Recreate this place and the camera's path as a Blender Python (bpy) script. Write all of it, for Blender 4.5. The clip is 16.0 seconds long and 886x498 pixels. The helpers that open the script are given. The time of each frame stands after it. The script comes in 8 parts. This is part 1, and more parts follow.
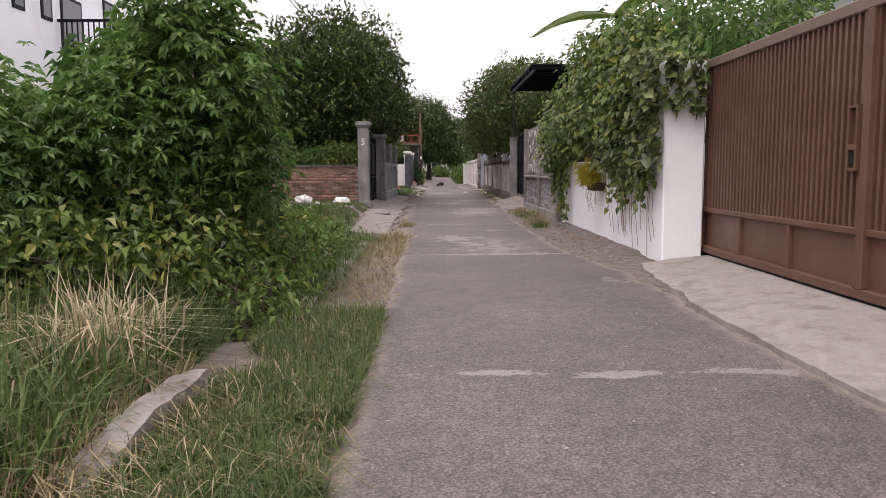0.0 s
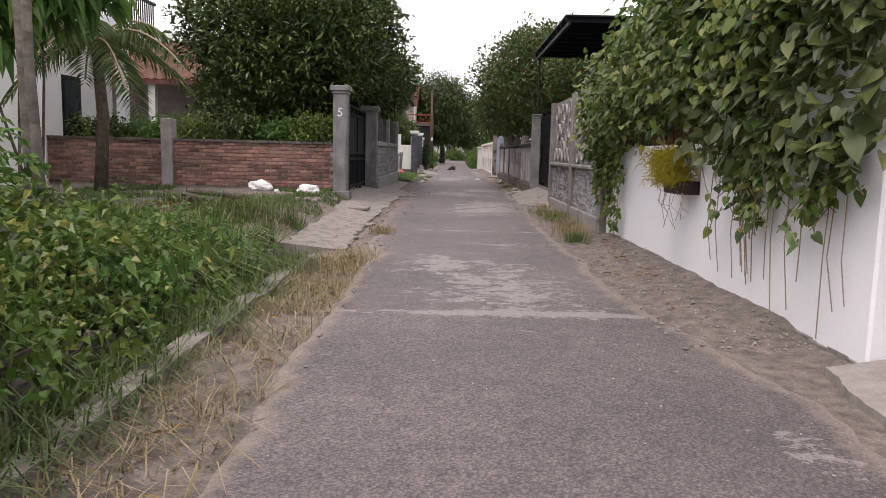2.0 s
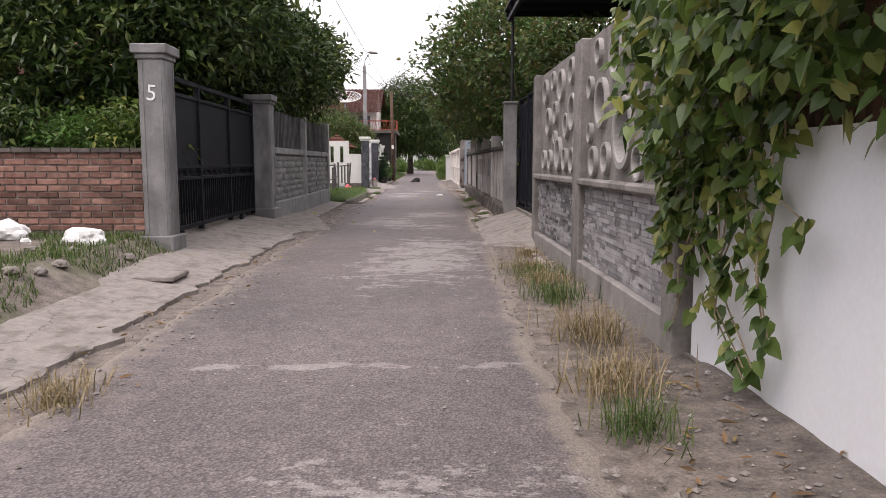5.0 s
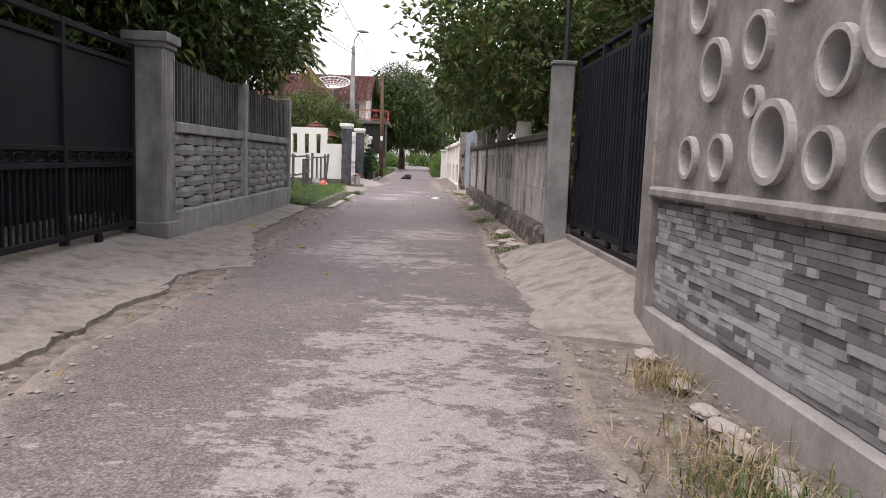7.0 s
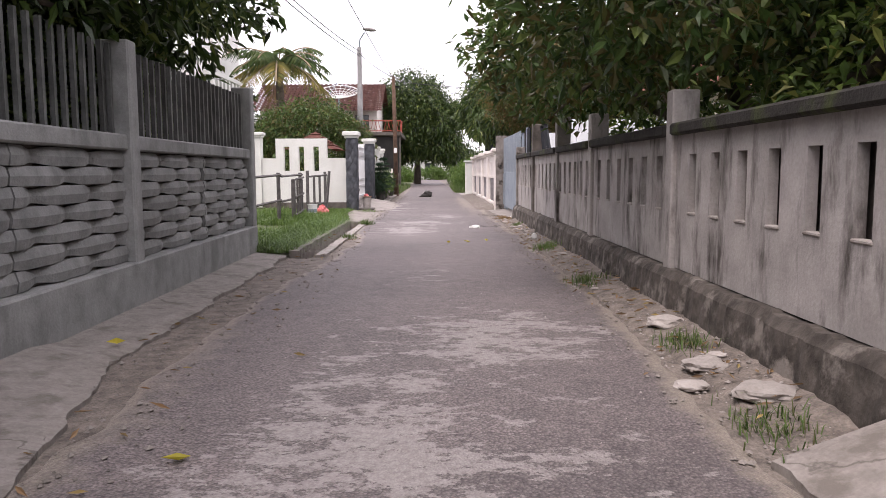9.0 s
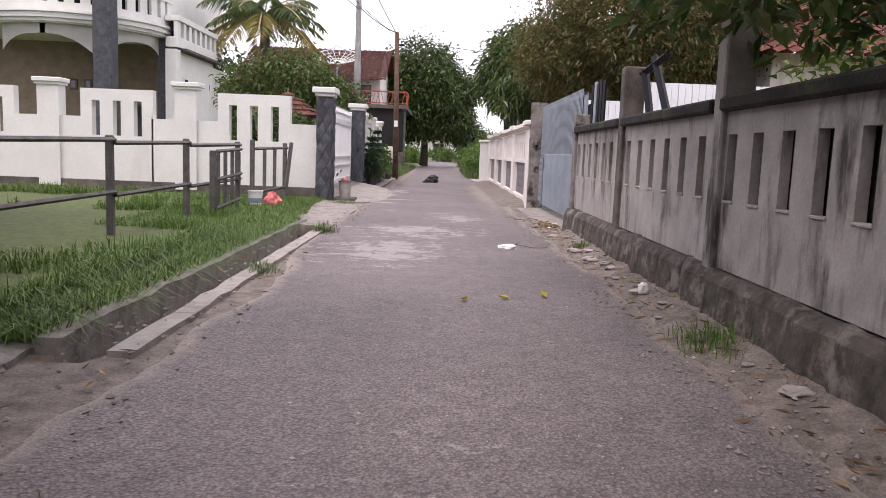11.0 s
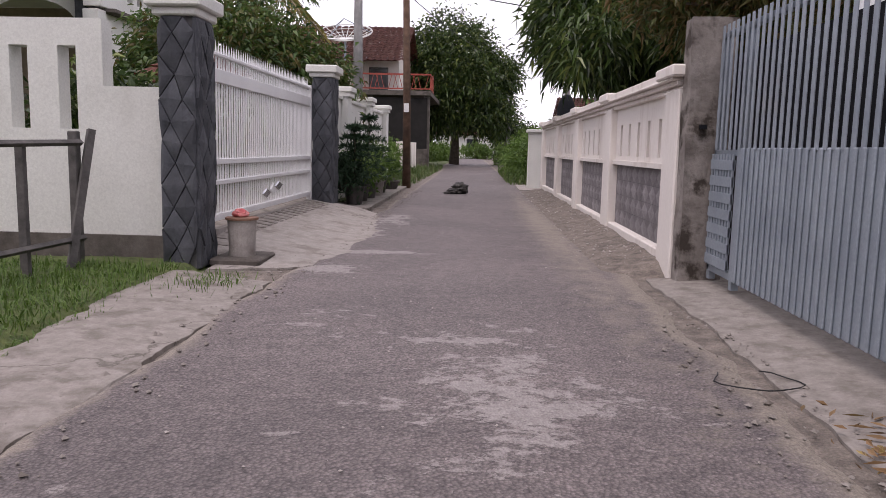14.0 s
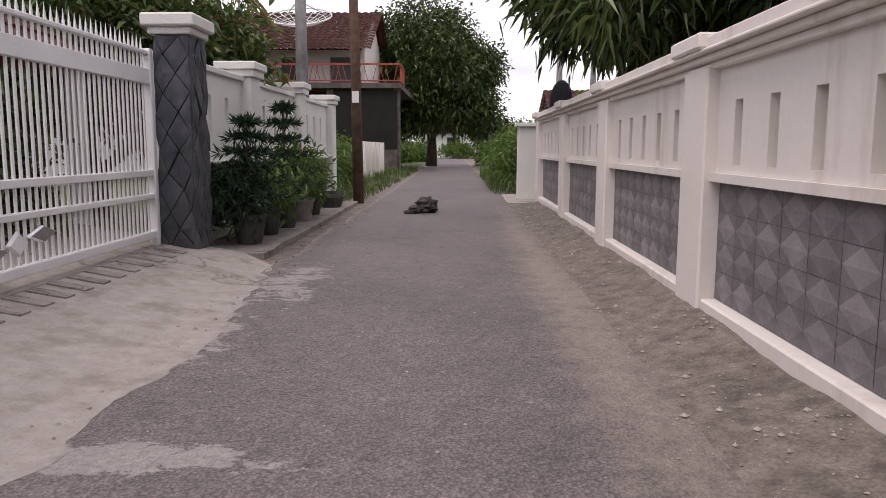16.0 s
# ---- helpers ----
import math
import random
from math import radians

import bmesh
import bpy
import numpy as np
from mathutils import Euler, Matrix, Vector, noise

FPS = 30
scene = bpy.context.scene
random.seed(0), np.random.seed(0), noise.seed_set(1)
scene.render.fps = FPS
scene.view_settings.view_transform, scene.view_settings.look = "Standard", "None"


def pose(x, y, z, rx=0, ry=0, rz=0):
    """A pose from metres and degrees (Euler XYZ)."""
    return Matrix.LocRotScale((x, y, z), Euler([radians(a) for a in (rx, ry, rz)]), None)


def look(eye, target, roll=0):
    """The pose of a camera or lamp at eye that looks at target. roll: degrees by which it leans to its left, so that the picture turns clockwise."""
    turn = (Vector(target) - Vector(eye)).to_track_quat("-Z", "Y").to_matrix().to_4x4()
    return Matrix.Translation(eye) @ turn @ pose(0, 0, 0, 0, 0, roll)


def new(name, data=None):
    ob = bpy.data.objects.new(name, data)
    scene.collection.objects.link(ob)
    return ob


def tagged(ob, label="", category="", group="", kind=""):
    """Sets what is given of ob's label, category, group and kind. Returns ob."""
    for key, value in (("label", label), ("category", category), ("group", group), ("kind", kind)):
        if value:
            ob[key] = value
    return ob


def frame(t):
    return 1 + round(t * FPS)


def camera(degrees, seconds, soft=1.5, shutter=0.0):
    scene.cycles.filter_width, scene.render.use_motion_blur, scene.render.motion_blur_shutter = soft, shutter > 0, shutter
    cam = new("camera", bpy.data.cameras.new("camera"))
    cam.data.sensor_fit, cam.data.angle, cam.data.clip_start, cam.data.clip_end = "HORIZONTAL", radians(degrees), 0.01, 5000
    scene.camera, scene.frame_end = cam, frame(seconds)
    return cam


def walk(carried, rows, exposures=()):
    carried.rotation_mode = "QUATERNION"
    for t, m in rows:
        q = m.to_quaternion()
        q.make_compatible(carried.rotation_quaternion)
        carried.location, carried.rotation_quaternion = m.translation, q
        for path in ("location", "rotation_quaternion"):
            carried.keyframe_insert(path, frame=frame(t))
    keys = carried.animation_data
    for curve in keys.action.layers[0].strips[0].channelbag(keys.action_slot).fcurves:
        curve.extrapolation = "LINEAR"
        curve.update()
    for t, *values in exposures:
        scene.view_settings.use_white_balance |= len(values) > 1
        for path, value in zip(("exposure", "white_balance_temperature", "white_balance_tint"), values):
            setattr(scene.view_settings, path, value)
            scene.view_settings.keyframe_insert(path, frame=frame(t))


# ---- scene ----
cam = camera(61.2, 16.0, 0.55)
METRES, EYE, TILT, LEAN, TURN = 38.0, 1.0, -0.7, 0.0, -0.6
ROWS = [
    (0.0, 0.0, 0.0, 0.0, -0.03, -5.3, 0.32),
    (0.5, 0.0017, 0.0308, 0.0006, -0.49, -4.89, -1.92),
    (1.0, 0.0034, 0.0586, 0.0008, 1.64, -5.92, -0.86),
    (1.5, 0.0053, 0.0838, 0.0009, 1.42, -6.85, -1.02),
    (2.0, 0.0076, 0.1106, 0.0012, 1.24, -6.59, -1.41),
    (2.5, 0.0106, 0.1359, 0.0021, 1.22, -5.67, -0.22),
    (3.0, 0.0145, 0.1615, 0.0023, 0.85, -5.89, -0.32),
    (3.5, 0.0185, 0.1867, 0.0022, 1.2, -6.14, -0.24),
    (4.0, 0.0226, 0.2124, 0.0028, -0.01, -5.31, 0.21),
    (6.5, 0.024, 0.3623, 0.0037, -0.87, -6.86, -0.4),
    (7.0, 0.0216, 0.3935, 0.0042, -1.12, -6.14, -2.15),
    (7.5, 0.0188, 0.4264, 0.0046, -0.69, -6.91, -2.21),
    (8.0, 0.0163, 0.4598, 0.0054, -0.81, -5.32, -1.46),
    (8.5, 0.014, 0.4947, 0.0059, -0.44, -4.14, -3.23),
    (9.0, 0.012, 0.5304, 0.0061, -0.07, -5.22, 0.27),
    (11.5, 0.0112, 0.7143, 0.0065, 0.64, -6.59, -2.5),
    (12.0, 0.0114, 0.7514, 0.0075, 1.68, -4.5, -1.02),
    (12.5, 0.0114, 0.789, 0.0077, 0.71, -4.87, -1.24),
    (13.0, 0.0111, 0.8234, 0.0082, 2.16, -5.53, -1.14),
    (13.5, 0.011, 0.8552, 0.0086, 2.84, -5.71, -1.19),
    (14.0, 0.011, 0.8843, 0.0088, 3.25, -6.92, -1.34),
    (14.5, 0.0111, 0.9118, 0.0093, 2.42, -7.64, -2.56),
    (15.0, 0.0111, 0.9387, 0.0099, 2.63, -7.87, -1.56),
    (15.5, 0.0119, 0.9668, 0.0107, 1.66, -6.62, -0.06),
    (16.0, 0.0139, 0.9979, 0.0114, 1.95, -6.98, -0.21),
]
walk(cam, [(t, pose(0, 0, EYE, TILT, LEAN, TURN) @ pose(METRES * x, METRES * y, METRES * z, 90 + pitch, roll, yaw)) for t, x, y, z, yaw, pitch, roll in ROWS],
     [(0.0, 0.3, 6750, 21), (1.0, 0.34, 6750, 20), (2.0, 0.38, 6700, 20), (3.5, 0.42, 6700, 20), (7.0, 0.8, 6600, 19), (9.0, 0.88, 6600, 22), (11.5, 0.56, 6500, 24), (12.5, 0.1, 6450, 24), (14.0, 0.1, 6500, 24), (14.5, 0.04, 6550, 23), (15.0, 0.2, 6600, 22), (15.5, 0.06, 6650, 22), (16.0, 0.06, 6650, 22)])

# ---- world, sun ----
world = bpy.data.worlds.new("sky")
scene.world = world
world.use_nodes = True
wn, wl = world.node_tree.nodes, world.node_tree.links
wn.clear()
w_out = wn.new("ShaderNodeOutputWorld")
w_bg = wn.new("ShaderNodeBackground")
w_sky = wn.new("ShaderNodeTexSky")
w_sky.sky_type = "NISHITA"
w_sky.sun_disc = False
SUN_EL, SUN_ROT = radians(64), radians(214)
w_sky.sun_elevation, w_sky.sun_rotation = SUN_EL, SUN_ROT
w_sky.dust_density, w_sky.air_density = 2.0, 1.0
w_co = wn.new("ShaderNodeTexCoord")
w_map = wn.new("ShaderNodeMapping")
w_map.inputs["Scale"].default_value = (1.6, 1.6, 4.5)
w_noise = wn.new("ShaderNodeTexNoise")
w_noise.inputs["Scale"].default_value, w_noise.inputs["Detail"].default_value = 1.5, 7
w_noise.inputs["Roughness"].default_value = 0.55
w_ramp = wn.new("ShaderNodeValToRGB")
w_ramp.color_ramp.elements[0].position, w_ramp.color_ramp.elements[1].position = 0.30, 0.50
w_ramp.color_ramp.elements[0].color = (0.30, 0.30, 0.30, 1)
w_shade = wn.new("ShaderNodeValToRGB")
w_shade.color_ramp.elements[0].position, w_shade.color_ramp.elements[1].position = 0.35, 0.75
w_shade.color_ramp.elements[0].color, w_shade.color_ramp.elements[1].color = (15.5, 15.4, 15.6, 1), (9.3, 9.9, 11.2, 1)
w_mix = wn.new("ShaderNodeMixRGB")
wl.new(w_co.outputs["Generated"], w_map.inputs["Vector"])
wl.new(w_map.outputs[0], w_noise.inputs["Vector"])
wl.new(w_noise.outputs["Fac"], w_ramp.inputs[0])
wl.new(w_noise.outputs["Fac"], w_shade.inputs[0])
wl.new(w_ramp.outputs[0], w_mix.inputs[0])
wl.new(w_sky.outputs[0], w_mix.inputs[1])
wl.new(w_shade.outputs[0], w_mix.inputs[2])
wl.new(w_mix.outputs[0], w_bg.inputs["Color"])
w_bg.inputs["Strength"].default_value = 0.09
wl.new(w_bg.outputs[0], w_out.inputs[0])

sun = new("sun", bpy.data.lights.new("sun", "SUN"))
sun.data.energy, sun.data.angle, sun.data.color = 1.75, radians(36), (1.0, 0.95, 0.88)
sun_dir = Vector((math.sin(SUN_ROT) * math.cos(SUN_EL), math.cos(SUN_ROT) * math.cos(SUN_EL), math.sin(SUN_EL)))
sun.matrix_world = look(sun_dir * 60, (0, 0, 0))

# ---- materials ----
rng = np.random.default_rng(7)


def node_mat(name):
    m = bpy.data.materials.new(name)
    m.use_nodes = True
    n, l = m.node_tree.nodes, m.node_tree.links
    return m, n, l, n["Principled BSDF"]


def mix_rgb(n, l, fac, a, b, mode="MIX"):
    x = n.new("ShaderNodeMixRGB")
    x.blend_type = mode
    for sock, v in zip(x.inputs, (fac, a, b)):
        if isinstance(v, (int, float)):
            sock.default_value = v
        elif isinstance(v, tuple):
            sock.default_value = (*v, 1)
        else:
            l.new(v, sock)
    return x.outputs[0]


def noise_tex(n, l, scale, detail=5, stretch=(1, 1, 1), rough=0.6):
    g = n.new("ShaderNodeNewGeometry")
    m = n.new("ShaderNodeMapping")
    m.inputs["Scale"].default_value = stretch
    t = n.new("ShaderNodeTexNoise")
    t.inputs["Scale"].default_value, t.inputs["Detail"].default_value, t.inputs["Roughness"].default_value = scale, detail, rough
    l.new(g.outputs["Position"], m.inputs[0])
    l.new(m.outputs[0], t.inputs["Vector"])
    return t.outputs["Fac"]


def ramp(n, l, src, lo, hi, a=(0, 0, 0), b=(1, 1, 1)):
    r = n.new("ShaderNodeValToRGB")
    r.color_ramp.elements[0].position, r.color_ramp.elements[1].position = lo, hi
    r.color_ramp.elements[0].color, r.color_ramp.elements[1].color = (*a, 1), (*b, 1)
    l.new(src, r.inputs[0])
    return r.outputs[0]


def add_bump(n, l, bsdf, src, strength, dist=0.01):
    b = n.new("ShaderNodeBump")
    b.inputs["Strength"].default_value, b.inputs["Distance"].default_value = strength, dist
    l.new(src, b.inputs["Height"])
    l.new(b.outputs[0], bsdf.inputs["Normal"])


def mk(name, a, b, scale=5, rough=0.85, bump=0.3, bscale=70, stain=None, sscale=1.3, lo=0.5, hi=0.75, stretch=(1, 1, 1),
       metal=0.0, piece=0.0, spec=0.3, crack=0.0, grain=0.35):
    """Two-scale procedural surface: grain from a to b, larger stains, relief, and a little change from piece to piece."""
    m, n, l, p = node_mat(name)
    col = mix_rgb(n, l, ramp(n, l, noise_tex(n, l, scale, 6), 0.32, 0.68), a, b)
    fine = noise_tex(n, l, bscale, 3)
    col = mix_rgb(n, l, grain, col, ramp(n, l, fine, 0.3, 0.7, (0.55, 0.55, 0.55), (1, 1, 1)), "MULTIPLY")
    if stain:
        col = mix_rgb(n, l, ramp(n, l, noise_tex(n, l, sscale, 7, stretch, 0.65), lo, hi), col, stain)
    if crack:
        gp = n.new("ShaderNodeNewGeometry")
        vo = n.new("ShaderNodeTexVoronoi")
        vo.feature = "DISTANCE_TO_EDGE"
        vo.inputs["Scale"].default_value = crack * 0.33
        wob = n.new("ShaderNodeMixRGB")
        wob.blend_type = "ADD"
        wob.inputs[0].default_value = 0.9
        tn = n.new("ShaderNodeTexNoise")
        tn.inputs["Scale"].default_value, tn.inputs["Detail"].default_value = 2.5, 6
        l.new(gp.outputs["Position"], tn.inputs["Vector"])
        l.new(gp.outputs["Position"], wob.inputs[1])
        l.new(tn.outputs["Color"], wob.inputs[2])
        l.new(wob.outputs[0], vo.inputs["Vector"])
        col = mix_rgb(n, l, ramp(n, l, vo.outputs["Distance"], 0.0, 0.0035, (0.75, 0.75, 0.75), (0, 0, 0)), col, (0.09, 0.078, 0.067))
    if piece:
        o = n.new("ShaderNodeObjectInfo")
        col = mix_rgb(n, l, 1.0, col, ramp(n, l, o.outputs["Random"], 0, 1, (1 - piece,) * 3, (1 + piece * 0.3,) * 3), "MULTIPLY")
        g = n.new("ShaderNodeNewGeometry")
        col = mix_rgb(n, l, 0.75, col, ramp(n, l, g.outputs["Random Per Island"], 0, 1, (1 - piece,) * 3, (1, 1, 1)), "MULTIPLY")
    l.new(col, p.inputs["Base Color"])
    p.inputs["Roughness"].default_value, p.inputs["Metallic"].default_value = rough, metal
    p.inputs["Specular IOR Level"].default_value = spec
    if bump:
        add_bump(n, l, p, fine, bump)
    return m


def mk_leaf(name, cols, rough=0.45, thin=0.25):
    """Leaves: colour changes from leaf to leaf, some light passes through."""
    m, n, l, p = node_mat(name)
    g = n.new("ShaderNodeNewGeometry")
    r = n.new("ShaderNodeValToRGB")
    e = r.color_ramp.elements
    while len(e) < len(cols):
        e.new(0.5)
    for i, c in enumerate(cols):
        e[i].position, e[i].color = i / max(1, len(cols) - 1), (*c, 1)
    l.new(g.outputs["Random Per Island"], r.inputs[0])
    col = mix_rgb(n, l, 0.6, r.outputs[0], ramp(n, l, noise_tex(n, l, 1.1, 3), 0.35, 0.65, (0.62, 0.66, 0.6), (1, 1, 1)), "MULTIPLY")
    l.new(col, p.inputs["Base Color"])
    p.inputs["Roughness"].default_value, p.inputs["Specular IOR Level"].default_value = rough, 0.4
    t = n.new("ShaderNodeBsdfTranslucent")
    l.new(col, t.inputs["Color"])
    mx = n.new("ShaderNodeMixShader")
    mx.inputs[0].default_value = thin
    l.new(p.outputs[0], mx.inputs[1])
    l.new(t.outputs[0], mx.inputs[2])
    l.new(mx.outputs[0], n["Material Output"].inputs[0])
    return m


def attr_fac(n, name):
    a = n.new("ShaderNodeAttribute")
    a.attribute_name = name
    return a.outputs["Fac"]


def math_node(n, l, op, a, b):
    x = n.new("ShaderNodeMath")
    x.operation = op
    for s, v in zip(x.inputs, (a, b)):
        if isinstance(v, (int, float)):
            s.default_value = v
        else:
            l.new(v, s)
    return x.outputs[0]


def asphalt_mat():
    m, n, l, p = node_mat("asphalt")
    g = n.new("ShaderNodeNewGeometry")
    v = n.new("ShaderNodeTexVoronoi")
    v.inputs["Scale"].default_value = 88
    l.new(g.outputs["Position"], v.inputs["Vector"])
    stone = mix_rgb(n, l, 0.45, ramp(n, l, v.outputs["Color"], 0.1, 0.95, (0.095, 0.083, 0.083), (0.31, 0.275, 0.268)), ramp(n, l, noise_tex(n, l, 60, 6, (1, 1, 1), 0.8), 0.38, 0.64, (0.075, 0.066, 0.066), (0.27, 0.238, 0.23)))
    gap = ramp(n, l, v.outputs["Distance"], 0.25, 0.85, (1.12, 1.12, 1.12), (0.42, 0.41, 0.415))
    col = mix_rgb(n, l, 0.85, stone, gap, "MULTIPLY")
    big = ramp(n, l, noise_tex(n, l, 0.55, 6), 0.3, 0.7, (0.62, 0.605, 0.61), (1.0, 0.965, 0.955))
    col = mix_rgb(n, l, 1.0, col, big, "MULTIPLY")
    blot = ramp(n, l, noise_tex(n, l, 7, 7, (1, 1, 1), 0.7), 0.34, 0.66, (0.80, 0.79, 0.79), (1.14, 1.12, 1.11))
    col = mix_rgb(n, l, 1.0, col, blot, "MULTIPLY")
    # worn, cement-coloured scabs with ragged rims and specks round them
    ragged = math_node(n, l, "MULTIPLY", noise_tex(n, l, 13, 9, (0.85, 1.3, 1), 0.75), 0.52)
    patch = math_node(n, l, "MULTIPLY", noise_tex(n, l, 3.0, 9, (0.9, 1.35, 1), 0.68), 0.66)
    broken = math_node(n, l, "ADD", math_node(n, l, "ADD", patch, ragged), math_node(n, l, "ADD", math_node(n, l, "MULTIPLY", noise_tex(n, l, 70, 4), 0.07), math_node(n, l, "MULTIPLY", attr_fac(n, "worn"), 0.20)))
    pale = ramp(n, l, noise_tex(n, l, 38, 5, (1, 1, 1), 0.75), 0.32, 0.68, (0.20, 0.18, 0.172), (0.40, 0.365, 0.345))
    wornf = ramp(n, l, broken, 0.785, 0.805)
    col = mix_rgb(n, l, math_node(n, l, "MULTIPLY", wornf, 0.68), col, pale)
    # sand along the sides
    sand = math_node(n, l, "ADD", noise_tex(n, l, 5.5, 10, (1, 1, 1), 0.75), math_node(n, l, "MULTIPLY", attr_fac(n, "dust"), 0.75))
    sandf = ramp(n, l, sand, 0.72, 1.15)
    dust = ramp(n, l, noise_tex(n, l, 70, 6, (1, 1, 1), 0.75), 0.35, 0.65, (0.15, 0.128, 0.104), (0.33, 0.286, 0.236))
    col = mix_rgb(n, l, math_node(n, l, "MULTIPLY", sandf, 0.85), col, dust)
    l.new(col, p.inputs["Base Color"])
    p.inputs["Roughness"].default_value = 0.72
    p.inputs["Specular IOR Level"].default_value = 0.5
    add_bump(n, l, p, v.outputs["Distance"], 0.5, 0.01)
    return m


def earth_mat():
    m, n, l, p = node_mat("earth")
    dirt = ramp(n, l, noise_tex(n, l, 9, 8), 0.3, 0.7, (0.10, 0.084, 0.072), (0.28, 0.24, 0.207))
    peb = ramp(n, l, noise_tex(n, l, 75, 3), 0.35, 0.7, (0.55, 0.55, 0.55), (1.15, 1.12, 1.1))
    dirt = mix_rgb(n, l, 0.8, dirt, peb, "MULTIPLY")
    green = ramp(n, l, noise_tex(n, l, 14, 6), 0.3, 0.7, (0.035, 0.055, 0.015), (0.10, 0.12, 0.035))
    f = math_node(n, l, "ADD", attr_fac(n, "green"), math_node(n, l, "MULTIPLY", noise_tex(n, l, 1.7, 6), 0.7))
    col = mix_rgb(n, l, ramp(n, l, f, 0.75, 1.1), dirt, green)
    l.new(col, p.inputs["Base Color"])
    p.inputs["Roughness"].default_value = 0.95
    add_bump(n, l, p, noise_tex(n, l, 40, 6), 0.7, 0.02)
    return m


M_ASPHALT, M_EARTH = asphalt_mat(), earth_mat()
M_SLAB = mk("driveway_concrete", (0.28, 0.252, 0.23), (0.36, 0.33, 0.304), 11, 0.9, 0.5, 70, (0.20, 0.177, 0.157), 4.0, 0.5, 0.66, crack=0.6)
M_SLABDARK = mk("old_concrete", (0.22, 0.197, 0.177), (0.305, 0.274, 0.25), 13, 0.92, 0.6, 55, (0.155, 0.136, 0.119), 5.5, 0.5, 0.64, crack=0.9)
M_WHITEWALL = mk("white_wall_paint", (0.86, 0.87, 0.885), (0.90, 0.91, 0.92), 2, 0.7, 0.06, 40, (0.66, 0.65, 0.64), 0.8, 0.55, 0.85, (1, 1, 0.4), grain=0.1)
M_RENDER = mk("grey_cement_render", (0.24, 0.225, 0.215), (0.36, 0.335, 0.315), 3.5, 0.9, 0.3, 60, (0.13, 0.115, 0.105), 1.6, 0.52, 0.75, (1, 1, 0.35))
M_RENDERPALE = mk("weathered_wall_render", (0.31, 0.287, 0.27), (0.45, 0.417, 0.395), 3.5, 0.9, 0.3, 50, (0.07, 0.061, 0.054), 2.4, 0.52, 0.68, (1.9, 1.9, 0.5))
# Dark plinth concrete; also stands in for shade in slots and notches.
M_PLINTH = mk("dark_plinth_and_recess_concrete", (0.07, 0.061, 0.054), (0.165, 0.144, 0.128), 5, 0.95, 0.5, 50, (0.055, 0.05, 0.042), 2.2, 0.5, 0.7)
M_FOOT = mk("blackened_foot", (0.04, 0.034, 0.029), (0.12, 0.104, 0.09), 9, 0.95, 0.9, 30, (0.20, 0.178, 0.158), 4.5, 0.54, 0.66)
M_POST = mk("grey_post_concrete", (0.165, 0.165, 0.163), (0.285, 0.28, 0.275), 4, 0.88, 0.3, 60, (0.11, 0.105, 0.10), 2.6, 0.47, 0.7, (1, 1, 0.3))
M_FENCE = mk("fence_concrete", (0.25, 0.255, 0.245), (0.38, 0.38, 0.368), 5, 0.88, 0.3, 60, (0.13, 0.13, 0.125), 2, 0.52, 0.75, (1, 1, 0.3), piece=0.12)
M_RELIEF = mk("moulded_concrete", (0.18, 0.185, 0.178), (0.31, 0.31, 0.30), 5, 0.88, 0.35, 60, (0.17, 0.17, 0.16), 2.4, 0.52, 0.72)
# Bar concrete: dark stains, and the tree's shade put into the colour.
M_BARS = mk("stained_shaded_bar_concrete", (0.10, 0.105, 0.10), (0.20, 0.20, 0.193), 6, 0.9, 0.4, 60, (0.055, 0.055, 0.05), 3, 0.46, 0.66, (1, 1, 0.25), piece=0.2)
M_PALMBARK = mk("grey_palm_bark", (0.10, 0.088, 0.075), (0.20, 0.176, 0.15), 9, 0.95, 0.7, 40, (0.06, 0.055, 0.045), 3, 0.5, 0.7, (1, 1, 3))
M_RING = mk("ring_concrete", (0.27, 0.26, 0.248), (0.42, 0.40, 0.382), 6, 0.9, 0.35, 50, (0.22, 0.205, 0.19), 2, 0.55, 0.75)
M_RINGWALL = mk("brownish_render", (0.175, 0.162, 0.15), (0.31, 0.287, 0.266), 5, 0.92, 0.4, 40, (0.12, 0.11, 0.10), 2.4, 0.48, 0.72, (1.2, 1.2, 0.5))
M_STRIP = mk("split_stone", (0.44, 0.43, 0.435), (0.62, 0.60, 0.595), 9, 0.85, 0.5, 60, piece=0.72)
M_GROUT = mk("stone_backing", (0.10, 0.10, 0.10), (0.16, 0.155, 0.155), 9)
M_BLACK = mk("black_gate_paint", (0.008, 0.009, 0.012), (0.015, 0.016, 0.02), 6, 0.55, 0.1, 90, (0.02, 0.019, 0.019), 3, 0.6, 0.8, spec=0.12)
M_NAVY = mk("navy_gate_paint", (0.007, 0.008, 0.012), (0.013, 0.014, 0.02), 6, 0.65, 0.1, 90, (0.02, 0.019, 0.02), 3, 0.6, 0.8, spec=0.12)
M_STUB = mk("scarred_mortar", (0.16, 0.14, 0.125), (0.34, 0.31, 0.285), 6, 0.95, 0.8, 30, (0.05, 0.04, 0.033), 3.0, 0.50, 0.60)
M_MOSS = mk("mossy_coping", (0.016, 0.015, 0.013), (0.042, 0.038, 0.034), 6, 0.95, 0.5, 50, (0.055, 0.07, 0.02), 2.4, 0.54, 0.68)
# Gate brown darkened for shade between slats; also the planter's own brown.
M_BROWNSHADE = mk("slat_shade_and_planter_brown", (0.035, 0.02, 0.015), (0.05, 0.028, 0.02), 3, 0.6, 0.05)
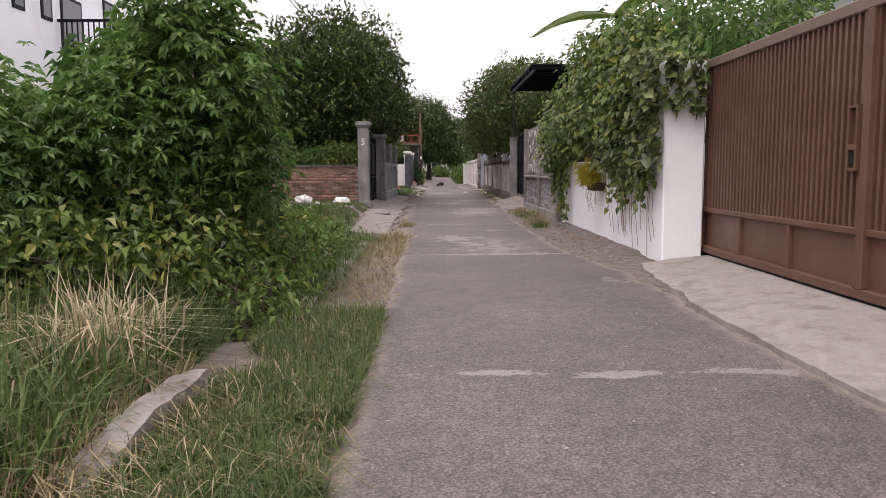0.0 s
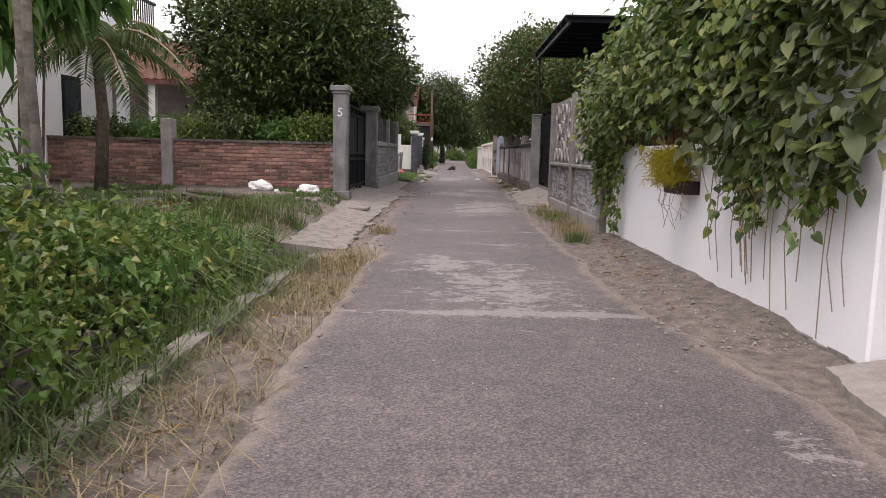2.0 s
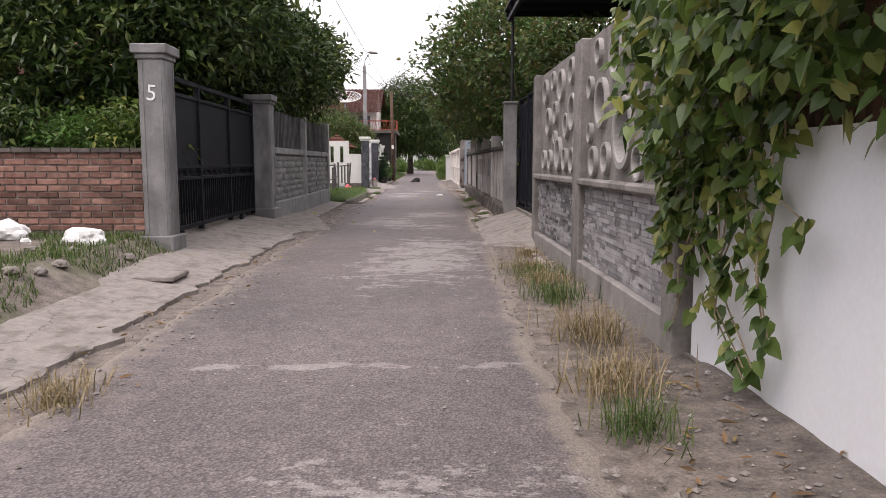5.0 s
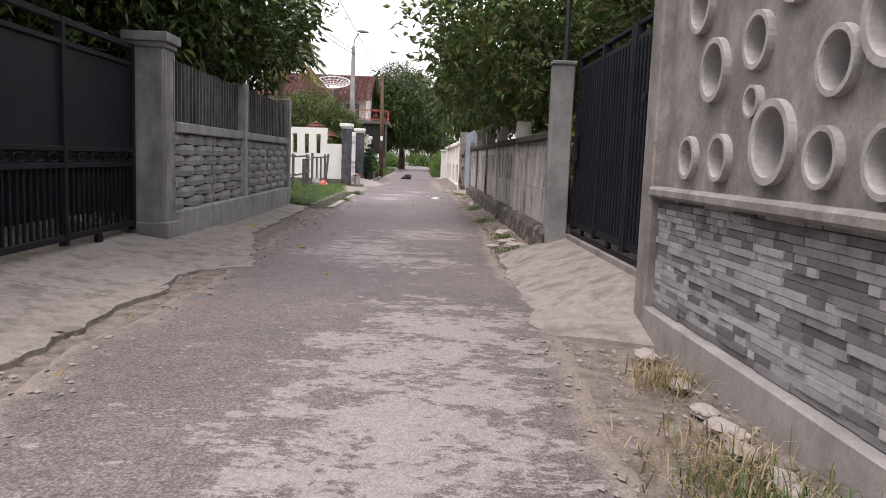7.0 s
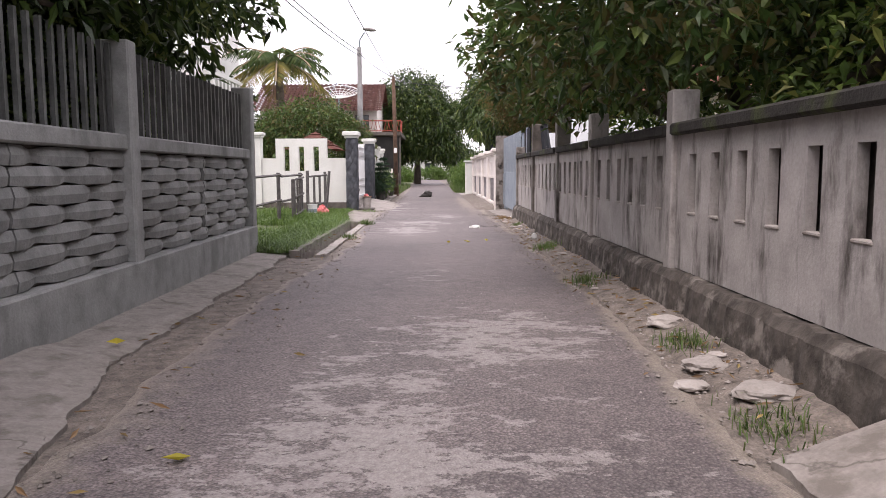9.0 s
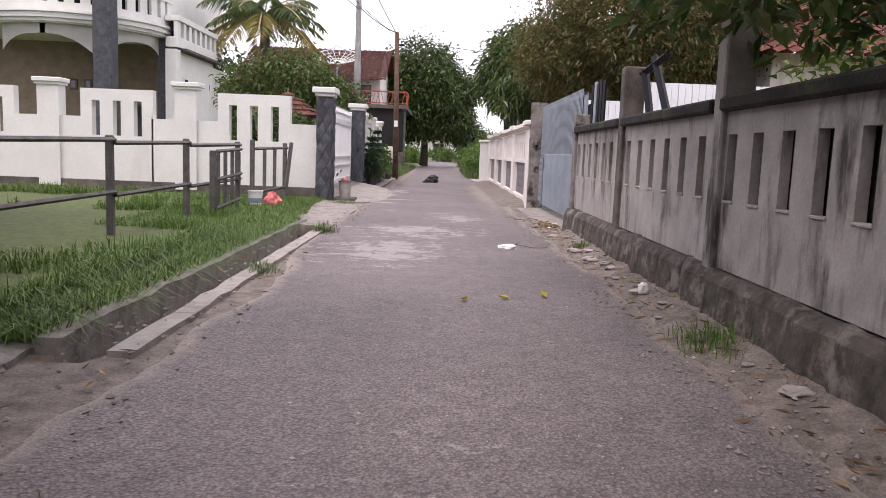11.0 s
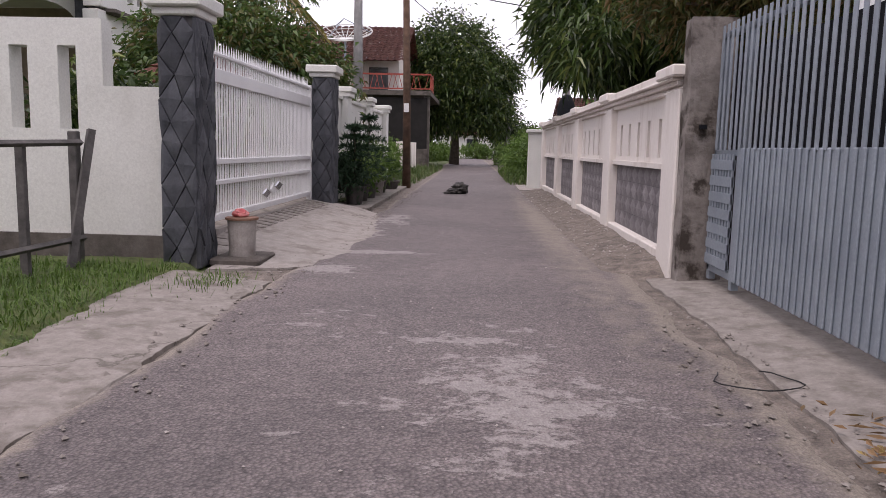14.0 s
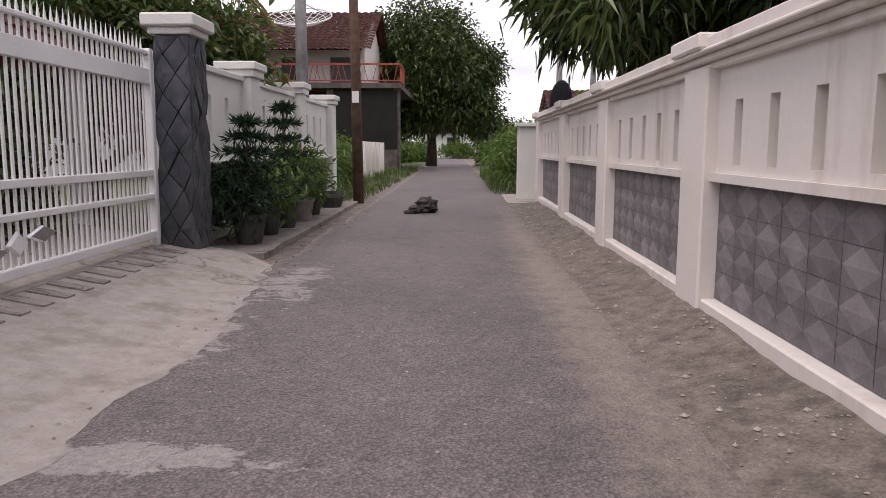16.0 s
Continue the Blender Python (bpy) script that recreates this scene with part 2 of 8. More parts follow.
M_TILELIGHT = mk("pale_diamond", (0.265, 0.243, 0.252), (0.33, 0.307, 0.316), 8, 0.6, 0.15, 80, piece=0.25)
M_BROWN = mk("brown_gate_paint", (0.125, 0.062, 0.042), (0.155, 0.082, 0.056), 3, 0.5, 0.08, 90, (0.19, 0.12, 0.09), 1.5, 0.6, 0.85)
M_TAUPE = mk("taupe_gate_paint", (0.17, 0.12, 0.09), (0.21, 0.15, 0.115), 3, 0.55, 0.1, 90)
M_BRICK = mk("red_brick", (0.25, 0.12, 0.09), (0.46, 0.27, 0.215), 14, 0.92, 0.8, 70, (0.11, 0.075, 0.062), 2.0, 0.5, 0.7, piece=0.6)
M_MORTAR = mk("brick_mortar", (0.23, 0.205, 0.185), (0.36, 0.325, 0.295), 9, 0.95, 0.5, 60)
M_CREAM = mk("cream_wall_paint", (0.70, 0.655, 0.61), (0.75, 0.70, 0.655), 1.2, 0.75, 0.06, 25, (0.43, 0.355, 0.30), 2.4, 0.54, 0.82, (1, 1, 0.16), grain=0.12)
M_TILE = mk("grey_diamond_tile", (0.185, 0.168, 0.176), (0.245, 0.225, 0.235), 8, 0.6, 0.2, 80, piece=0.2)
M_ZINC = mk("zinc_sheet", (0.26, 0.30, 0.345), (0.34, 0.385, 0.43), 3, 0.5, 0.1, 60, (0.27, 0.27, 0.27), 2, 0.6, 0.85, metal=0.25)
M_PLASTER = mk("off_white_wall_paint", (0.66, 0.66, 0.62), (0.73, 0.73, 0.69), 2, 0.75, 0.15, 60, (0.50, 0.49, 0.45), 1.0, 0.6, 0.85, (1, 1, 0.3))
M_STONE = mk("slate_cladding", (0.055, 0.06, 0.07), (0.12, 0.125, 0.14), 7, 0.7, 0.6, 40, piece=0.35)
M_WHITEMETAL = mk("white_gate_paint", (0.72, 0.72, 0.72), (0.80, 0.80, 0.80), 3, 0.4, 0.05, 90)
M_WOOD = mk("grey_timber", (0.075, 0.07, 0.068), (0.14, 0.13, 0.125), 10, 0.9, 0.5, 50, stretch=(1, 1, 0.1))
M_POLEWOOD = mk("brown_pole_timber", (0.075, 0.045, 0.03), (0.145, 0.09, 0.062), 8, 0.9, 0.5, 50, (0.06, 0.04, 0.03), 3, 0.5, 0.7)
M_BARK = mk("bark", (0.055, 0.045, 0.035), (0.14, 0.115, 0.09), 12, 0.95, 0.9, 30)
M_ROOFRED = mk("terracotta_tiles", (0.22, 0.085, 0.065), (0.34, 0.15, 0.115), 8, 0.8, 0.4, 40, (0.12, 0.06, 0.05), 2, 0.5, 0.75, piece=0.25)
M_ROOFDARK = mk("old_roof_tiles", (0.11, 0.045, 0.038), (0.22, 0.10, 0.08), 6, 0.85, 0.4, 30, (0.28, 0.20, 0.16), 1.6, 0.55, 0.75, piece=0.3)
M_RUST = mk("rusty_sheet", (0.19, 0.095, 0.06), (0.30, 0.18, 0.13), 3, 0.8, 0.2, 50, (0.16, 0.07, 0.045), 1.5, 0.5, 0.75)
# Near-black colour standing for the shade of an open ground floor.
M_DARKIN = mk("near_black_shade_wall", (0.012, 0.011, 0.0105), (0.022, 0.02, 0.019), 3)
M_GLASS = mk("window_glass", (0.03, 0.035, 0.04), (0.05, 0.055, 0.06), 2, 0.12, 0.0, 50, spec=0.6)
M_PLASTIC_W = mk("white_plastic", (0.72, 0.72, 0.70), (0.80, 0.80, 0.78), 4, 0.4, 0.05)
M_PLASTIC_R = mk("red_plastic", (0.52, 0.07, 0.075), (0.72, 0.30, 0.28), 14, 0.45, 0.2, 30)
M_CLAY = mk("dark_pot", (0.05, 0.045, 0.042), (0.10, 0.09, 0.085), 6, 0.8, 0.3)
M_CABLE = mk("black_cable", (0.015, 0.015, 0.016), (0.03, 0.03, 0.03), 5, 0.6, 0.0)
M_YARDWHITE = mk("whitewashed_sheet", (0.72, 0.73, 0.75), (0.80, 0.81, 0.83), 3, 0.7, 0.1, 60, (0.5, 0.5, 0.5), 1.5, 0.6, 0.85)
M_LUMP = mk("dark_brown_lump", (0.018, 0.016, 0.015), (0.055, 0.05, 0.046), 14, 0.6, 0.4, 40, (0.16, 0.15, 0.14), 7, 0.6, 0.7)
# Brown porch plaster, darkened in its colour for the porch's shade.
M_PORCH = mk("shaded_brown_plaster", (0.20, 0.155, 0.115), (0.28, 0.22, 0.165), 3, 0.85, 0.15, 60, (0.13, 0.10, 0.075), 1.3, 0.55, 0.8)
M_CHROME = mk("polished_steel", (0.45, 0.45, 0.46), (0.6, 0.6, 0.61), 5, 0.18, 0.02, 60, metal=1.0)
M_ORANGE = mk("red_rail_paint", (0.30, 0.055, 0.04), (0.40, 0.10, 0.07), 5, 0.55, 0.1)
M_PITCH = mk("pale_cement_mortar", (0.33, 0.30, 0.275), (0.46, 0.42, 0.39), 7, 0.9, 0.5, 60, (0.2, 0.17, 0.15), 3, 0.5, 0.7)
M_TWIG = mk("dry_stem", (0.22, 0.17, 0.11), (0.34, 0.27, 0.18), 9, 0.9, 0.3)
M_WHITENUM = mk("white_number_paint", (0.78, 0.78, 0.76), (0.84, 0.84, 0.82), 5, 0.6, 0.0)
L_MANGO = mk_leaf("mango_leaves", [(0.015, 0.03, 0.008), (0.034, 0.064, 0.015), (0.075, 0.12, 0.028), (0.038, 0.072, 0.017), (0.20, 0.24, 0.065)], 0.34, 0.22)
L_MIXED = mk_leaf("mixed_mango_leaves", [(0.025, 0.052, 0.014), (0.06, 0.115, 0.028), (0.10, 0.165, 0.042), (0.14, 0.105, 0.035), (0.05, 0.095, 0.024), (0.17, 0.22, 0.06)], 0.38, 0.3)
L_BROWN = mk_leaf("russet_mango_leaves", [(0.05, 0.08, 0.02), (0.12, 0.10, 0.032), (0.21, 0.125, 0.05), (0.07, 0.115, 0.03), (0.17, 0.14, 0.045), (0.10, 0.13, 0.035)], 0.45, 0.3)
L_LIGHT = mk_leaf("light_shrub_leaves", [(0.05, 0.11, 0.026), (0.09, 0.185, 0.04), (0.14, 0.26, 0.06), (0.07, 0.15, 0.034), (0.20, 0.30, 0.08)], 0.45, 0.4)
L_VINE = mk_leaf("vine_leaves", [(0.04, 0.075, 0.018), (0.10, 0.16, 0.034), (0.17, 0.24, 0.055), (0.065, 0.12, 0.026), (0.34, 0.34, 0.09)], 0.36, 0.32)
L_VINEBIG = mk_leaf("heart_leaves", [(0.07, 0.10, 0.03), (0.11, 0.145, 0.045), (0.05, 0.08, 0.025), (0.18, 0.20, 0.07), (0.13, 0.16, 0.05)], 0.4, 0.25)
L_YELLOW = mk_leaf("yellow_needles", [(0.38, 0.30, 0.02), (0.55, 0.45, 0.04), (0.30, 0.27, 0.03)], 0.6, 0.3)
L_WEED = mk_leaf("weed_leaves", [(0.06, 0.12, 0.02), (0.10, 0.18, 0.032), (0.15, 0.23, 0.05), (0.07, 0.13, 0.026)], 0.5, 0.3)
L_GRASS = mk_leaf("grass_blades", [(0.045, 0.085, 0.02), (0.075, 0.13, 0.03), (0.115, 0.17, 0.045), (0.16, 0.16, 0.07)], 0.6, 0.3)
L_DRY = mk_leaf("dry_grass_blades", [(0.34, 0.26, 0.15), (0.44, 0.36, 0.23), (0.26, 0.19, 0.10), (0.18, 0.17, 0.07)], 0.8, 0.25)
L_STRAW = mk_leaf("straw", [(0.50, 0.42, 0.27), (0.60, 0.52, 0.36), (0.40, 0.32, 0.19)], 0.8, 0.25)
L_DEAD = mk_leaf("fallen_leaves", [(0.20, 0.11, 0.05), (0.30, 0.19, 0.10), (0.13, 0.08, 0.045), (0.38, 0.28, 0.10)], 0.8, 0.1)
L_PALM = mk_leaf("palm_leaves", [(0.04, 0.08, 0.02), (0.075, 0.125, 0.033), (0.13, 0.16, 0.05)], 0.5, 0.25)
L_OLDPALM = mk_leaf("old_palm_leaves", [(0.30, 0.24, 0.05), (0.22, 0.17, 0.06), (0.14, 0.16, 0.05), (0.36, 0.30, 0.08)], 0.6, 0.25)
L_PINE = mk_leaf("araucaria_needles", [(0.012, 0.035, 0.016), (0.02, 0.05, 0.022), (0.03, 0.07, 0.03)], 0.6, 0.15)

# ---- building helpers ----
OFF = {}


def thing(name, base, label, category, group="", kind=""):
    ob = new(name)
    ob.location = base
    ob.empty_display_size = 0.1
    OFF[ob] = Vector(base)
    return tagged(ob, label, category, group, kind)


def link_mesh(name, me, mat, parent, label=""):
    me.materials.append(mat)
    ob = new(name, me)
    ob.parent = parent
    OFF[ob] = OFF[parent]
    if label:
        ob["label"] = label
    return ob


def part(name, bm, mat, parent, label="", bev=0.0, smooth=False):
    """Links a bmesh in world metres as one mesh under a thing or a part."""
    if bev:
        bmesh.ops.bevel(bm, geom=bm.edges[:], offset=bev, segments=1, affect="EDGES", clamp_overlap=True)
    bmesh.ops.translate(bm, verts=bm.verts[:], vec=-OFF[parent])
    me = bpy.data.meshes.new(name)
    bm.to_mesh(me)
    bm.free()
    if smooth:
        me.shade_smooth()
    return link_mesh(name, me, mat, parent, label)


def part_np(name, v, f, mat, parent, label="", kind="", smooth=False):
    me = bpy.data.meshes.new(name)
    me.from_pydata((np.asarray(v) - np.array(OFF[parent])).tolist(), [], f if isinstance(f, list) else f.tolist())
    if smooth:
        me.shade_smooth()
    ob = link_mesh(name, me, mat, parent, label)
    if kind:
        ob["kind"] = kind
    return ob


def solid(name, bm, mat, label, category, group="", kind="", bev=0.0, base=None, smooth=False):
    """A thing that is one mesh, with its origin at its base."""
    if bev:
        bmesh.ops.bevel(bm, geom=bm.edges[:], offset=bev, segments=1, affect="EDGES", clamp_overlap=True)
    co = [v.co for v in bm.verts]
    if base is None:
        base = Vector((sum(c.x for c in co) / len(co), sum(c.y for c in co) / len(co), min(c.z for c in co)))
    bmesh.ops.translate(bm, verts=bm.verts[:], vec=-Vector(base))
    me = bpy.data.meshes.new(name)
    bm.to_mesh(me)
    bm.free()
    if smooth:
        me.shade_smooth()
    me.materials.append(mat)
    ob = new(name, me)
    ob.location = base
    OFF[ob] = Vector(base)
    return tagged(ob, label, category, group, kind)


def bx(bm, x0, x1, y0, y1, z0, z1):
    v = [bm.verts.new(c) for c in ((x0, y0, z0), (x1, y0, z0), (x1, y1, z0), (x0, y1, z0), (x0, y0, z1), (x1, y0, z1), (x1, y1, z1), (x0, y1, z1))]
    for q in ((0, 3, 2, 1), (4, 5, 6, 7), (0, 1, 5, 4), (1, 2, 6, 5), (2, 3, 7, 6), (3, 0, 4, 7)):
        bm.faces.new([v[i] for i in q])
    return bm


def box(*a):
    return bx(bmesh.new(), *a)


def tube(bm, pts, radii, seg=8, cap=True):
    pts = [Vector(p) for p in pts]
    rings = []
    for i, p in enumerate(pts):
        d = (pts[min(i + 1, len(pts) - 1)] - pts[max(i - 1, 0)]).normalized()
        s = d.cross(Vector((0, 1, 0)) if abs(d.y) < 0.9 else Vector((1, 0, 0))).normalized()
        u = d.cross(s)
        r = radii[i] if isinstance(radii, (list, tuple)) else radii
        rings.append([bm.verts.new(p + r * (math.cos(k * 2 * math.pi / seg) * s + math.sin(k * 2 * math.pi / seg) * u)) for k in range(seg)])
    for a, b in zip(rings, rings[1:]):
        for k in range(seg):
            bm.faces.new((a[k], a[(k + 1) % seg], b[(k + 1) % seg], b[k]))
    if cap:
        bm.faces.new(rings[0][::-1])
        bm.faces.new(rings[-1])
    return bm


def lathe(bm, cx, cy, prof, seg=20):
    """prof: (radius, z) from the bottom up; the ends are closed."""
    rings = [[bm.verts.new((cx + r * math.cos(k * 2 * math.pi / seg), cy + r * math.sin(k * 2 * math.pi / seg), z)) for k in range(seg)] for r, z in prof]
    for a, b in zip(rings, rings[1:]):
        for k in range(seg):
            bm.faces.new((a[k], a[(k + 1) % seg], b[(k + 1) % seg], b[k]))
    bm.faces.new(rings[0][::-1])
    bm.faces.new(rings[-1])
    return bm


def jag(a, b, step, amp, seed):
    """Points from a to b with an uneven line."""
    step = min(step, 0.05)
    n = max(2, int((Vector(b) - Vector(a)).length / step))
    d = (Vector(b) - Vector(a)).normalized()
    s = Vector((-d.y, d.x))
    return [Vector(a).lerp(Vector(b), i / n) + s * amp * (0.9 * noise.noise((i * step * 1.7, seed, 0)) + 0.5 * noise.noise((i * step * 5, seed, 3)) + 0.18 * noise.noise((i * step * 13, seed, 6))) for i in range(n)]


def slab_mesh(outline, z0, zfun):
    """A slab with the given outline (x, y), whose top follows zfun."""
    bm = bmesh.new()
    top = [bm.verts.new((p[0], p[1], zfun(p[0], p[1]))) for p in outline]
    bot = [bm.verts.new((p[0], p[1], z0)) for p in outline]
    n = len(outline)
    for i in range(n):
        bm.faces.new((bot[i], bot[(i + 1) % n], top[(i + 1) % n], top[i]))
    f = bm.faces.new(top)
    bm.faces.new(bot[::-1])
    bmesh.ops.triangulate(bm, faces=[f])
    bmesh.ops.recalc_face_normals(bm, faces=bm.faces[:])
    return bm


def cast_slab(outline, z0, zfun, cell=0.3, rim=0.012):
    """A cast slab: fine top sheet that dips a little at its worn rim, with sides down to z0."""
    bm = bmesh.new()
    vs = [bm.verts.new((p[0], p[1], 0.0)) for p in outline]
    bm.faces.new(vs)
    bm.normal_update()
    for k in (0, 1):
        lo, hi = min(p[k] for p in outline), max(p[k] for p in outline)
        q = lo + cell
        while q < hi:
            co, no = [0.0, 0.0, 0.0], [0.0, 0.0, 0.0]
            co[k], no[k] = q, 1.0
            bmesh.ops.bisect_plane(bm, geom=bm.verts[:] + bm.edges[:] + bm.faces[:], plane_co=co, plane_no=no)
            q += cell
    bmesh.ops.triangulate(bm, faces=bm.faces[:])
    if sum(f.normal.z for f in bm.faces) < 0:
        bmesh.ops.reverse_faces(bm, faces=bm.faces[:])
    rimv = {v for v in bm.verts if v.is_boundary}
    for v in bm.verts:
        x, y = v.co.x, v.co.y
        v.co.z = zfun(x, y) + 0.0035 * noise.noise((x * 1.2, y * 1.2, 4)) - (rim if v in rimv else 0.0)
    edges = [e for e in bm.edges if e.is_boundary]
    ret = bmesh.ops.extrude_edge_only(bm, edges=edges)
    for v in ret["geom"]:
        if isinstance(v, bmesh.types.BMVert):
            v.co.z = z0
    bmesh.ops.recalc_face_normals(bm, faces=bm.faces[:])
    return bm


def unit(a):
    return a / np.maximum(np.linalg.norm(a, axis=1, keepdims=True), 1e-9)


def leaf_set(P, D, L, W, droop=0.15, fold=0.12, wide=0.42):
    """Folded leaves: base points P, directions D, lengths L, widths W."""
    n = len(P)
    D = unit(D)
    R = rng.normal(size=(n, 3)) * 0.6 + np.array([0, 0, 1.0])
    S = unit(np.cross(D, R))
    N = np.cross(S, D)
    L, W = np.broadcast_to(L, n)[:, None], np.broadcast_to(W, n)[:, None]
    down = np.array([0, 0, -1.0])
    mid = P + D * L * wide + down * droop * L * 0.2 - N * W * fold
    v = np.stack([P, P + D * L * wide + S * W / 2 + N * W * fold, mid, P + D * L * wide - S * W / 2 + N * W * fold, P + D * L + down * droop * L], 1).reshape(-1, 3)
    b = (np.arange(n) * 5)[:, None, None]
    f = (np.array([[0, 2, 1], [0, 3, 2], [1, 2, 4], [2, 3, 4]])[None] + b).reshape(-1, 3)
    return v, f


def heart_set(P, D, L, W, droop=0.2):
    """Heart-shaped leaves with a folded midrib."""
    n = len(P)
    D = unit(D)
    S = unit(np.cross(D, rng.normal(size=(n, 3)) * 0.5 + np.array([-0.6, -0.2, 0.8])))
    N = np.cross(S, D)
    L, W = np.broadcast_to(L, n)[:, None], np.broadcast_to(W, n)[:, None]
    down = np.array([0, 0, -1.0])

    def at(u, s, h=0.0):
        return P + D * L * u + S * W * s + N * W * h + down * droop * L * u * u
    v = np.stack([at(0.08, 0), at(-0.10, 0.28, 0.05), at(0.15, 0.5, 0.1), at(0.5, 0.42, 0.09), at(0.8, 0.18, 0.04), at(1.0, 0), at(0.8, -0.18, 0.04), at(0.5, -0.42, 0.09), at(0.15, -0.5, 0.1), at(-0.10, -0.28, 0.05), at(0.5, 0)], 1).reshape(-1, 3)
    b = (np.arange(n) * 11)[:, None, None]
    f = (np.array([[0, 2, 1], [0, 10, 2], [10, 3, 2], [10, 4, 3], [10, 5, 4], [10, 6, 5], [10, 7, 6], [10, 8, 7], [0, 8, 10], [0, 9, 8]])[None] + b).reshape(-1, 3)
    return v, f


def palmate(C, A, k, L, W, droop=0.5):
    """Fingered leaves: k leaflets spread round each centre."""
    n = len(C)
    up = unit(A * 0.6 + rng.normal(size=(n, 3)) * 0.35 + np.array([0, 0, 0.9]))
    s = unit(np.cross(up, rng.normal(size=(n, 3))))
    t = np.cross(up, s)
    sets = []
    for j in range(k):
        a = j * 2 * math.pi / k + rng.random(n)[:, None] * 0.3
        sets.append(leaf_set(C, s * np.cos(a) + t * np.sin(a) - up * 0.12, L * (0.75 + 0.5 * rng.random(n)), W, droop, 0.1, 0.5))
    return join_sets(sets)


def join_sets(sets):
    vs, fs, k = [], [], 0
    for v, f in sets:
        vs.append(v)
        fs.append(f + k)
        k += len(v)
    return np.concatenate(vs), np.concatenate(fs)


def crown_points(blobs, n):
    """Clump centres in uneven ellipsoids, thicker towards their skin."""
    vol = np.array([b[3] * b[4] * b[5] for b in blobs]) ** 0.8
    out, away = [], []
    for b, w in zip(blobs, vol / vol.sum()):
        k = max(3, int(n * w))
        d = unit(rng.normal(size=(k, 3)))
        lump = np.array([noise.noise(Vector(q) * 2.2 + Vector(b[:3])) + 0.7 * noise.noise(Vector(q) * 5 + Vector(b[:3])) for q in d])
        r = (0.45 + 0.55 * rng.random(k) ** 0.45) * (1 + 0.30 * lump)
        out.append(np.array(b[:3]) + d * r[:, None] * np.array(b[3:6]))
        away.append(d)
    return np.concatenate(out), np.concatenate(away)


def rosettes(C, A, per, L, W, spread=0.9, droop=0.35, up=0.15, scatter=0.12):
    n = len(C)
    P = np.repeat(C, per, 0) + rng.normal(size=(n * per, 3)) * scatter
    D = np.repeat(A, per, 0) * 0.7 + rng.normal(size=(n * per, 3)) * spread + np.array([0, 0, up])
    k = n * per
    return leaf_set(P, D, L * (0.7 + 0.6 * rng.random(k)), W * (0.7 + 0.6 * rng.random(k)), droop)


def tree(name, base, blobs, clumps, per, leaf, mat, label, trunk_r=0.16, fork=0.35, category="tree", lean=(0, 0), droop=0.4, up=0.1, scatter=0.14):
    t = thing(name, base, label, category)
    b = Vector(base)
    top = max(q[2] for q in blobs)
    fk = Vector((b.x + lean[0], b.y + lean[1], b.z + fork * (top - b.z)))
    bm = tube(bmesh.new(), [b, b.lerp(fk, 0.5) + Vector((0.04, -0.03, 0)), fk], [trunk_r * 1.25, trunk_r, trunk_r * 0.85], 9)
    part("trunk", bm, M_BARK, t, smooth=True)
    for q in blobs:
        bm = bmesh.new()
        c = Vector(q[:3])
        mid = fk.lerp(c, 0.5) + Vector((0, 0, -0.1 * (c - fk).length))
        tube(bm, [fk - Vector((0, 0, 0.1)), mid, c], [trunk_r * 0.7, trunk_r * 0.4, trunk_r * 0.15], 6)
        for k in range(4):
            d = Vector(unit(rng.normal(size=(1, 3)))[0])
            tube(bm, [mid.lerp(c, 0.5), mid.lerp(c, 0.5) + Vector((d.x * q[3], d.y * q[4], d.z * q[5])) * 0.75], [trunk_r * 0.28, trunk_r * 0.08], 5)
        part("limb", bm, M_BARK, t, smooth=True)
    C, A = crown_points(blobs, clumps)
    v, f = rosettes(C, A, per, leaf[0], leaf[1], 0.8, droop, up, scatter)
    part_np("crown", v, f, mat, t)
    return t


def blades(P, H, W, lean=0.35, bend=0.5):
    """Bent grass blades from points on the ground."""
    n = len(P)
    a = rng.random(n) * 2 * math.pi
    d = np.stack([np.cos(a), np.sin(a), np.zeros(n)], 1)
    s = np.stack([-np.sin(a), np.cos(a), np.zeros(n)], 1)
    H, W = np.broadcast_to(H, n)[:, None], np.broadcast_to(W, n)[:, None]
    k = (lean * rng.random(n))[:, None]
    z = np.array([0, 0, 1.0])
    m = P + z * H * 0.55 + d * H * k * 0.6
    tip = P + z * H * (1 - bend * k) + d * H * k * (1 + bend)
    v = np.stack([P - s * W / 2, P + s * W / 2, m + s * W * 0.4, m - s * W * 0.4, tip], 1).reshape(-1, 3)
    b = (np.arange(n) * 5)[:, None, None]
    f = (np.array([[0, 1, 2], [0, 2, 3], [3, 2, 4]])[None] + b).reshape(-1, 3)
    return v, f


def ground_z(x, y):
    """Height of the earth, with the drains cut into it."""
    z = -0.014 + 0.012 * noise.noise((x * 1.3, y * 1.3, 0))
    if x < -1.32:
        rise = min(1, max(0, (y - 10.5) / 2.5)) * (1.0 if y < 18.2 else 0.2) * min(1, max(0, (-1.32 - x) / 0.5))
        if y < 29:
            z += 0.27 * rise
        else:
            z += 0.06
    if y < 11.4 and x < -1.3:
        z += 0.04 * noise.noise((x * 2, y * 2, 4))
    if 4.6 < y < 12.2 and -1.40 < x < -0.98:
        z = -0.40
    if 28.9 < y < 34.9 and -0.93 < x < -0.72:
        z = -0.32
    if x > 2.3:
        z += 0.03
    return z


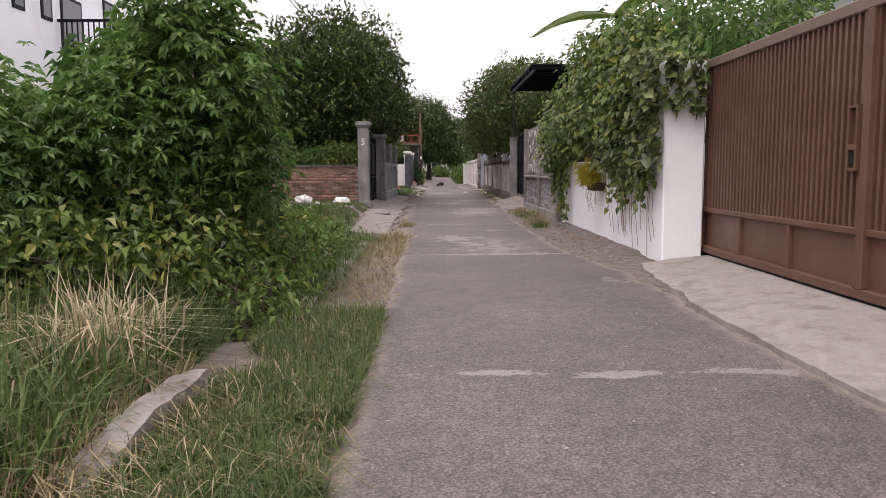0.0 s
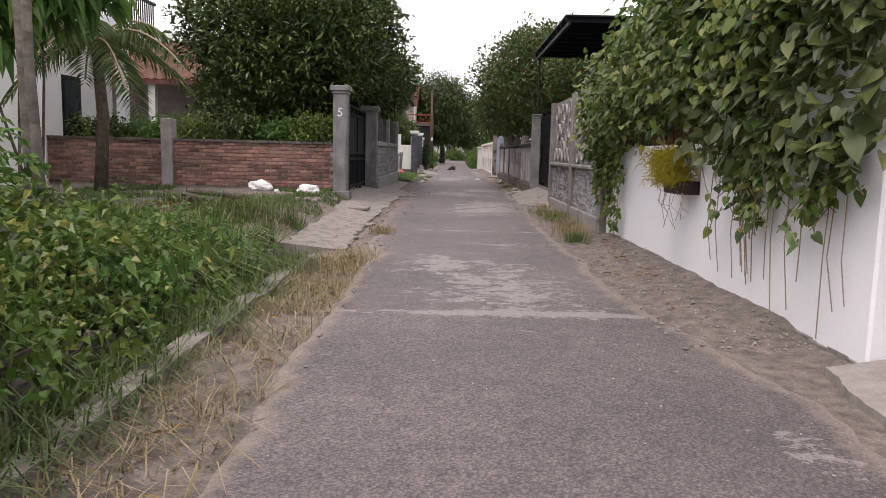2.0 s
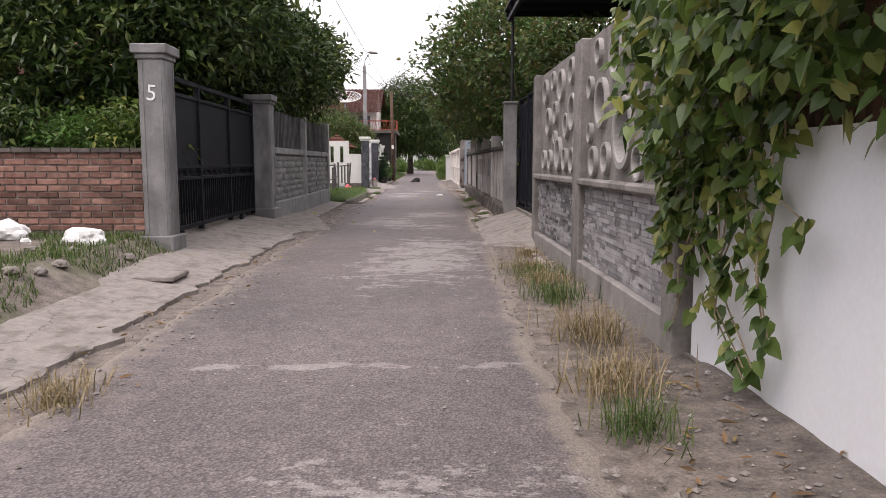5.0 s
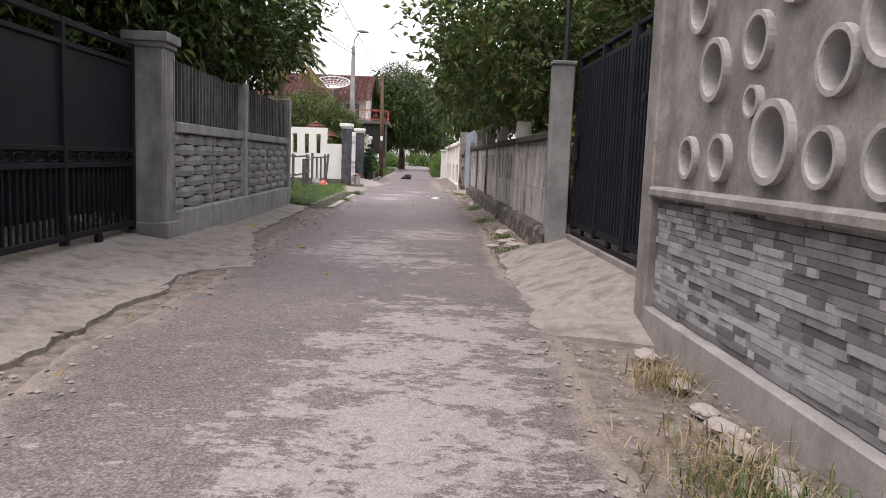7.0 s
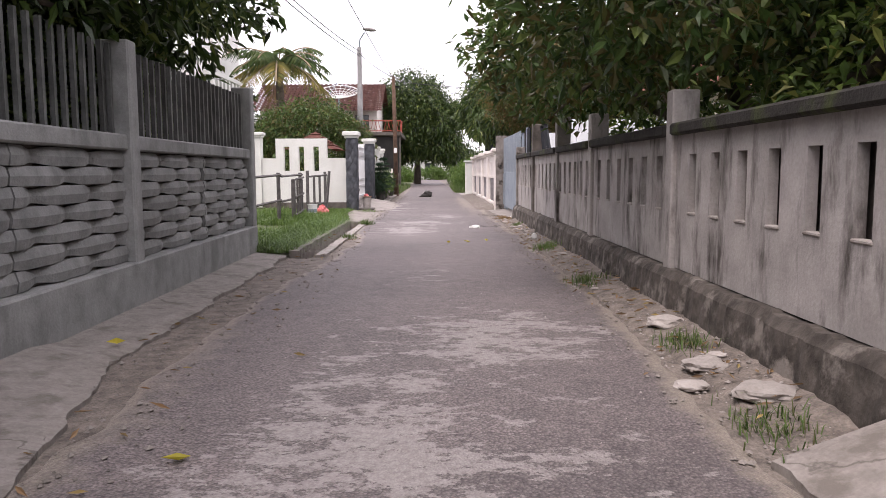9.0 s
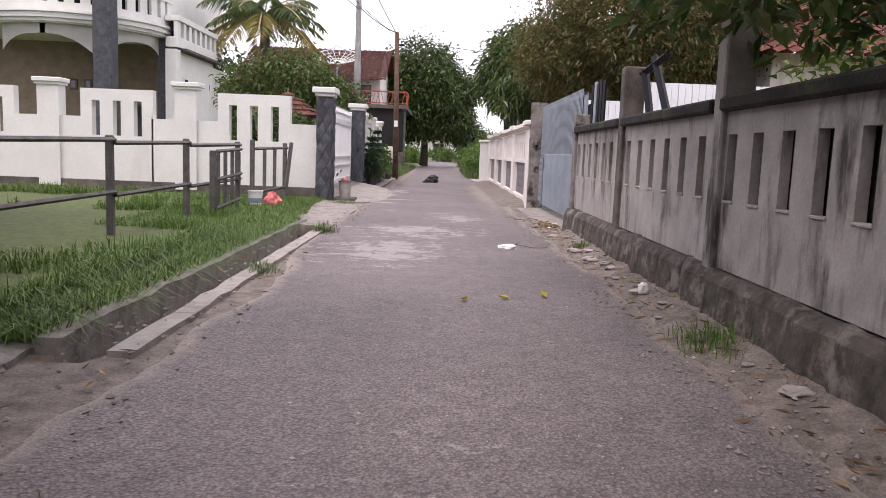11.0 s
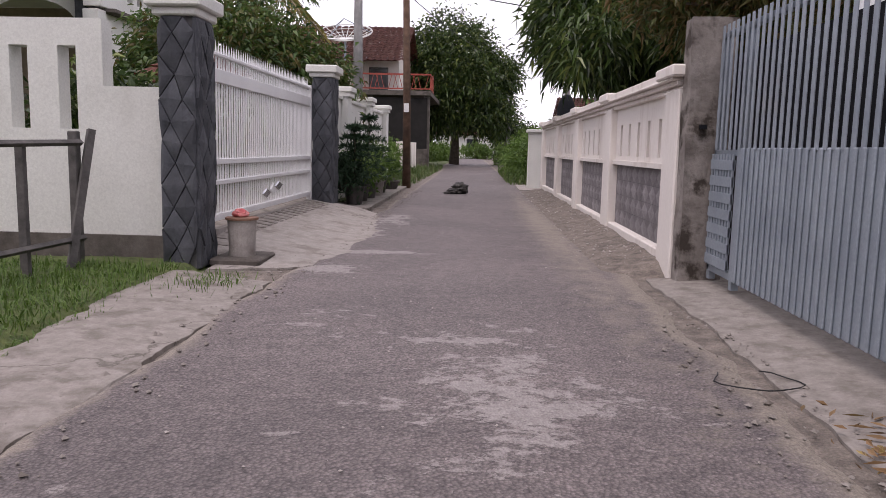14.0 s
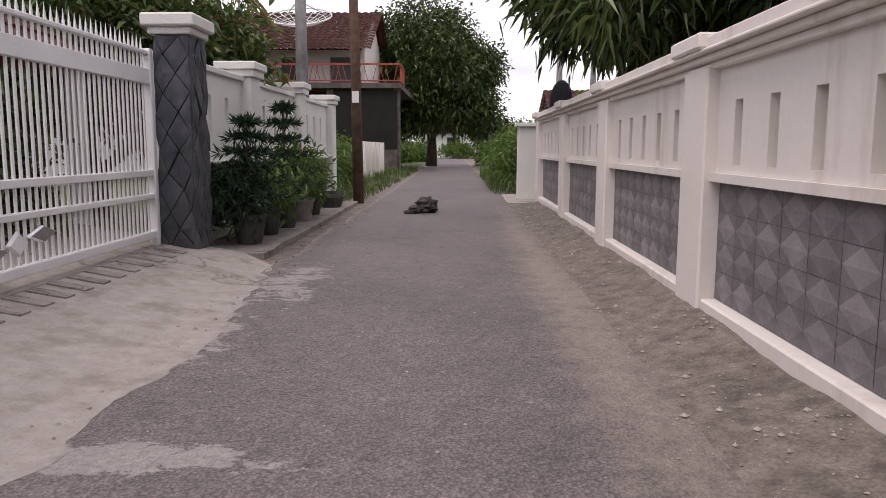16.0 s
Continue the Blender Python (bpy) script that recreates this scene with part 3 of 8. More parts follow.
def scatter_in(x0, x1, y0, y1, n, dens=0.0, freq=1.2):
    P = np.stack([x0 + (x1 - x0) * rng.random(n), y0 + (y1 - y0) * rng.random(n)], 1)
    if dens:
        keep = [noise.noise((p[0] * freq, p[1] * freq, 9)) > dens - 1 for p in P]
        P = P[np.array(keep)]
    return np.array([(p[0], p[1], ground_z(p[0], p[1]) - 0.01) for p in P]) if len(P) else np.zeros((0, 3))


def stuff(name, v, f, mat, label, category):
    base = (float(v[:, 0].mean()), float(v[:, 1].mean()), float(v[:, 2].min()))
    me = bpy.data.meshes.new(name)
    me.from_pydata((v - np.array(base)).tolist(), [], f.tolist())
    me.materials.append(mat)
    ob = new(name, me)
    ob.location = base
    return tagged(ob, label, category, "", "stuff")

# ---- ground and road ----
def axis(parts_):
    out = []
    for a, b, s in parts_:
        out += list(np.arange(a, b, s))
    return np.array(out)


def sheet(name, xs, ys, zf, mat, label, category, attrs):
    X, Y = np.meshgrid(xs, ys)
    V = [(x, y, zf(x, y)) for x, y in zip(X.ravel(), Y.ravel())]
    w = len(xs)
    F = [(j * w + i, j * w + i + 1, (j + 1) * w + i + 1, (j + 1) * w + i) for j in range(len(ys) - 1) for i in range(w - 1)]
    me = bpy.data.meshes.new(name)
    me.from_pydata(V, [], F)
    for key, fn in attrs.items():
        at = me.attributes.new(key, "FLOAT", "POINT")
        at.data.foreach_set("value", np.array([fn(v[0], v[1]) for v in V], dtype=np.float32))
    me.materials.append(mat)
    me.shade_smooth()
    return tagged(new(name, me), label, category, "", "structure")


XL = ([-6, 0, 4, 9, 11.3, 13, 17, 21, 24, 27, 29, 31, 33, 40, 48, 56, 70, 90, 115], [-0.3, -0.3, -0.42, -0.46, -0.45, -0.62, -0.70, -0.66, -0.78, -0.72, -0.55, -0.5, -0.72, -0.66, -0.7, -0.75, -0.9, -1.1, -1.6])
XR = ([-6, 0, 4.7, 7.3, 9.5, 13.7, 17, 19.7, 22, 25, 30, 34, 37.5, 41, 48, 55, 70, 90, 115], [2.0, 2.0, 1.9, 1.95, 1.62, 1.66, 1.72, 1.92, 1.80, 1.95, 2.02, 2.0, 1.95, 2.05, 2.08, 1.95, 1.7, 1.5, 1.2])


def road_edges(y):
    n1 = 0.10 * noise.noise((y * 1.1, 2.0, 0)) + 0.05 * noise.noise((y * 4.5, 7.0, 0))
    n2 = 0.10 * noise.noise((y * 1.1, 12.0, 0)) + 0.05 * noise.noise((y * 4.5, 17.0, 0))
    return float(np.interp(y, *XL)) + n1, float(np.interp(y, *XR)) + n2


JOINTS = [(3.58, -0.3, 1.75), (8.8, -0.4, 1.6), (13.8, -0.15, 1.6)]  # pale mortar lines across the lane
WORN = [(0.75, 9.6, 0.7, 1.1, 1.0), (0.3, 11.0, 0.5, 0.6, 0.8), (1.0, 12.4, 0.7, 0.6, 0.7), (0.9, 17.4, 0.8, 1.5, 1.0), (1.2, 19.4, 0.7, 1.0, 0.8),
        (0.9, 22.0, 0.9, 0.9, 0.8), (1.1, 24.6, 0.8, 0.9, 1.0), (0.2, 23.0, 0.6, 0.9, 0.7), (0.7, 27.4, 0.7, 0.8, 0.6), (0.2, 32.6, 0.7, 1.0, 1.1),
        (0.4, 34.6, 0.9, 0.7, 1.0), (1.0, 36.2, 0.7, 0.6, 0.7), (0.1, 37.3, 0.5, 0.5, 0.6), (0.9, 37.0, 0.3, 0.6, 0.6), (1.6, 6.7, 0.2, 0.25, 0.7), (-0.3, 43.2, 0.3, 0.9, 1.1), (-0.1, 40.12, 0.45, 0.12, 1.5), (-0.45, 39.2, 0.35, 0.3, 1.4), (-0.45, 41.6, 0.3, 0.5, 1.0)]


def worn(x, y):
    s = 0.0
    for cx, cy, rx, ry, k in WORN:
        d = ((x - cx) / rx) ** 2 + ((y - cy) / ry) ** 2
        if d < 9:
            s += k * math.exp(-d * 0.8)
    for cy, x0, x1 in JOINTS:
        if x0 < x < x1:
            s += (1.25 + 1.1 * noise.noise((x * 3.1, cy, 6))) * math.exp(-((y - cy - 0.09 * noise.noise((x * 2.3, cy, 0))) / 0.06) ** 2)
    return min(2.0, s)


def dust(x, y):
    a, b = road_edges(y)
    d = min(x - a, b - x)
    right = max(0.0, 1 - abs(x - 1.62) / 0.55) * min(0.75, max(0.15, 0.75 - abs(y - 43.5) * 0.055))
    left = 0.55 * max(0.0, 1 - (x - a) / 0.6) if 11.5 < y < 25 else 0.0
    return max(0.0, 1 - d / 0.22, left) + right


def road_sheet():
    us = np.linspace(0, 1, 26)
    ys = axis([(-6, 1, 0.3), (1, 46, 0.06), (46, 56, 0.15), (56, 80, 0.6), (80, 116, 3)])
    V, wv, dv = [], [], []
    for y in ys:
        a, b = road_edges(y)
        for u in us:
            x = a + (b - a) * u
            edge = min(u, 1 - u)
            V.append((x, y, (0.004 if edge > 0.02 else -0.03) + 0.005 * noise.noise((x * 0.9, y * 0.9, 2)) + 0.02 * min(edge, 0.2)))
            wv.append(worn(x, y))
            dv.append(dust(x, y))
    w = len(us)
    F = [(j * w + i, j * w + i + 1, (j + 1) * w + i + 1, (j + 1) * w + i) for j in range(len(ys) - 1) for i in range(w - 1)]
    me = bpy.data.meshes.new("road")
    me.from_pydata(V, [], F)
    for key, vals in (("worn", wv), ("dust", dv)):
        me.attributes.new(key, "FLOAT", "POINT").data.foreach_set("value", np.array(vals, dtype=np.float32))
    me.materials.append(M_ASPHALT)
    me.shade_smooth()
    return tagged(new("road", me), "worn grey asphalt lane with pale cement scabs", "road", "", "structure")


def green(x, y):
    if -1.25 < x < 4:
        return 0.0
    if x >= 4:
        return 0.7
    return 0.8 if y < 11 else (1.1 if y > 28 else 0.42)


sheet("ground", axis([(-700, -60, 160), (-60, -12, 8), (-12, -2, 0.4), (-2, -0.2, 0.08), (-0.2, 3, 0.2), (3, 12, 1.5), (12, 60, 12), (60, 761, 140)]),
      axis([(-700, -20, 170), (-20, -4, 4), (-4, 56, 0.2), (56, 120, 4), (120, 900, 130)]), ground_z, M_EARTH, "bare brown earth with patches of grass", "ground", {"green": green})
road_sheet()


# ---- banks of dirt and rubble along the wall feet ----
BANKS = [(8.3, 14.0, 1.75, 2.36, 0.05), (22.6, 35.0, 1.93, 2.24, 0.075), (39.15, 50.8, 1.72, 2.22, 0.10)]


def bank(x, y):
    for y0, y1, x0, x1, h in BANKS:
        if y0 <= y <= y1 and x >= x0:
            ends = min(1.0, (y - y0) / 0.35, (y1 - y) / 0.35)
            u = min(1.0, (x - x0) / (x1 - x0))
            return -0.02 * (1 - ends) + ends * (0.006 + h * u ** 1.4 * (1 + 0.35 * noise.noise((x * 2, y * 1.3, 3)))) + 0.012 * u * noise.noise((x * 7, y * 7, 8))
    return 0.0


for y0, y1, x0, x1, h in BANKS:
    sheet("dirt_bank", np.linspace(x0, x1 + 0.03, 14), np.arange(y0, y1, 0.06), lambda x, y: bank(x, y) - (0.03 if x < x0 + 0.01 else 0.0), M_EARTH, "bank of dusty earth against the wall foot", "ground", {"green": lambda x, y: 0.0})


# ---- driveway slabs ----
def slab(name, pts_edge, zf, mat, label):
    solid(name, cast_slab([tuple(p[:2]) for p in pts_edge], -0.08, zf), mat, label, "pavement", "", "structure")


slab("pavement_1", jag((1.98, -4), (1.86, 5.0), 0.2, 0.05, 3) + jag((1.86, 5.0), (2.1, 7.72), 0.15, 0.08, 4) + [Vector((2.4, 7.72)), Vector((3.2, 7.72)), Vector((3.2, -4))],
     lambda x, y: 0.035 + max(0, x - 2.0) * 0.09, M_SLAB, "pale concrete driveway slab with a broken edge")
slab("pavement_2", jag((-1.5, 11.72), (-0.72, 11.66), 0.12, 0.06, 5) + jag((-0.72, 11.66), (-0.8, 14.5), 0.15, 0.12, 6) + jag((-0.8, 14.5), (-0.82, 18.0), 0.15, 0.12, 7)
     + jag((-0.82, 18.0), (-0.80, 21.0), 0.12, 0.1, 8) + jag((-0.80, 21.0), (-0.42, 21.3), 0.1, 0.05, 9) + jag((-0.42, 21.3), (-1.0, 24.0), 0.15, 0.1, 10)
     + jag((-1.0, 24.0), (-1.06, 29.0), 0.2, 0.08, 11) + [Vector((-1.6, 29.0)), Vector((-1.6, 22.3)), Vector((-2.6, 22.3)), Vector((-2.6, 18.2))]
     + jag((-1.6, 18.0), (-1.36, 12.0), 0.2, 0.1, 12),
     lambda x, y: (0.028 if y < 22.5 else max(0.013, 0.028 - (y - 22.5) * 0.012)) + max(0, -0.9 - x) * (0.16 if 16 < y < 24 else 0.08), M_SLABDARK, "old cracked concrete apron over the roadside drain")
slab("pavement_3", jag((1.72, 19.1), (1.78, 22.6), 0.15, 0.08, 13) + [Vector((2.35, 22.6)), Vector((3.0, 22.4)), Vector((3.0, 19.3)), Vector((2.3, 18.9))],
     lambda x, y: 0.02 + max(0, x - 1.75) * 0.32 * min(1, max(0, (y - 18.9) / 0.9)), M_SLABDARK, "sloping concrete ramp before the gate")
slab("pavement_4", jag((-1.5, 34.9), (-1.12, 34.3), 0.12, 0.05, 14) + jag((-1.12, 34.3), (-0.60, 34.2), 0.12, 0.06, 44) + jag((-0.60, 34.2), (-0.62, 38.6), 0.2, 0.1, 15) + [Vector((-1.5, 38.8))] + jag((-1.45, 38.7), (-1.15, 36.0), 0.2, 0.1, 16),
     lambda x, y: 0.014 + max(0, -0.6 - x) * 0.04 + 0.05 * max(0, 1 - (y - 34.1) / 1.1) * min(1, max(0, (-0.5 - x) / 0.25)), M_SLABDARK, "broken concrete slab over the roadside drain")
slab("pavement_5", jag((-1.2, 38.95), (-0.45, 39.2), 0.12, 0.05, 17) + jag((-0.45, 39.2), (-0.3, 41.5), 0.2, 0.1, 18) + jag((-0.3, 41.5), (-0.62, 44.0), 0.2, 0.1, 19)
     + [Vector((-0.95, 44.3)), Vector((-2.4, 44.3)), Vector((-2.4, 39.6)), Vector((-1.25, 39.5))],
     lambda x, y: 0.02 + max(0, -0.6 - x) * 0.17 * min(1, max(0, (y - 39.2) / 1.3)), M_SLAB, "pale concrete ramp before the white gate")
for k in range(19):
    y = 39.75 + k * 0.22
    bm = slab_mesh([(-1.49, y), (-1.26, y), (-1.26, y + 0.10), (-1.49, y + 0.10)], 0.0, lambda x, y: 0.029 + max(0, -0.6 - x) * 0.17 * min(1, max(0, (y - 39.2) / 1.3)))
    solid("grate_block", bm, M_SLABDARK, "grey concrete block set in the ramp at the gate", "block", "blocks before the white gate")
slab("pavement_6", jag((2.0, 35.0), (2.05, 39.2), 0.2, 0.06, 20) + [Vector((2.9, 39.2)), Vector((2.9, 35.0))], lambda x, y: 0.013 + max(0, x - 2.0) * 0.06, M_SLABDARK, "dusty concrete threshold before the sheet metal gate")
slab("pavement_7", jag((1.75, 50.9), (1.75, 53.4), 0.2, 0.06, 21) + [Vector((3.0, 53.4)), Vector((3.0, 50.9))], lambda x, y: 0.04, M_SLAB, "pale concrete slab before a gate")


# ---- roadside drain walls ----
def drain_wall(name, x0, x1, y0, y1, z0, z1, seed, label, mat=None):
    bm = bmesh.new()
    n = int((y1 - y0) / 0.25)
    rows = []
    for i in range(n + 1):
        y = y0 + (y1 - y0) * i / n
        e = 0.025 * noise.noise((y * 2, seed, 0))
        e2 = 0.02 * noise.noise((y * 3, seed, 5))
        rows.append([bm.verts.new(c) for c in ((x0 + e, y, z0), (x1 + e, y, z0), (x1 + e, y, z1 + e2), (x0 + e, y, z1 + e2))])
    for a, b in zip(rows, rows[1:]):
        for k in range(4):
            bm.faces.new((a[k], a[(k + 1) % 4], b[(k + 1) % 4], b[k]))
    bm.faces.new(rows[0])
    bm.faces.new(rows[-1][::-1])
    bmesh.ops.recalc_face_normals(bm, faces=bm.faces[:])
    solid(name, bm, mat or M_SLABDARK, label, "kerb", "drain walls", "structure")


drain_wall("kerb_1", -1.0, -0.88, 4.7, 10.9, -0.42, 0.05, 1, "weathered concrete wall of the roadside drain")
drain_wall("kerb_2", -1.50, -1.38, 5.2, 11.9, -0.42, 0.03, 2, "weathered concrete wall of the roadside drain")
drain_wall("kerb_3", -1.05, -0.93, 28.9, 34.8, -0.34, 0.07, 3, "weathered concrete wall of the grass plot drain")
drain_wall("kerb_4", -0.73, -0.61, 28.9, 34.8, -0.34, 0.018, 4, "pale dirty concrete wall of the grass plot drain", M_SLAB)
bm = slab_mesh(jag((-1.07, 2.22), (-1.03, 3.33), 0.2, 0.04, 41) + [Vector((-1.10, 3.36))] + jag((-1.14, 3.33), (-1.19, 2.2), 0.2, 0.04, 42), -0.1, lambda x, y: 0.045 + 0.07 * min(1, (y - 2.2) / 0.5) + 0.03 * noise.noise((x * 5, y * 5, 1)))
solid("kerb_block", bm, M_SLAB, "broken concrete kerb piece in the grass", "kerb", "", "structure")


# ---- walls with slots ----
def slotted(bm, axis_, t0, t1, a0, a1, z0, z1, slots, sz0, sz1):
    """A wall panel along x or y from a0 to a1 with upright slots (start, end) through it."""
    def b(p, q, c, d):
        if q - p > 1e-4:
            bx(bm, *((t0, t1, p, q) if axis_ == "y" else (p, q, t0, t1)), c, d)
    b(a0, a1, z0, sz0)
    b(a0, a1, sz1, z1)
    e = a0
    for s, f in slots:
        b(e, s, sz0, sz1)
        e = f
    b(e, a1, sz0, sz1)
    return bm


# grey wall with slots along the lane
def grey_wall():
    w = thing("slotted_wall", (2.35, 29, -0.05), "weathered grey rendered wall with upright slots and dark plinth", "wall", "", "structure")
    posts = [22.425, 25.34, 28.0, 30.17, 32.6, 34.98]
    first = [(23.017, 0.387), (25.655, 0.405), (28.27, 0.345), (30.49, 0.375), (33.05, 0.35)]
    for a, b, (c0, pitch) in zip(posts, posts[1:], first):
        a0, b0 = a + 0.075, b - 0.075
        slots = [(c0 + pitch * i - 0.065, c0 + pitch * i + 0.065) for i in range(6)]
        part("panel", slotted(bmesh.new(), "y", 2.32, 2.372, a0, b0, 0.32, 1.22, slots, 0.71, 1.09), M_RENDERPALE, w)
        for s, f in slots:
            part("slot_sill", box(2.312, 2.368, s - 0.008, f + 0.008, 0.698, 0.714), M_PITCH, w, bev=0.004)
        # Dark backing put in to give the slots their shade.
        part("backing", box(2.41, 2.44, a0, b0, 0.40, 1.20), M_PLINTH, w, "dark backing put in for shade behind the slots")
        part("coping", box(2.26, 2.48, a0, b0, 1.22, 1.30), M_MOSS, w, "blackened mossy coping", 0.014)
        bm = bmesh.new()
        n = 60
        rows = []
        for i in range(n + 1):
            y = a0 - 0.12 + (b0 - a0 + 0.24) * i / n
            e = 0.03 * noise.noise((y * 3, 3, 0)) + 0.022 * noise.noise((y * 11, 5, 0))
            rows.append([bm.verts.new(c) for c in ((2.20 + e, y, -0.06), (2.46, y, -0.06), (2.46, y, 0.32), (2.27 + e, y, 0.31 + e), (2.235 + e, y, 0.26))])
        for p, q in zip(rows, rows[1:]):
            for k in range(5):
                bm.faces.new((p[k], p[(k + 1) % 5], q[(k + 1) % 5], q[k]))
        bmesh.ops.recalc_face_normals(bm, faces=bm.faces[:])
        part("plinth", bm, M_FOOT, w, "crumbling blackened plinth")
    for k, y in enumerate(posts[1:]):
        h = (1.53, 1.57, 1.92, 1.75, 1.45)[k]
        part("post", box(2.285, 2.47, y - 0.072, y + 0.072, -0.05, h), (M_RENDERPALE, M_RENDERPALE, M_RENDERPALE, M_PLINTH, M_STUB)[k], w, bev=0.01)


grey_wall()


# white wall with the planter niche
def white_wall():
    w = thing("white_wall", (2.5, 10, -0.05), "white painted garden wall with a darkened foot", "wall", "", "structure")
    part("end_pillar", box(2.36, 2.78, 7.74, 8.25, -0.05, 2.1), M_WHITEWALL, w, bev=0.015)
    part("tall_panel", box(2.37, 2.55, 8.25, 10.2, -0.05, 1.62), M_WHITEWALL, w)
    bm = bmesh.new()
    for a in ((10.2, 10.36, -0.05, 1.12), (10.36, 10.98, -0.05, 0.70), (10.36, 10.98, 1.0, 1.12), (10.98, 13.95, -0.05, 1.12)):
        bx(bm, 2.37, 2.55, *a)
    part("low_panel", bm, M_WHITEWALL, w)
    bm = bmesh.new()
    for i in range(32):
        y = 7.7 + i * 0.2
        e = 0.02 * noise.noise((y * 4, 1, 1))
        bx(bm, 2.345 + e, 2.372, y, y + 0.2, -0.05, 0.022 + e)
    part("mortar_foot", bm, M_SLABDARK, w, "grey mortar foot")
    f = thing("slat_fence", (2.5, 12, 1.12), "brown metal slat fence on the white wall", "fence")
    for i in range(46):
        y = 10.25 + i * 0.08
        part("slat", box(2.44, 2.48, y, y + 0.045, 1.12, 2.0), M_BROWN, f)
    for z in (1.2, 1.9):
        part("rail", box(2.48, 2.51, 10.22, 13.95, z, z + 0.05), M_BROWN, f)


white_wall()


# wall with concrete rings
RINGS = [(18.72, 1.78, 0.14), (18.5, 1.44, 0.15), (18.05, 1.51, 0.12), (17.43, 1.35, 0.12), (17.13, 1.46, 0.17), (16.93, 1.22, 0.085), (18.05, 1.26, 0.07), (18.76, 1.03, 0.11),
         (18.36, 1.03, 0.11), (17.86, 1.09, 0.17), (17.47, 1.03, 0.11), (17.1, 1.02, 0.12), (17.75, 1.76, 0.16), (18.2, 1.85, 0.10), (17.2, 1.84, 0.12)]
RINGS2 = [(16.36, 1.24, 0.08), (16.22, 1.01, 0.12), (15.98, 1.45, 0.19), (15.80, 1.03, 0.12), (15.32, 1.2, 0.25), (15.55, 1.76, 0.17), (14.92, 1.0, 0.12), (14.9, 1.5, 0.15), (14.5, 1.15, 0.17),
          (14.55, 1.7, 0.14), (16.1, 1.85, 0.10), (15.15, 1.75, 0.12), (16.37, 1.6, 0.09)]


def lathe_disc(x, y, z, r, seg=20):
    bm = bmesh.new()
    a = [[bm.verts.new((x + dx, y + r * math.cos(k * 2 * math.pi / seg), z + r * math.sin(k * 2 * math.pi / seg))) for k in range(seg)] for dx in (0, 0.015)]
    for k in range(seg):
        bm.faces.new((a[0][k], a[0][(k + 1) % seg], a[1][(k + 1) % seg], a[1][k]))
    bm.faces.new(a[0][::-1])
    bm.faces.new(a[1])
    return bm


def ring_panel(w, y0, y1, rings):
    """Render panel with round holes through it and a concrete pipe ring in each."""
    z0, z1, xf, xb = 0.87, 2.0, 2.36, 2.44
    bm = bmesh.new()
    loops = []
    outer = [(y0, z0), (y1, z0), (y1, z1), (y0, z1)]
    rr = []
    for dy, dz, r in rings:
        cy, cz = dy, dz
        r = min(r, cz - z0 - 0.012, z1 - cz - 0.012)
        rr.append((cy, cz, r))
        loops.append([(cy + r * 0.9 * math.cos(k * math.pi / 10), cz + r * 0.9 * math.sin(k * math.pi / 10)) for k in range(20)])
    fr, bk = [], []
    for loop in [outer] + loops:
        for xx, store in ((xf, fr), (xb, bk)):
            vs = [bm.verts.new((xx, p[0], p[1])) for p in loop]
            store.append(vs)
    for store in (fr, bk):
        es = [bm.edges.new((vs[i], vs[(i + 1) % len(vs)])) for vs in store for i in range(len(vs))]
        bmesh.ops.triangle_fill(bm, use_beauty=True, edges=es)
    for a, b in zip(fr, bk):
        for i in range(len(a)):
            j = (i + 1) % len(a)
            bm.faces.new((a[i], a[j], b[j], b[i]))
    bmesh.ops.recalc_face_normals(bm, faces=bm.faces[:])
    p = part("ring_panel", bm, M_RINGWALL, w)
    for cy, cz, r in rr:
        bm = bmesh.new()
        prof = [(0.0, 0.97), (0.0, 1.0), (0.07, 1.0), (0.24, 0.99), (0.24, 0.76), (0.07, 0.77), (0.01, 0.785), (0.0, 0.82)]
        n = 28
        g = [[bm.verts.new((2.325 + dx, cy + r * k * math.cos(q * 2 * math.pi / n), cz + r * k * math.sin(q * 2 * math.pi / n))) for q in range(n)] for dx, k in prof]
        for a, b in zip(g, g[1:] + g[:1]):
            for q in range(n):
                bm.faces.new((a[q], a[(q + 1) % n], b[(q + 1) % n], b[q]))
        bmesh.ops.recalc_face_normals(bm, faces=bm.faces[:])
        ring = part("pipe_ring", bm, M_RING, p, "pale concrete pipe ring", smooth=False)
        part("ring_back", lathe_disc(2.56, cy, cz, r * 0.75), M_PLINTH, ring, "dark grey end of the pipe")


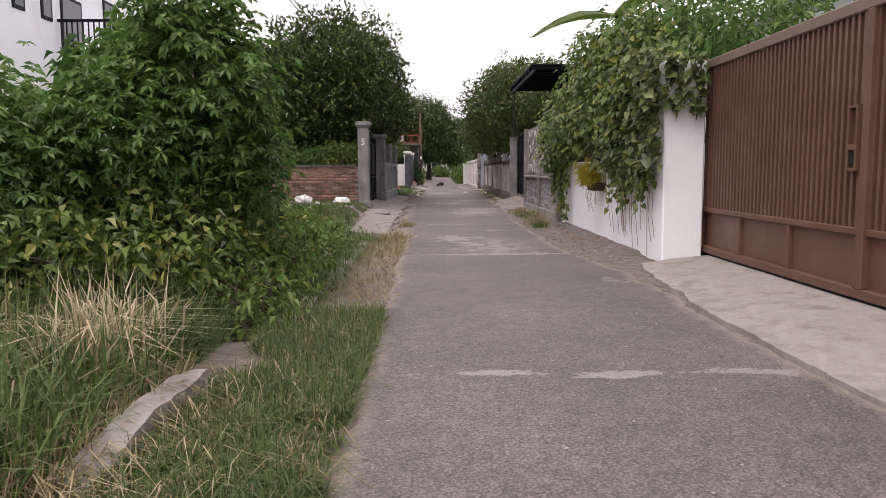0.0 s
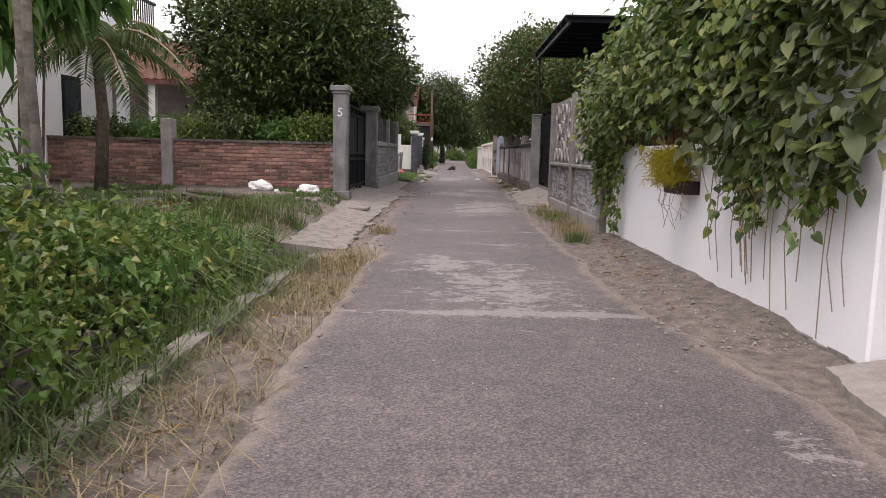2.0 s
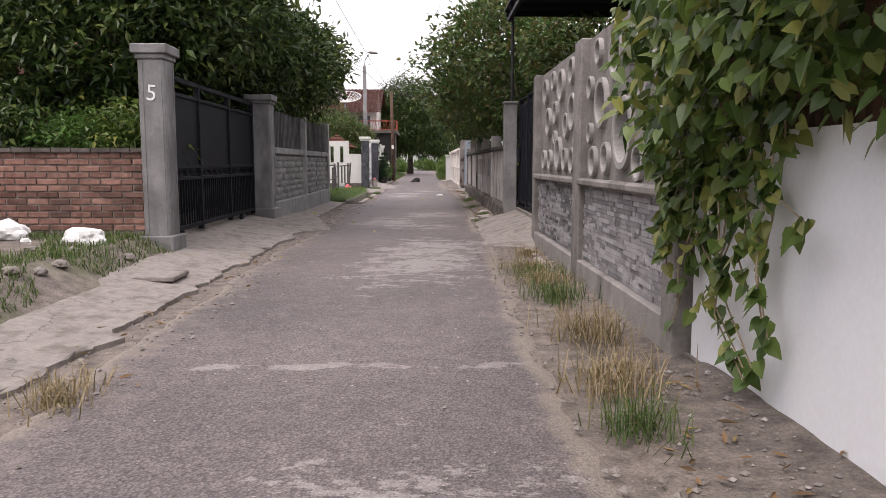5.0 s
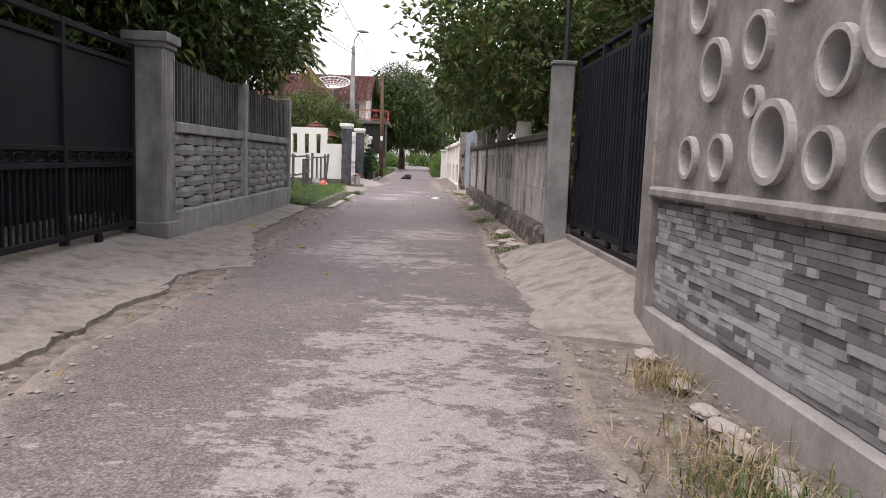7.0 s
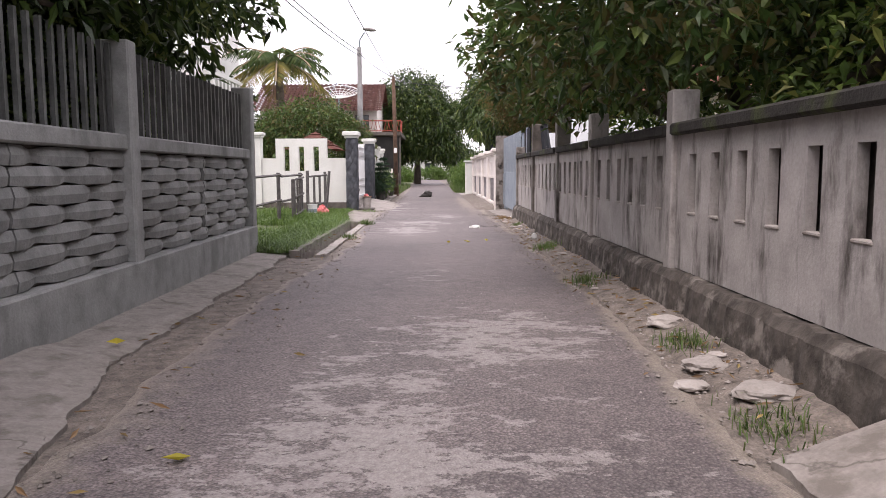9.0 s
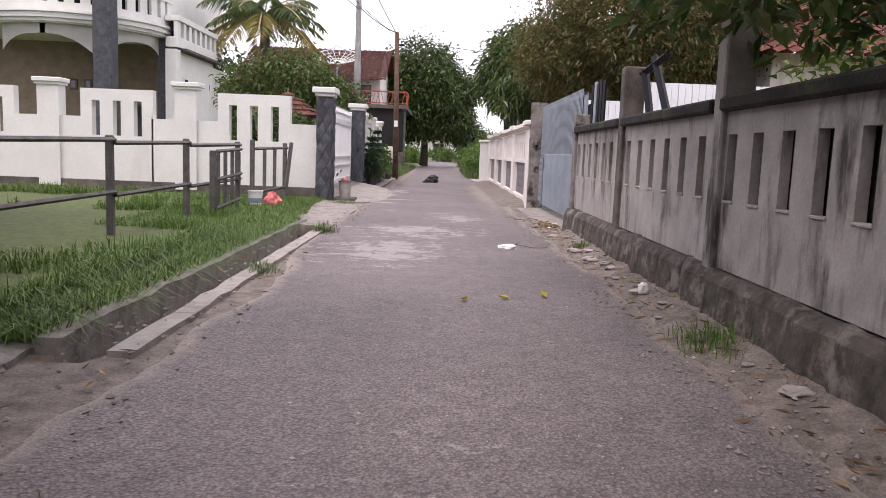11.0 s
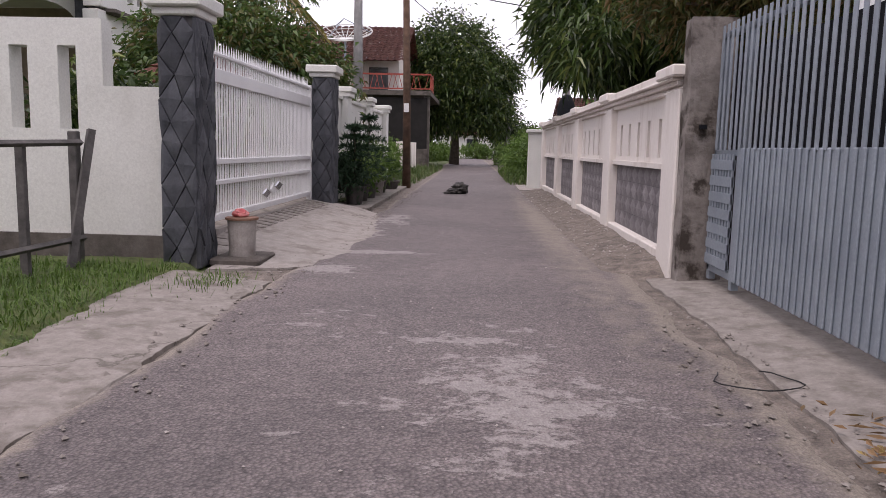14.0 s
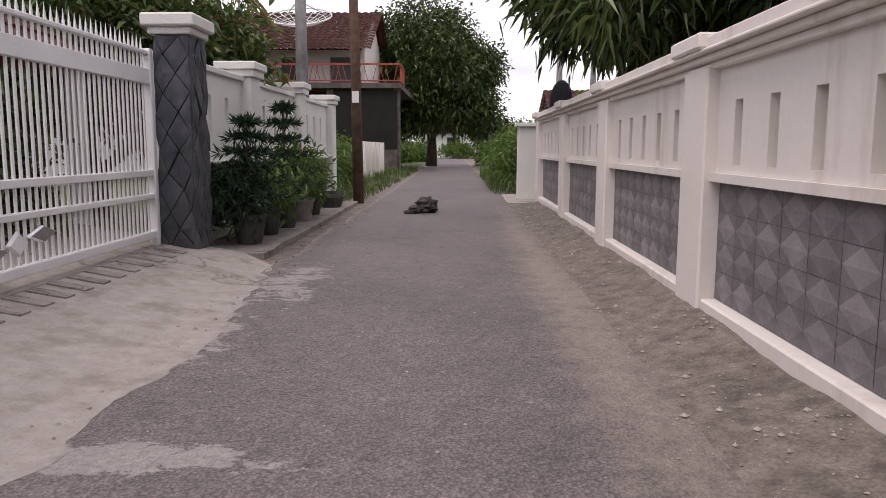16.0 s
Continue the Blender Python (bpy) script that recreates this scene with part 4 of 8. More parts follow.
def ring_wall():
    w = thing("ring_wall", (2.4, 16.7, -0.05), "grey render wall set with concrete pipe rings over stone cladding", "wall", "", "structure")
    for y0, y1 in ((14.0, 14.22), (16.53, 16.80), (19.17, 19.36)):
        part("post", box(2.29, 2.50, y0, y1, -0.05, 2.02), M_RINGWALL, w, bev=0.012)
    bays = ((14.22, 16.53, RINGS2), (16.80, 19.17, RINGS))
    for y0, y1, rings in bays:
        part("plinth", box(2.29, 2.48, y0, y1, -0.05, 0.18), M_RENDER, w, bev=0.01)
        part("ledge", box(2.27, 2.48, y0, y1, 0.81, 0.87), M_RINGWALL, w, bev=0.015)
        part("backing", box(2.365, 2.45, y0, y1, 0.18, 0.81), M_GROUT, w)
        ring_panel(w, y0, y1, rings)
    strips = []
    for y0, y1, _ in bays:
        z = 0.185
        k = 0
        while z < 0.79:
            h = 0.031
            y = y0 + 0.004
            while y < y1 - 0.02:
                ln = min(random.choice((0.06, 0.10, 0.14, 0.20, 0.30)), y1 - 0.004 - y)
                strips.append((y, ln, z, h, random.choice((0.0, 0.006, 0.012))))
                y += ln + 0.002
            z += h + 0.0025
    far = []
    meshes = {}
    for i, (y, ln, z, h, o) in enumerate(strips):
        if 16.4 < y and y > 16.8:
            key = (round(ln, 2), o)
            if key not in meshes:
                b = box(-0.012 - o, 0.01, 0.0, key[0], 0.0, h)
                me = bpy.data.meshes.new("stone_strip")
                b.to_mesh(me)
                b.free()
                me.materials.append(M_STRIP)
                meshes[key] = me
            ob = new("stone_strip", meshes[key])
            ob.parent = w
            ob.location = Vector((2.36, y, z)) - OFF[w]
        else:
            far.append((y, ln, z, h, o))
    bm = bmesh.new()
    for y, ln, z, h, o in far:
        bx(bm, 2.348 - o, 2.37, y, y + ln, z, z + h)
    tagged(part("stone_strips", bm, M_STRIP, w), kind="stuff")


# cream wall with slots and diamond tiles
def cream_wall():
    w = thing("cream_wall", (2.3, 45, -0.05), "cream painted wall with slots, cornice and grey diamond tiles", "wall", "", "structure")
    posts = [39.36, 42.12, 44.83, 47.58, 50.66]
    tiles = {}
    for a, b in zip(posts, posts[1:]):
        a0, b0 = a + 0.2, b - 0.2
        mid = (a0 + b0) / 2 + 0.05
        slots = [(mid + 0.42 * (i - 2) - 0.05, mid + 0.42 * (i - 2) + 0.05) for i in range(5)]
        part("panel", slotted(bmesh.new(), "y", 2.27, 2.42, a0, b0, 0.80, 1.38, slots, 0.89, 1.21), M_CREAM, w)
        part("tile_back", box(2.30, 2.42, a0, b0, 0.17, 0.80), M_GROUT, w)
        part("foot", box(2.22, 2.42, a0, b0, -0.05, 0.17), M_CREAM, w, bev=0.01)
        part("sill", box(2.24, 2.27, a0, b0, 0.80, 0.845), M_CREAM, w)
        n = 9
        tw = (b0 - a0) / n
        for i in range(n):
            for j in range(4):
                key = round(tw, 3)
                if key not in tiles:
                    h, t = 0.154, tw - 0.004
                    q = bmesh.new()
                    c = [q.verts.new(p) for p in ((0, 0.0, 0), (0, t, 0), (0, t, h), (0, 0, h))]
                    m_ = [q.verts.new(p) for p in ((0, t / 2, 0), (0, t, h / 2), (0, t / 2, h), (0, 0, h / 2))]
                    k_ = q.verts.new((-0.007, t / 2, h / 2))
                    for e in range(4):
                        q.faces.new((m_[e - 1], c[e], m_[e]))
                    for e in range(4):
                        q.faces.new((m_[e - 1], m_[e], k_))
                    bmesh.ops.recalc_face_normals(q, faces=q.faces[:])
                    if sum(f.normal.x for f in q.faces) > 0:
                        bmesh.ops.reverse_faces(q, faces=q.faces[:])
                    me = bpy.data.meshes.new("tile")
                    q.to_mesh(me)
                    q.free()
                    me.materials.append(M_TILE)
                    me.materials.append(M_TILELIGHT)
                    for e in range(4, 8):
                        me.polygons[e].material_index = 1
                    tiles[key] = me
                ob = new("tile", tiles[key])
                ob.parent = w
                ob.location = Vector((2.296, a0 + tw * i + 0.002, 0.173 + 0.1565 * j)) - OFF[w]
    for y in posts:
        part("post", box(2.20, 2.45, y - 0.2, y + 0.2, -0.05, 1.40), M_CREAM, w, bev=0.012)
        part("post_cap", box(2.13, 2.52, y - 0.26, y + 0.26, 1.475, 1.56), M_CREAM, w, bev=0.012)
    for k, (x0, x1, z0, z1) in enumerate(((2.23, 2.46, 1.38, 1.42), (2.19, 2.48, 1.42, 1.455), (2.15, 2.50, 1.455, 1.475), (2.17, 2.49, 1.475, 1.535))):
        part("cornice", box(x0, x1, 39.18, 50.84, z0, z1), M_CREAM, w, bev=0.006)


cream_wall()


# brick wall of the empty lot
def brick_wall():
    w = thing("brick_wall", (-6, 18.1, 0.2), "low red brick wall with worn dark top course", "wall", "", "structure")
    part("mortar_core", box(-12.5, -1.79, 18.03, 18.15, 0.1, 1.1), M_MORTAR, w)
    shared = {}
    rest = bmesh.new()
    rows = 12
    for j in range(rows):
        z = 0.30 + j * 0.0675
        x = -1.80 - (0.11 if j % 2 else 0.0)
        while x > -12.3:
            ln = 0.2
            if x > -7.2:
                k = (j + int(x * 10)) % 3
                if k not in shared:
                    b = box(-ln, 0, -0.014 - 0.004 * k, 0.02, 0, 0.053)
                    bmesh.ops.bevel(b, geom=b.edges[:], offset=0.004, segments=1, affect="EDGES")
                    me = bpy.data.meshes.new("brick")
                    b.to_mesh(me)
                    b.free()
                    me.materials.append(M_BRICK)
                    shared[k] = me
                ob = new("brick", shared[k])
                ob.parent = w
                ob.location = Vector((x, 18.03, z + 0.005 * noise.noise((x * 2, j, 0)))) - OFF[w]
                ob.rotation_euler = (0, 0.02 * noise.noise((x * 7, j, 3)), 0)
            else:
                bx(rest, x - ln, x, 18.013, 18.05, z, z + 0.053)
            x -= ln + 0.017
    tagged(part("bricks", rest, M_BRICK, w), kind="stuff")
    bm = bmesh.new()
    x = -1.82
    while x > -12.4:
        h = 0.045 + 0.012 * noise.noise((x * 5, 0, 0))
        bx(bm, x - 0.19, x, 17.99, 18.19, 1.10, 1.10 + h)
        x -= 0.2
    part("top_course", bm, M_PLINTH, w, "blackened brick top course")
    for px in (-4.88, -8.6):
        part("post", box(px - 0.1, px + 0.1, 17.94, 18.22, 0.1, 1.5 if px > -6 else 1.45), M_RENDER, w, bev=0.012)


# pillars
def pillar(name, x0, x1, y0, y1, z0, z1, label, mat=None, group=""):
    mat = mat or M_POST
    t = thing(name, ((x0 + x1) / 2, (y0 + y1) / 2, z0), label, "pillar", group)
    part("shaft", box(x0, x1, y0, y1, z0, z1 - 0.14), mat, t, bev=0.01)
    part("foot", box(x0 - 0.05, x1 + 0.05, y0 - 0.05, y1 + 0.05, z0, z0 + 0.22), mat, t, bev=0.01)
    for k, e in enumerate((0.02, 0.05)):
        part("cap", box(x0 - e, x1 + e, y0 - e, y1 + e, z1 - 0.14 + k * 0.05, z1 - 0.09 + k * 0.09), mat, t, bev=0.008)
    bm = bmesh.new()
    for a, b in ((x0 + 0.02, x0 + 0.05), (x1 - 0.05, x1 - 0.02)):
        bx(bm, a, b, y0 - 0.008, y0 + 0.01, z0 + 0.22, z1 - 0.16)
    for a, b in ((y0 + 0.02, y0 + 0.05), (y1 - 0.05, y1 - 0.02)):
        bx(bm, x1 - 0.01, x1 + 0.008, a, b, z0 + 0.22, z1 - 0.16)
    part("moulding", bm, mat, t)
    return t


p5 = pillar("gate_pillar", -1.80, -1.55, 17.72, 18.02, 0.05, 2.14, "grey cement gate pillar with a painted white number", group="gate pillars")
fc = bpy.data.curves.new("number", "FONT")
fc.body, fc.size, fc.extrude, fc.align_x = "5", 0.22, 0.002, "CENTER"
fo = bpy.data.objects.new("number", fc)
me5 = bpy.data.meshes.new_from_object(fo)
bpy.data.objects.remove(fo)
me5.transform(Matrix.Translation(Vector((-1.68, 17.712, 1.60)) - OFF[p5]) @ Matrix.Rotation(radians(6), 4, "Y") @ Matrix.Rotation(radians(90), 4, "X"))
link_mesh("number", me5, M_WHITENUM, p5, "white painted numeral 5")
pillar("gate_pillar", -1.80, -1.47, 22.22, 22.55, 0.05, 2.06, "grey cement gate pillar with a moulded cap", group="gate pillars")


# concrete fence with woven relief and upright bars
def weave_fence():
    w = thing("relief_fence", (-1.55, 25.7, 0.0), "grey precast concrete fence with woven relief and upright bars", "fence", "", "structure")
    part("plinth", box(-1.66, -1.42, 22.58, 29.0, -0.05, 0.36), M_FENCE, w, bev=0.012)
    for y, h in ((25.5, 1.90), (28.95, 1.95)):
        part("post", box(-1.65, -1.43, y - 0.075, y + 0.075, -0.05, h), M_FENCE, w, bev=0.012)
    def strip(a, b, z, hh, phase):
        """A moulded strip that bulges and sinks in long waves, narrower where it sinks."""
        q = bmesh.new()
        m = int((b - a) / 0.035)
        rows_ = []
        for c in range(m + 1):
            y = a + (b - a) * c / m
            u = 0.5 + 0.5 * math.cos(2 * math.pi * (y / 0.70) + phase + 0.3 * noise.noise((y, z * 9, 2)))
            u = 1 - (1 - u) ** 5
            hw = hh * (0.33 + 0.165 * u)
            e = 0.012 * noise.noise((y * 4, z * 11, 0))
            rows_.append([q.verts.new((xx, y, zz)) for xx, zz in ((-1.55, z - hw), (-1.526 + 0.034 * u + e, z - hw), (-1.520 + 0.038 * u + e, z), (-1.530 + 0.032 * u + e, z + hw), (-1.55, z + hw))])
        for ra, rb in zip(rows_, rows_[1:]):
            for e in range(5):
                q.faces.new((ra[e], ra[(e + 1) % 5], rb[(e + 1) % 5], rb[e]))
        q.faces.new(rows_[0])
        q.faces.new(rows_[-1][::-1])
        bmesh.ops.recalc_face_normals(q, faces=q.faces[:])
        part("relief_strip", q, M_RELIEF, w, "pale moulded concrete strip")

    for y0, y1 in ((22.6, 25.42), (25.58, 28.87)):
        # Back in dark concrete: the notches' shadow is put into its colour.
        part("relief_back", box(-1.60, -1.545, y0, y1, 0.36, 1.14), M_PLINTH, w)
        part("rail", box(-1.63, -1.455, y0, y1, 1.14, 1.25), M_FENCE, w, bev=0.012)
        for a, b in ((y0, (y0 + y1) / 2 - 0.008), ((y0 + y1) / 2 + 0.008, y1)):
            for j in range(7):
                strip(a, b, 0.42 + j * 0.110, 0.110, math.pi * (j % 2) + a)
        nb = int((y1 - y0) / 0.125)
        for i in range(nb):
            y = y0 + (i + 0.5) * (y1 - y0) / nb
            part("bar", box(-1.553, -1.523, y - 0.016, y + 0.016, 1.25, 1.86 + 0.01 * noise.noise((y * 9, 0, 0))), M_BARS, w)


weave_fence()


# off-white wall beyond the grass plot
def plaster_wall():
    w = thing("plaster_wall", (-6, 39.3, 0.0), "off-white stepped garden wall with slots over a dark stone foot", "wall", "", "structure")
    t0, t1 = 39.16, 39.32
    bm = bmesh.new()
    bx(bm, -2.03, -1.535, t0, t1, 0.22, 1.33)
    part("low_panel", bm, M_PLASTER, w)
    for x1 in (-2.03, -4.45, -6.9, -9.3):
        x0 = x1 - 1.28
        s = [(x0 + 0.2 + i * 0.37, x0 + 0.34 + i * 0.37) for i in range(3)]
        part("tall_panel", slotted(bmesh.new(), "x", t0, t1, x0, x1, 0.22, 1.82, s, 1.01, 1.62), M_PLASTER, w)
        part("low_panel", box(x0 - 1.17, x0, t0, t1, 0.22, 1.33), M_PLASTER, w)
        c = x0 - 0.55
        part("column", box(c - 0.19, c + 0.19, t0 - 0.05, t1 + 0.05, 0.1, 1.86), M_PLASTER, w)
        part("column_cap", box(c - 0.25, c + 0.25, t0 - 0.11, t1 + 0.11, 1.90, 1.98), M_PLASTER, w, bev=0.012)
        part("column_neck", box(c - 0.22, c + 0.22, t0 - 0.08, t1 + 0.08, 1.86, 1.90), M_PLASTER, w)
    part("stone_foot", box(-13, -1.535, t0 - 0.03, t1 + 0.03, -0.1, 0.22), M_PLINTH, w, "dark damp stone foot")


plaster_wall()


# slate-clad gate pillars
def slate_pillar(y0, y1, z1, x0=-1.62, x1=-1.26):
    t = thing("slate_pillar", ((x0 + x1) / 2, (y0 + y1) / 2, -0.02), "gate pillar clad in dark slate with white cap", "pillar", "slate pillars")
    part("core", box(x0 + 0.02, x1 - 0.02, y0 + 0.02, y1 - 0.02, -0.02, z1 - 0.16), M_GROUT, t)
    # lozenge-shaped slate pieces on the two seen faces
    for face in ("x", "y"):
        a0, a1 = (y0, y1) if face == "x" else (x0, x1)
        nc = 4 if face == "x" else 3
        wd, ht, zt = (a1 - a0) / nc, 0.155, z1 - 0.165
        nr = int(zt / ht) + 2

        def net(i, j):
            e = noise.noise((i * 3.1 + y0, j * 1.7, 5 if face == "x" else 9))
            g = noise.noise((i * 2.3, j * 2.9 + y0, 15))
            return (min(a1, max(a0, a0 + i * wd + 0.06 * e)), min(zt, max(0.0, j * ht + 0.05 * g)))
        for i in range(nc + 1):
            for j in range(nr + 1):
                if (i + j) % 2:
                    pts = [net(i - 1, j), net(i, j - 1), net(i + 1, j), net(i, j + 1)]
                    ca, cz = sum(p[0] for p in pts) / 4, sum(p[1] for p in pts) / 4
                    if len({(round(p[0], 3), round(p[1], 3)) for p in pts}) < 4 or max(p[0] for p in pts) - min(p[0] for p in pts) < 0.03 or max(p[1] for p in pts) - min(p[1] for p in pts) < 0.03:
                        continue
                    pts = [(ca + (p[0] - ca) * 0.95, cz + (p[1] - cz) * 0.955) for p in pts]
                    q = bmesh.new()
                    o = [0.02 + 0.02 * random.random() for _ in pts]
                    if face == "x":
                        lo = [q.verts.new((x1 - 0.02, a, b)) for a, b in pts]
                        hi = [q.verts.new((x1 - 0.02 + d, a, b)) for (a, b), d in zip(pts, o)]
                        c = q.verts.new((x1 - 0.02 + 0.042, ca, cz))
                    else:
                        lo = [q.verts.new((a, y0 + 0.02, b)) for a, b in pts]
                        hi = [q.verts.new((a, y0 + 0.02 - d, b)) for (a, b), d in zip(pts, o)]
                        c = q.verts.new((ca, y0 + 0.02 - 0.042, cz))
                    for e in range(4):
                        q.faces.new((hi[e], hi[(e + 1) % 4], c))
                        q.faces.new((lo[e], lo[(e + 1) % 4], hi[(e + 1) % 4], hi[e]))
                    bmesh.ops.recalc_face_normals(q, faces=q.faces[:])
                    part("slate", q, M_STONE, t)
    part("cap", box(x0 - 0.03, x1 + 0.03, y0 - 0.03, y1 + 0.03, z1 - 0.16, z1 - 0.1), M_PLASTER, t, "off-white cap", 0.01)
    part("cap", box(x0 - 0.07, x1 + 0.07, y0 - 0.07, y1 + 0.07, z1 - 0.1, z1), M_PLASTER, t, "off-white cap", 0.012)


slate_pillar(39.0, 39.36, 1.98, -1.54, -1.27)
slate_pillar(44.0, 44.38, 2.02, -1.54, -1.25)


# white column wall beyond the white gate
def column_wall():
    w = thing("column_wall", (-1.7, 49, 0.0), "white wall with columns, slots and a dark base", "wall", "", "structure")
    posts = [46.9, 49.6, 52.4]
    for y in posts:
        part("column", box(-1.85, -1.50, y - 0.2, y + 0.2, 0, 1.78), M_PLASTER, w, bev=0.012)
        part("column_cap", box(-1.92, -1.43, y - 0.27, y + 0.27, 1.86, 1.95), M_PLASTER, w, bev=0.012)
        part("column_neck", box(-1.88, -1.46, y - 0.23, y + 0.23, 1.78, 1.86), M_PLASTER, w, bev=0.008)
    for a, b in ((44.4, 46.7), (47.1, 49.4), (49.8, 52.2)):
        st = (b - a) / 4
        s = [(a + st * (i + 1) - 0.06, a + st * (i + 1) + 0.06) for i in range(3)]
        part("panel", slotted(bmesh.new(), "y", -1.75, -1.62, a, b, 0.84, 1.72, s, 1.05, 1.5), M_PLASTER, w)
        part("ledge", box(-1.80, -1.54, a, b, 0.78, 0.84), M_PLASTER, w, bev=0.01)
        part("base", box(-1.74, -1.63, a, b, 0.2, 0.78), M_STONE, w, "dark slate base")
        part("foot", box(-1.80, -1.55, a, b, -0.05, 0.2), M_PLASTER, w)
        part("coping", box(-1.79, -1.58, a, b, 1.72, 1.78), M_PLASTER, w, bev=0.008)


column_wall()

# ---- gates ----
def brown_gate():
    t = thing("sliding_gate", (2.86, 4.3, 0.08), "brown painted steel sliding gate with upright slats", "gate")
    y0, y1 = -2.0, 7.95
    part("top_rail", box(2.81, 2.90, y0, y1, 2.02, 2.11), M_TAUPE, t, "taupe top rail", 0.008)
    part("middle_rail", box(2.82, 2.89, y0, y1, 0.55, 0.60), M_BROWN, t, bev=0.006)
    part("bottom_rail", box(2.81, 2.90, y0, y1, 0.13, 0.20), M_BROWN, t, bev=0.006)
    part("track", box(2.83, 2.88, y0, y1, 0.075, 0.13), M_BLACK, t, "dark steel track")
    # Darker than the gate paint: the shadow in the gaps is painted in.
    part("backing_sheet", box(2.905, 2.913, y0, y1, 0.60, 2.02), M_BROWNSHADE, t, "backing sheet with slat gap shade painted dark brown")
    part("lower_sheet", box(2.86, 2.868, y0, y1, 0.20, 0.55), M_BROWN, t)
    n = 128
    for i in range(n):
        y = y0 + 0.03 + i * (y1 - y0 - 0.06) / n
        part("slat", box(2.83, 2.868, y, y + 0.034, 0.60, 2.02), M_BROWN, t)
    for k in range(11):
        y = y1 - 0.06 - k * 0.98
        part("stile", box(2.825, 2.886, y, y + 0.05, 0.20, 0.55), M_BROWN, t, bev=0.004)
    part("leaf_stile", box(2.80, 2.89, 4.86, 4.94, 0.2, 2.02), M_BROWN, t, bev=0.006)
    fr = bmesh.new()
    for a in ((4.98, 5.0, 0.98, 1.42), (5.08, 5.10, 0.98, 1.42), (5.0, 5.08, 0.98, 1.0), (5.0, 5.08, 1.12, 1.16), (5.0, 5.08, 1.40, 1.42)):
        bx(fr, 2.795, 2.83, *a)
    lk = part("lock_plate", fr, M_BROWN, t, "open brown lock frame")
    part("handle", box(2.80, 2.82, 5.005, 5.075, 1.02, 1.10), M_BLACK, lk, "dark steel handle", 0.004)
    part("guide_post", box(2.90, 2.99, 7.75, 7.95, 0.08, 2.05), M_BROWN, t, bev=0.006)


def left_gate():
    t = thing("sheet_gate", (-1.75, 20.1, 0.12), "black sheet steel gate with a barred lower third", "gate")
    y0, y1 = 18.06, 22.18
    for z0, z1 in ((0.24, 0.29), (0.80, 0.84), (0.93, 0.97), (1.72, 1.76), (1.88, 1.93)):
        part("rail", box(-1.775, -1.725, y0, y1, z0, z1), M_BLACK, t, bev=0.004)
    for y in (y0, 19.4, 20.75, y1 - 0.06):
        part("stile", box(-1.78, -1.72, y, y + 0.06, 0.20, 1.93), M_BLACK, t, bev=0.004)
    part("sheet", box(-1.752, -1.747, y0 + 0.06, y1 - 0.06, 0.97, 1.72), M_BLACK, t)
    for i in range(44):
        y = y0 + 0.1 + i * 0.092
        part("bar", box(-1.76, -1.74, y, y + 0.02, 0.29, 0.80), M_BLACK, t)
    for i in range(17):
        y = y0 + 0.15 + i * 0.24
        bm = tube(bmesh.new(), [(-1.735, y + 0.09 * math.cos(a * 0.7), 0.885 + 0.035 * math.sin(a * 0.7)) for a in range(9)], 0.008, 5)
        part("ornament", bm, M_BLACK, t)
    # Sheet added to keep the view through lower bars and band dark.
    part("dark_backing", box(-1.772, -1.767, y0 + 0.06, y1 - 0.06, 0.42, 0.93), M_BLACK, t)
    for y in (18.7, 21.4):
        part("wheel", lathe_x(-1.75, y, 0.185, 0.06, 0.03), M_BLACK, t, "small steel wheel")
    part("track", box(-1.79, -1.71, y0, y1, 0.08, 0.128), M_PLINTH, t, "concrete track strip")


def lathe_x(x, y, z, r, w, seg=14):
    bm = bmesh.new()
    a = [[bm.verts.new((x + dx, y + r * math.cos(k * 2 * math.pi / seg), z + r * math.sin(k * 2 * math.pi / seg))) for k in range(seg)] for dx in (-w / 2, w / 2)]
    for k in range(seg):
        bm.faces.new((a[0][k], a[0][(k + 1) % seg], a[1][(k + 1) % seg], a[1][k]))
    bm.faces.new(a[0][::-1])
    bm.faces.new(a[1])
    return bm


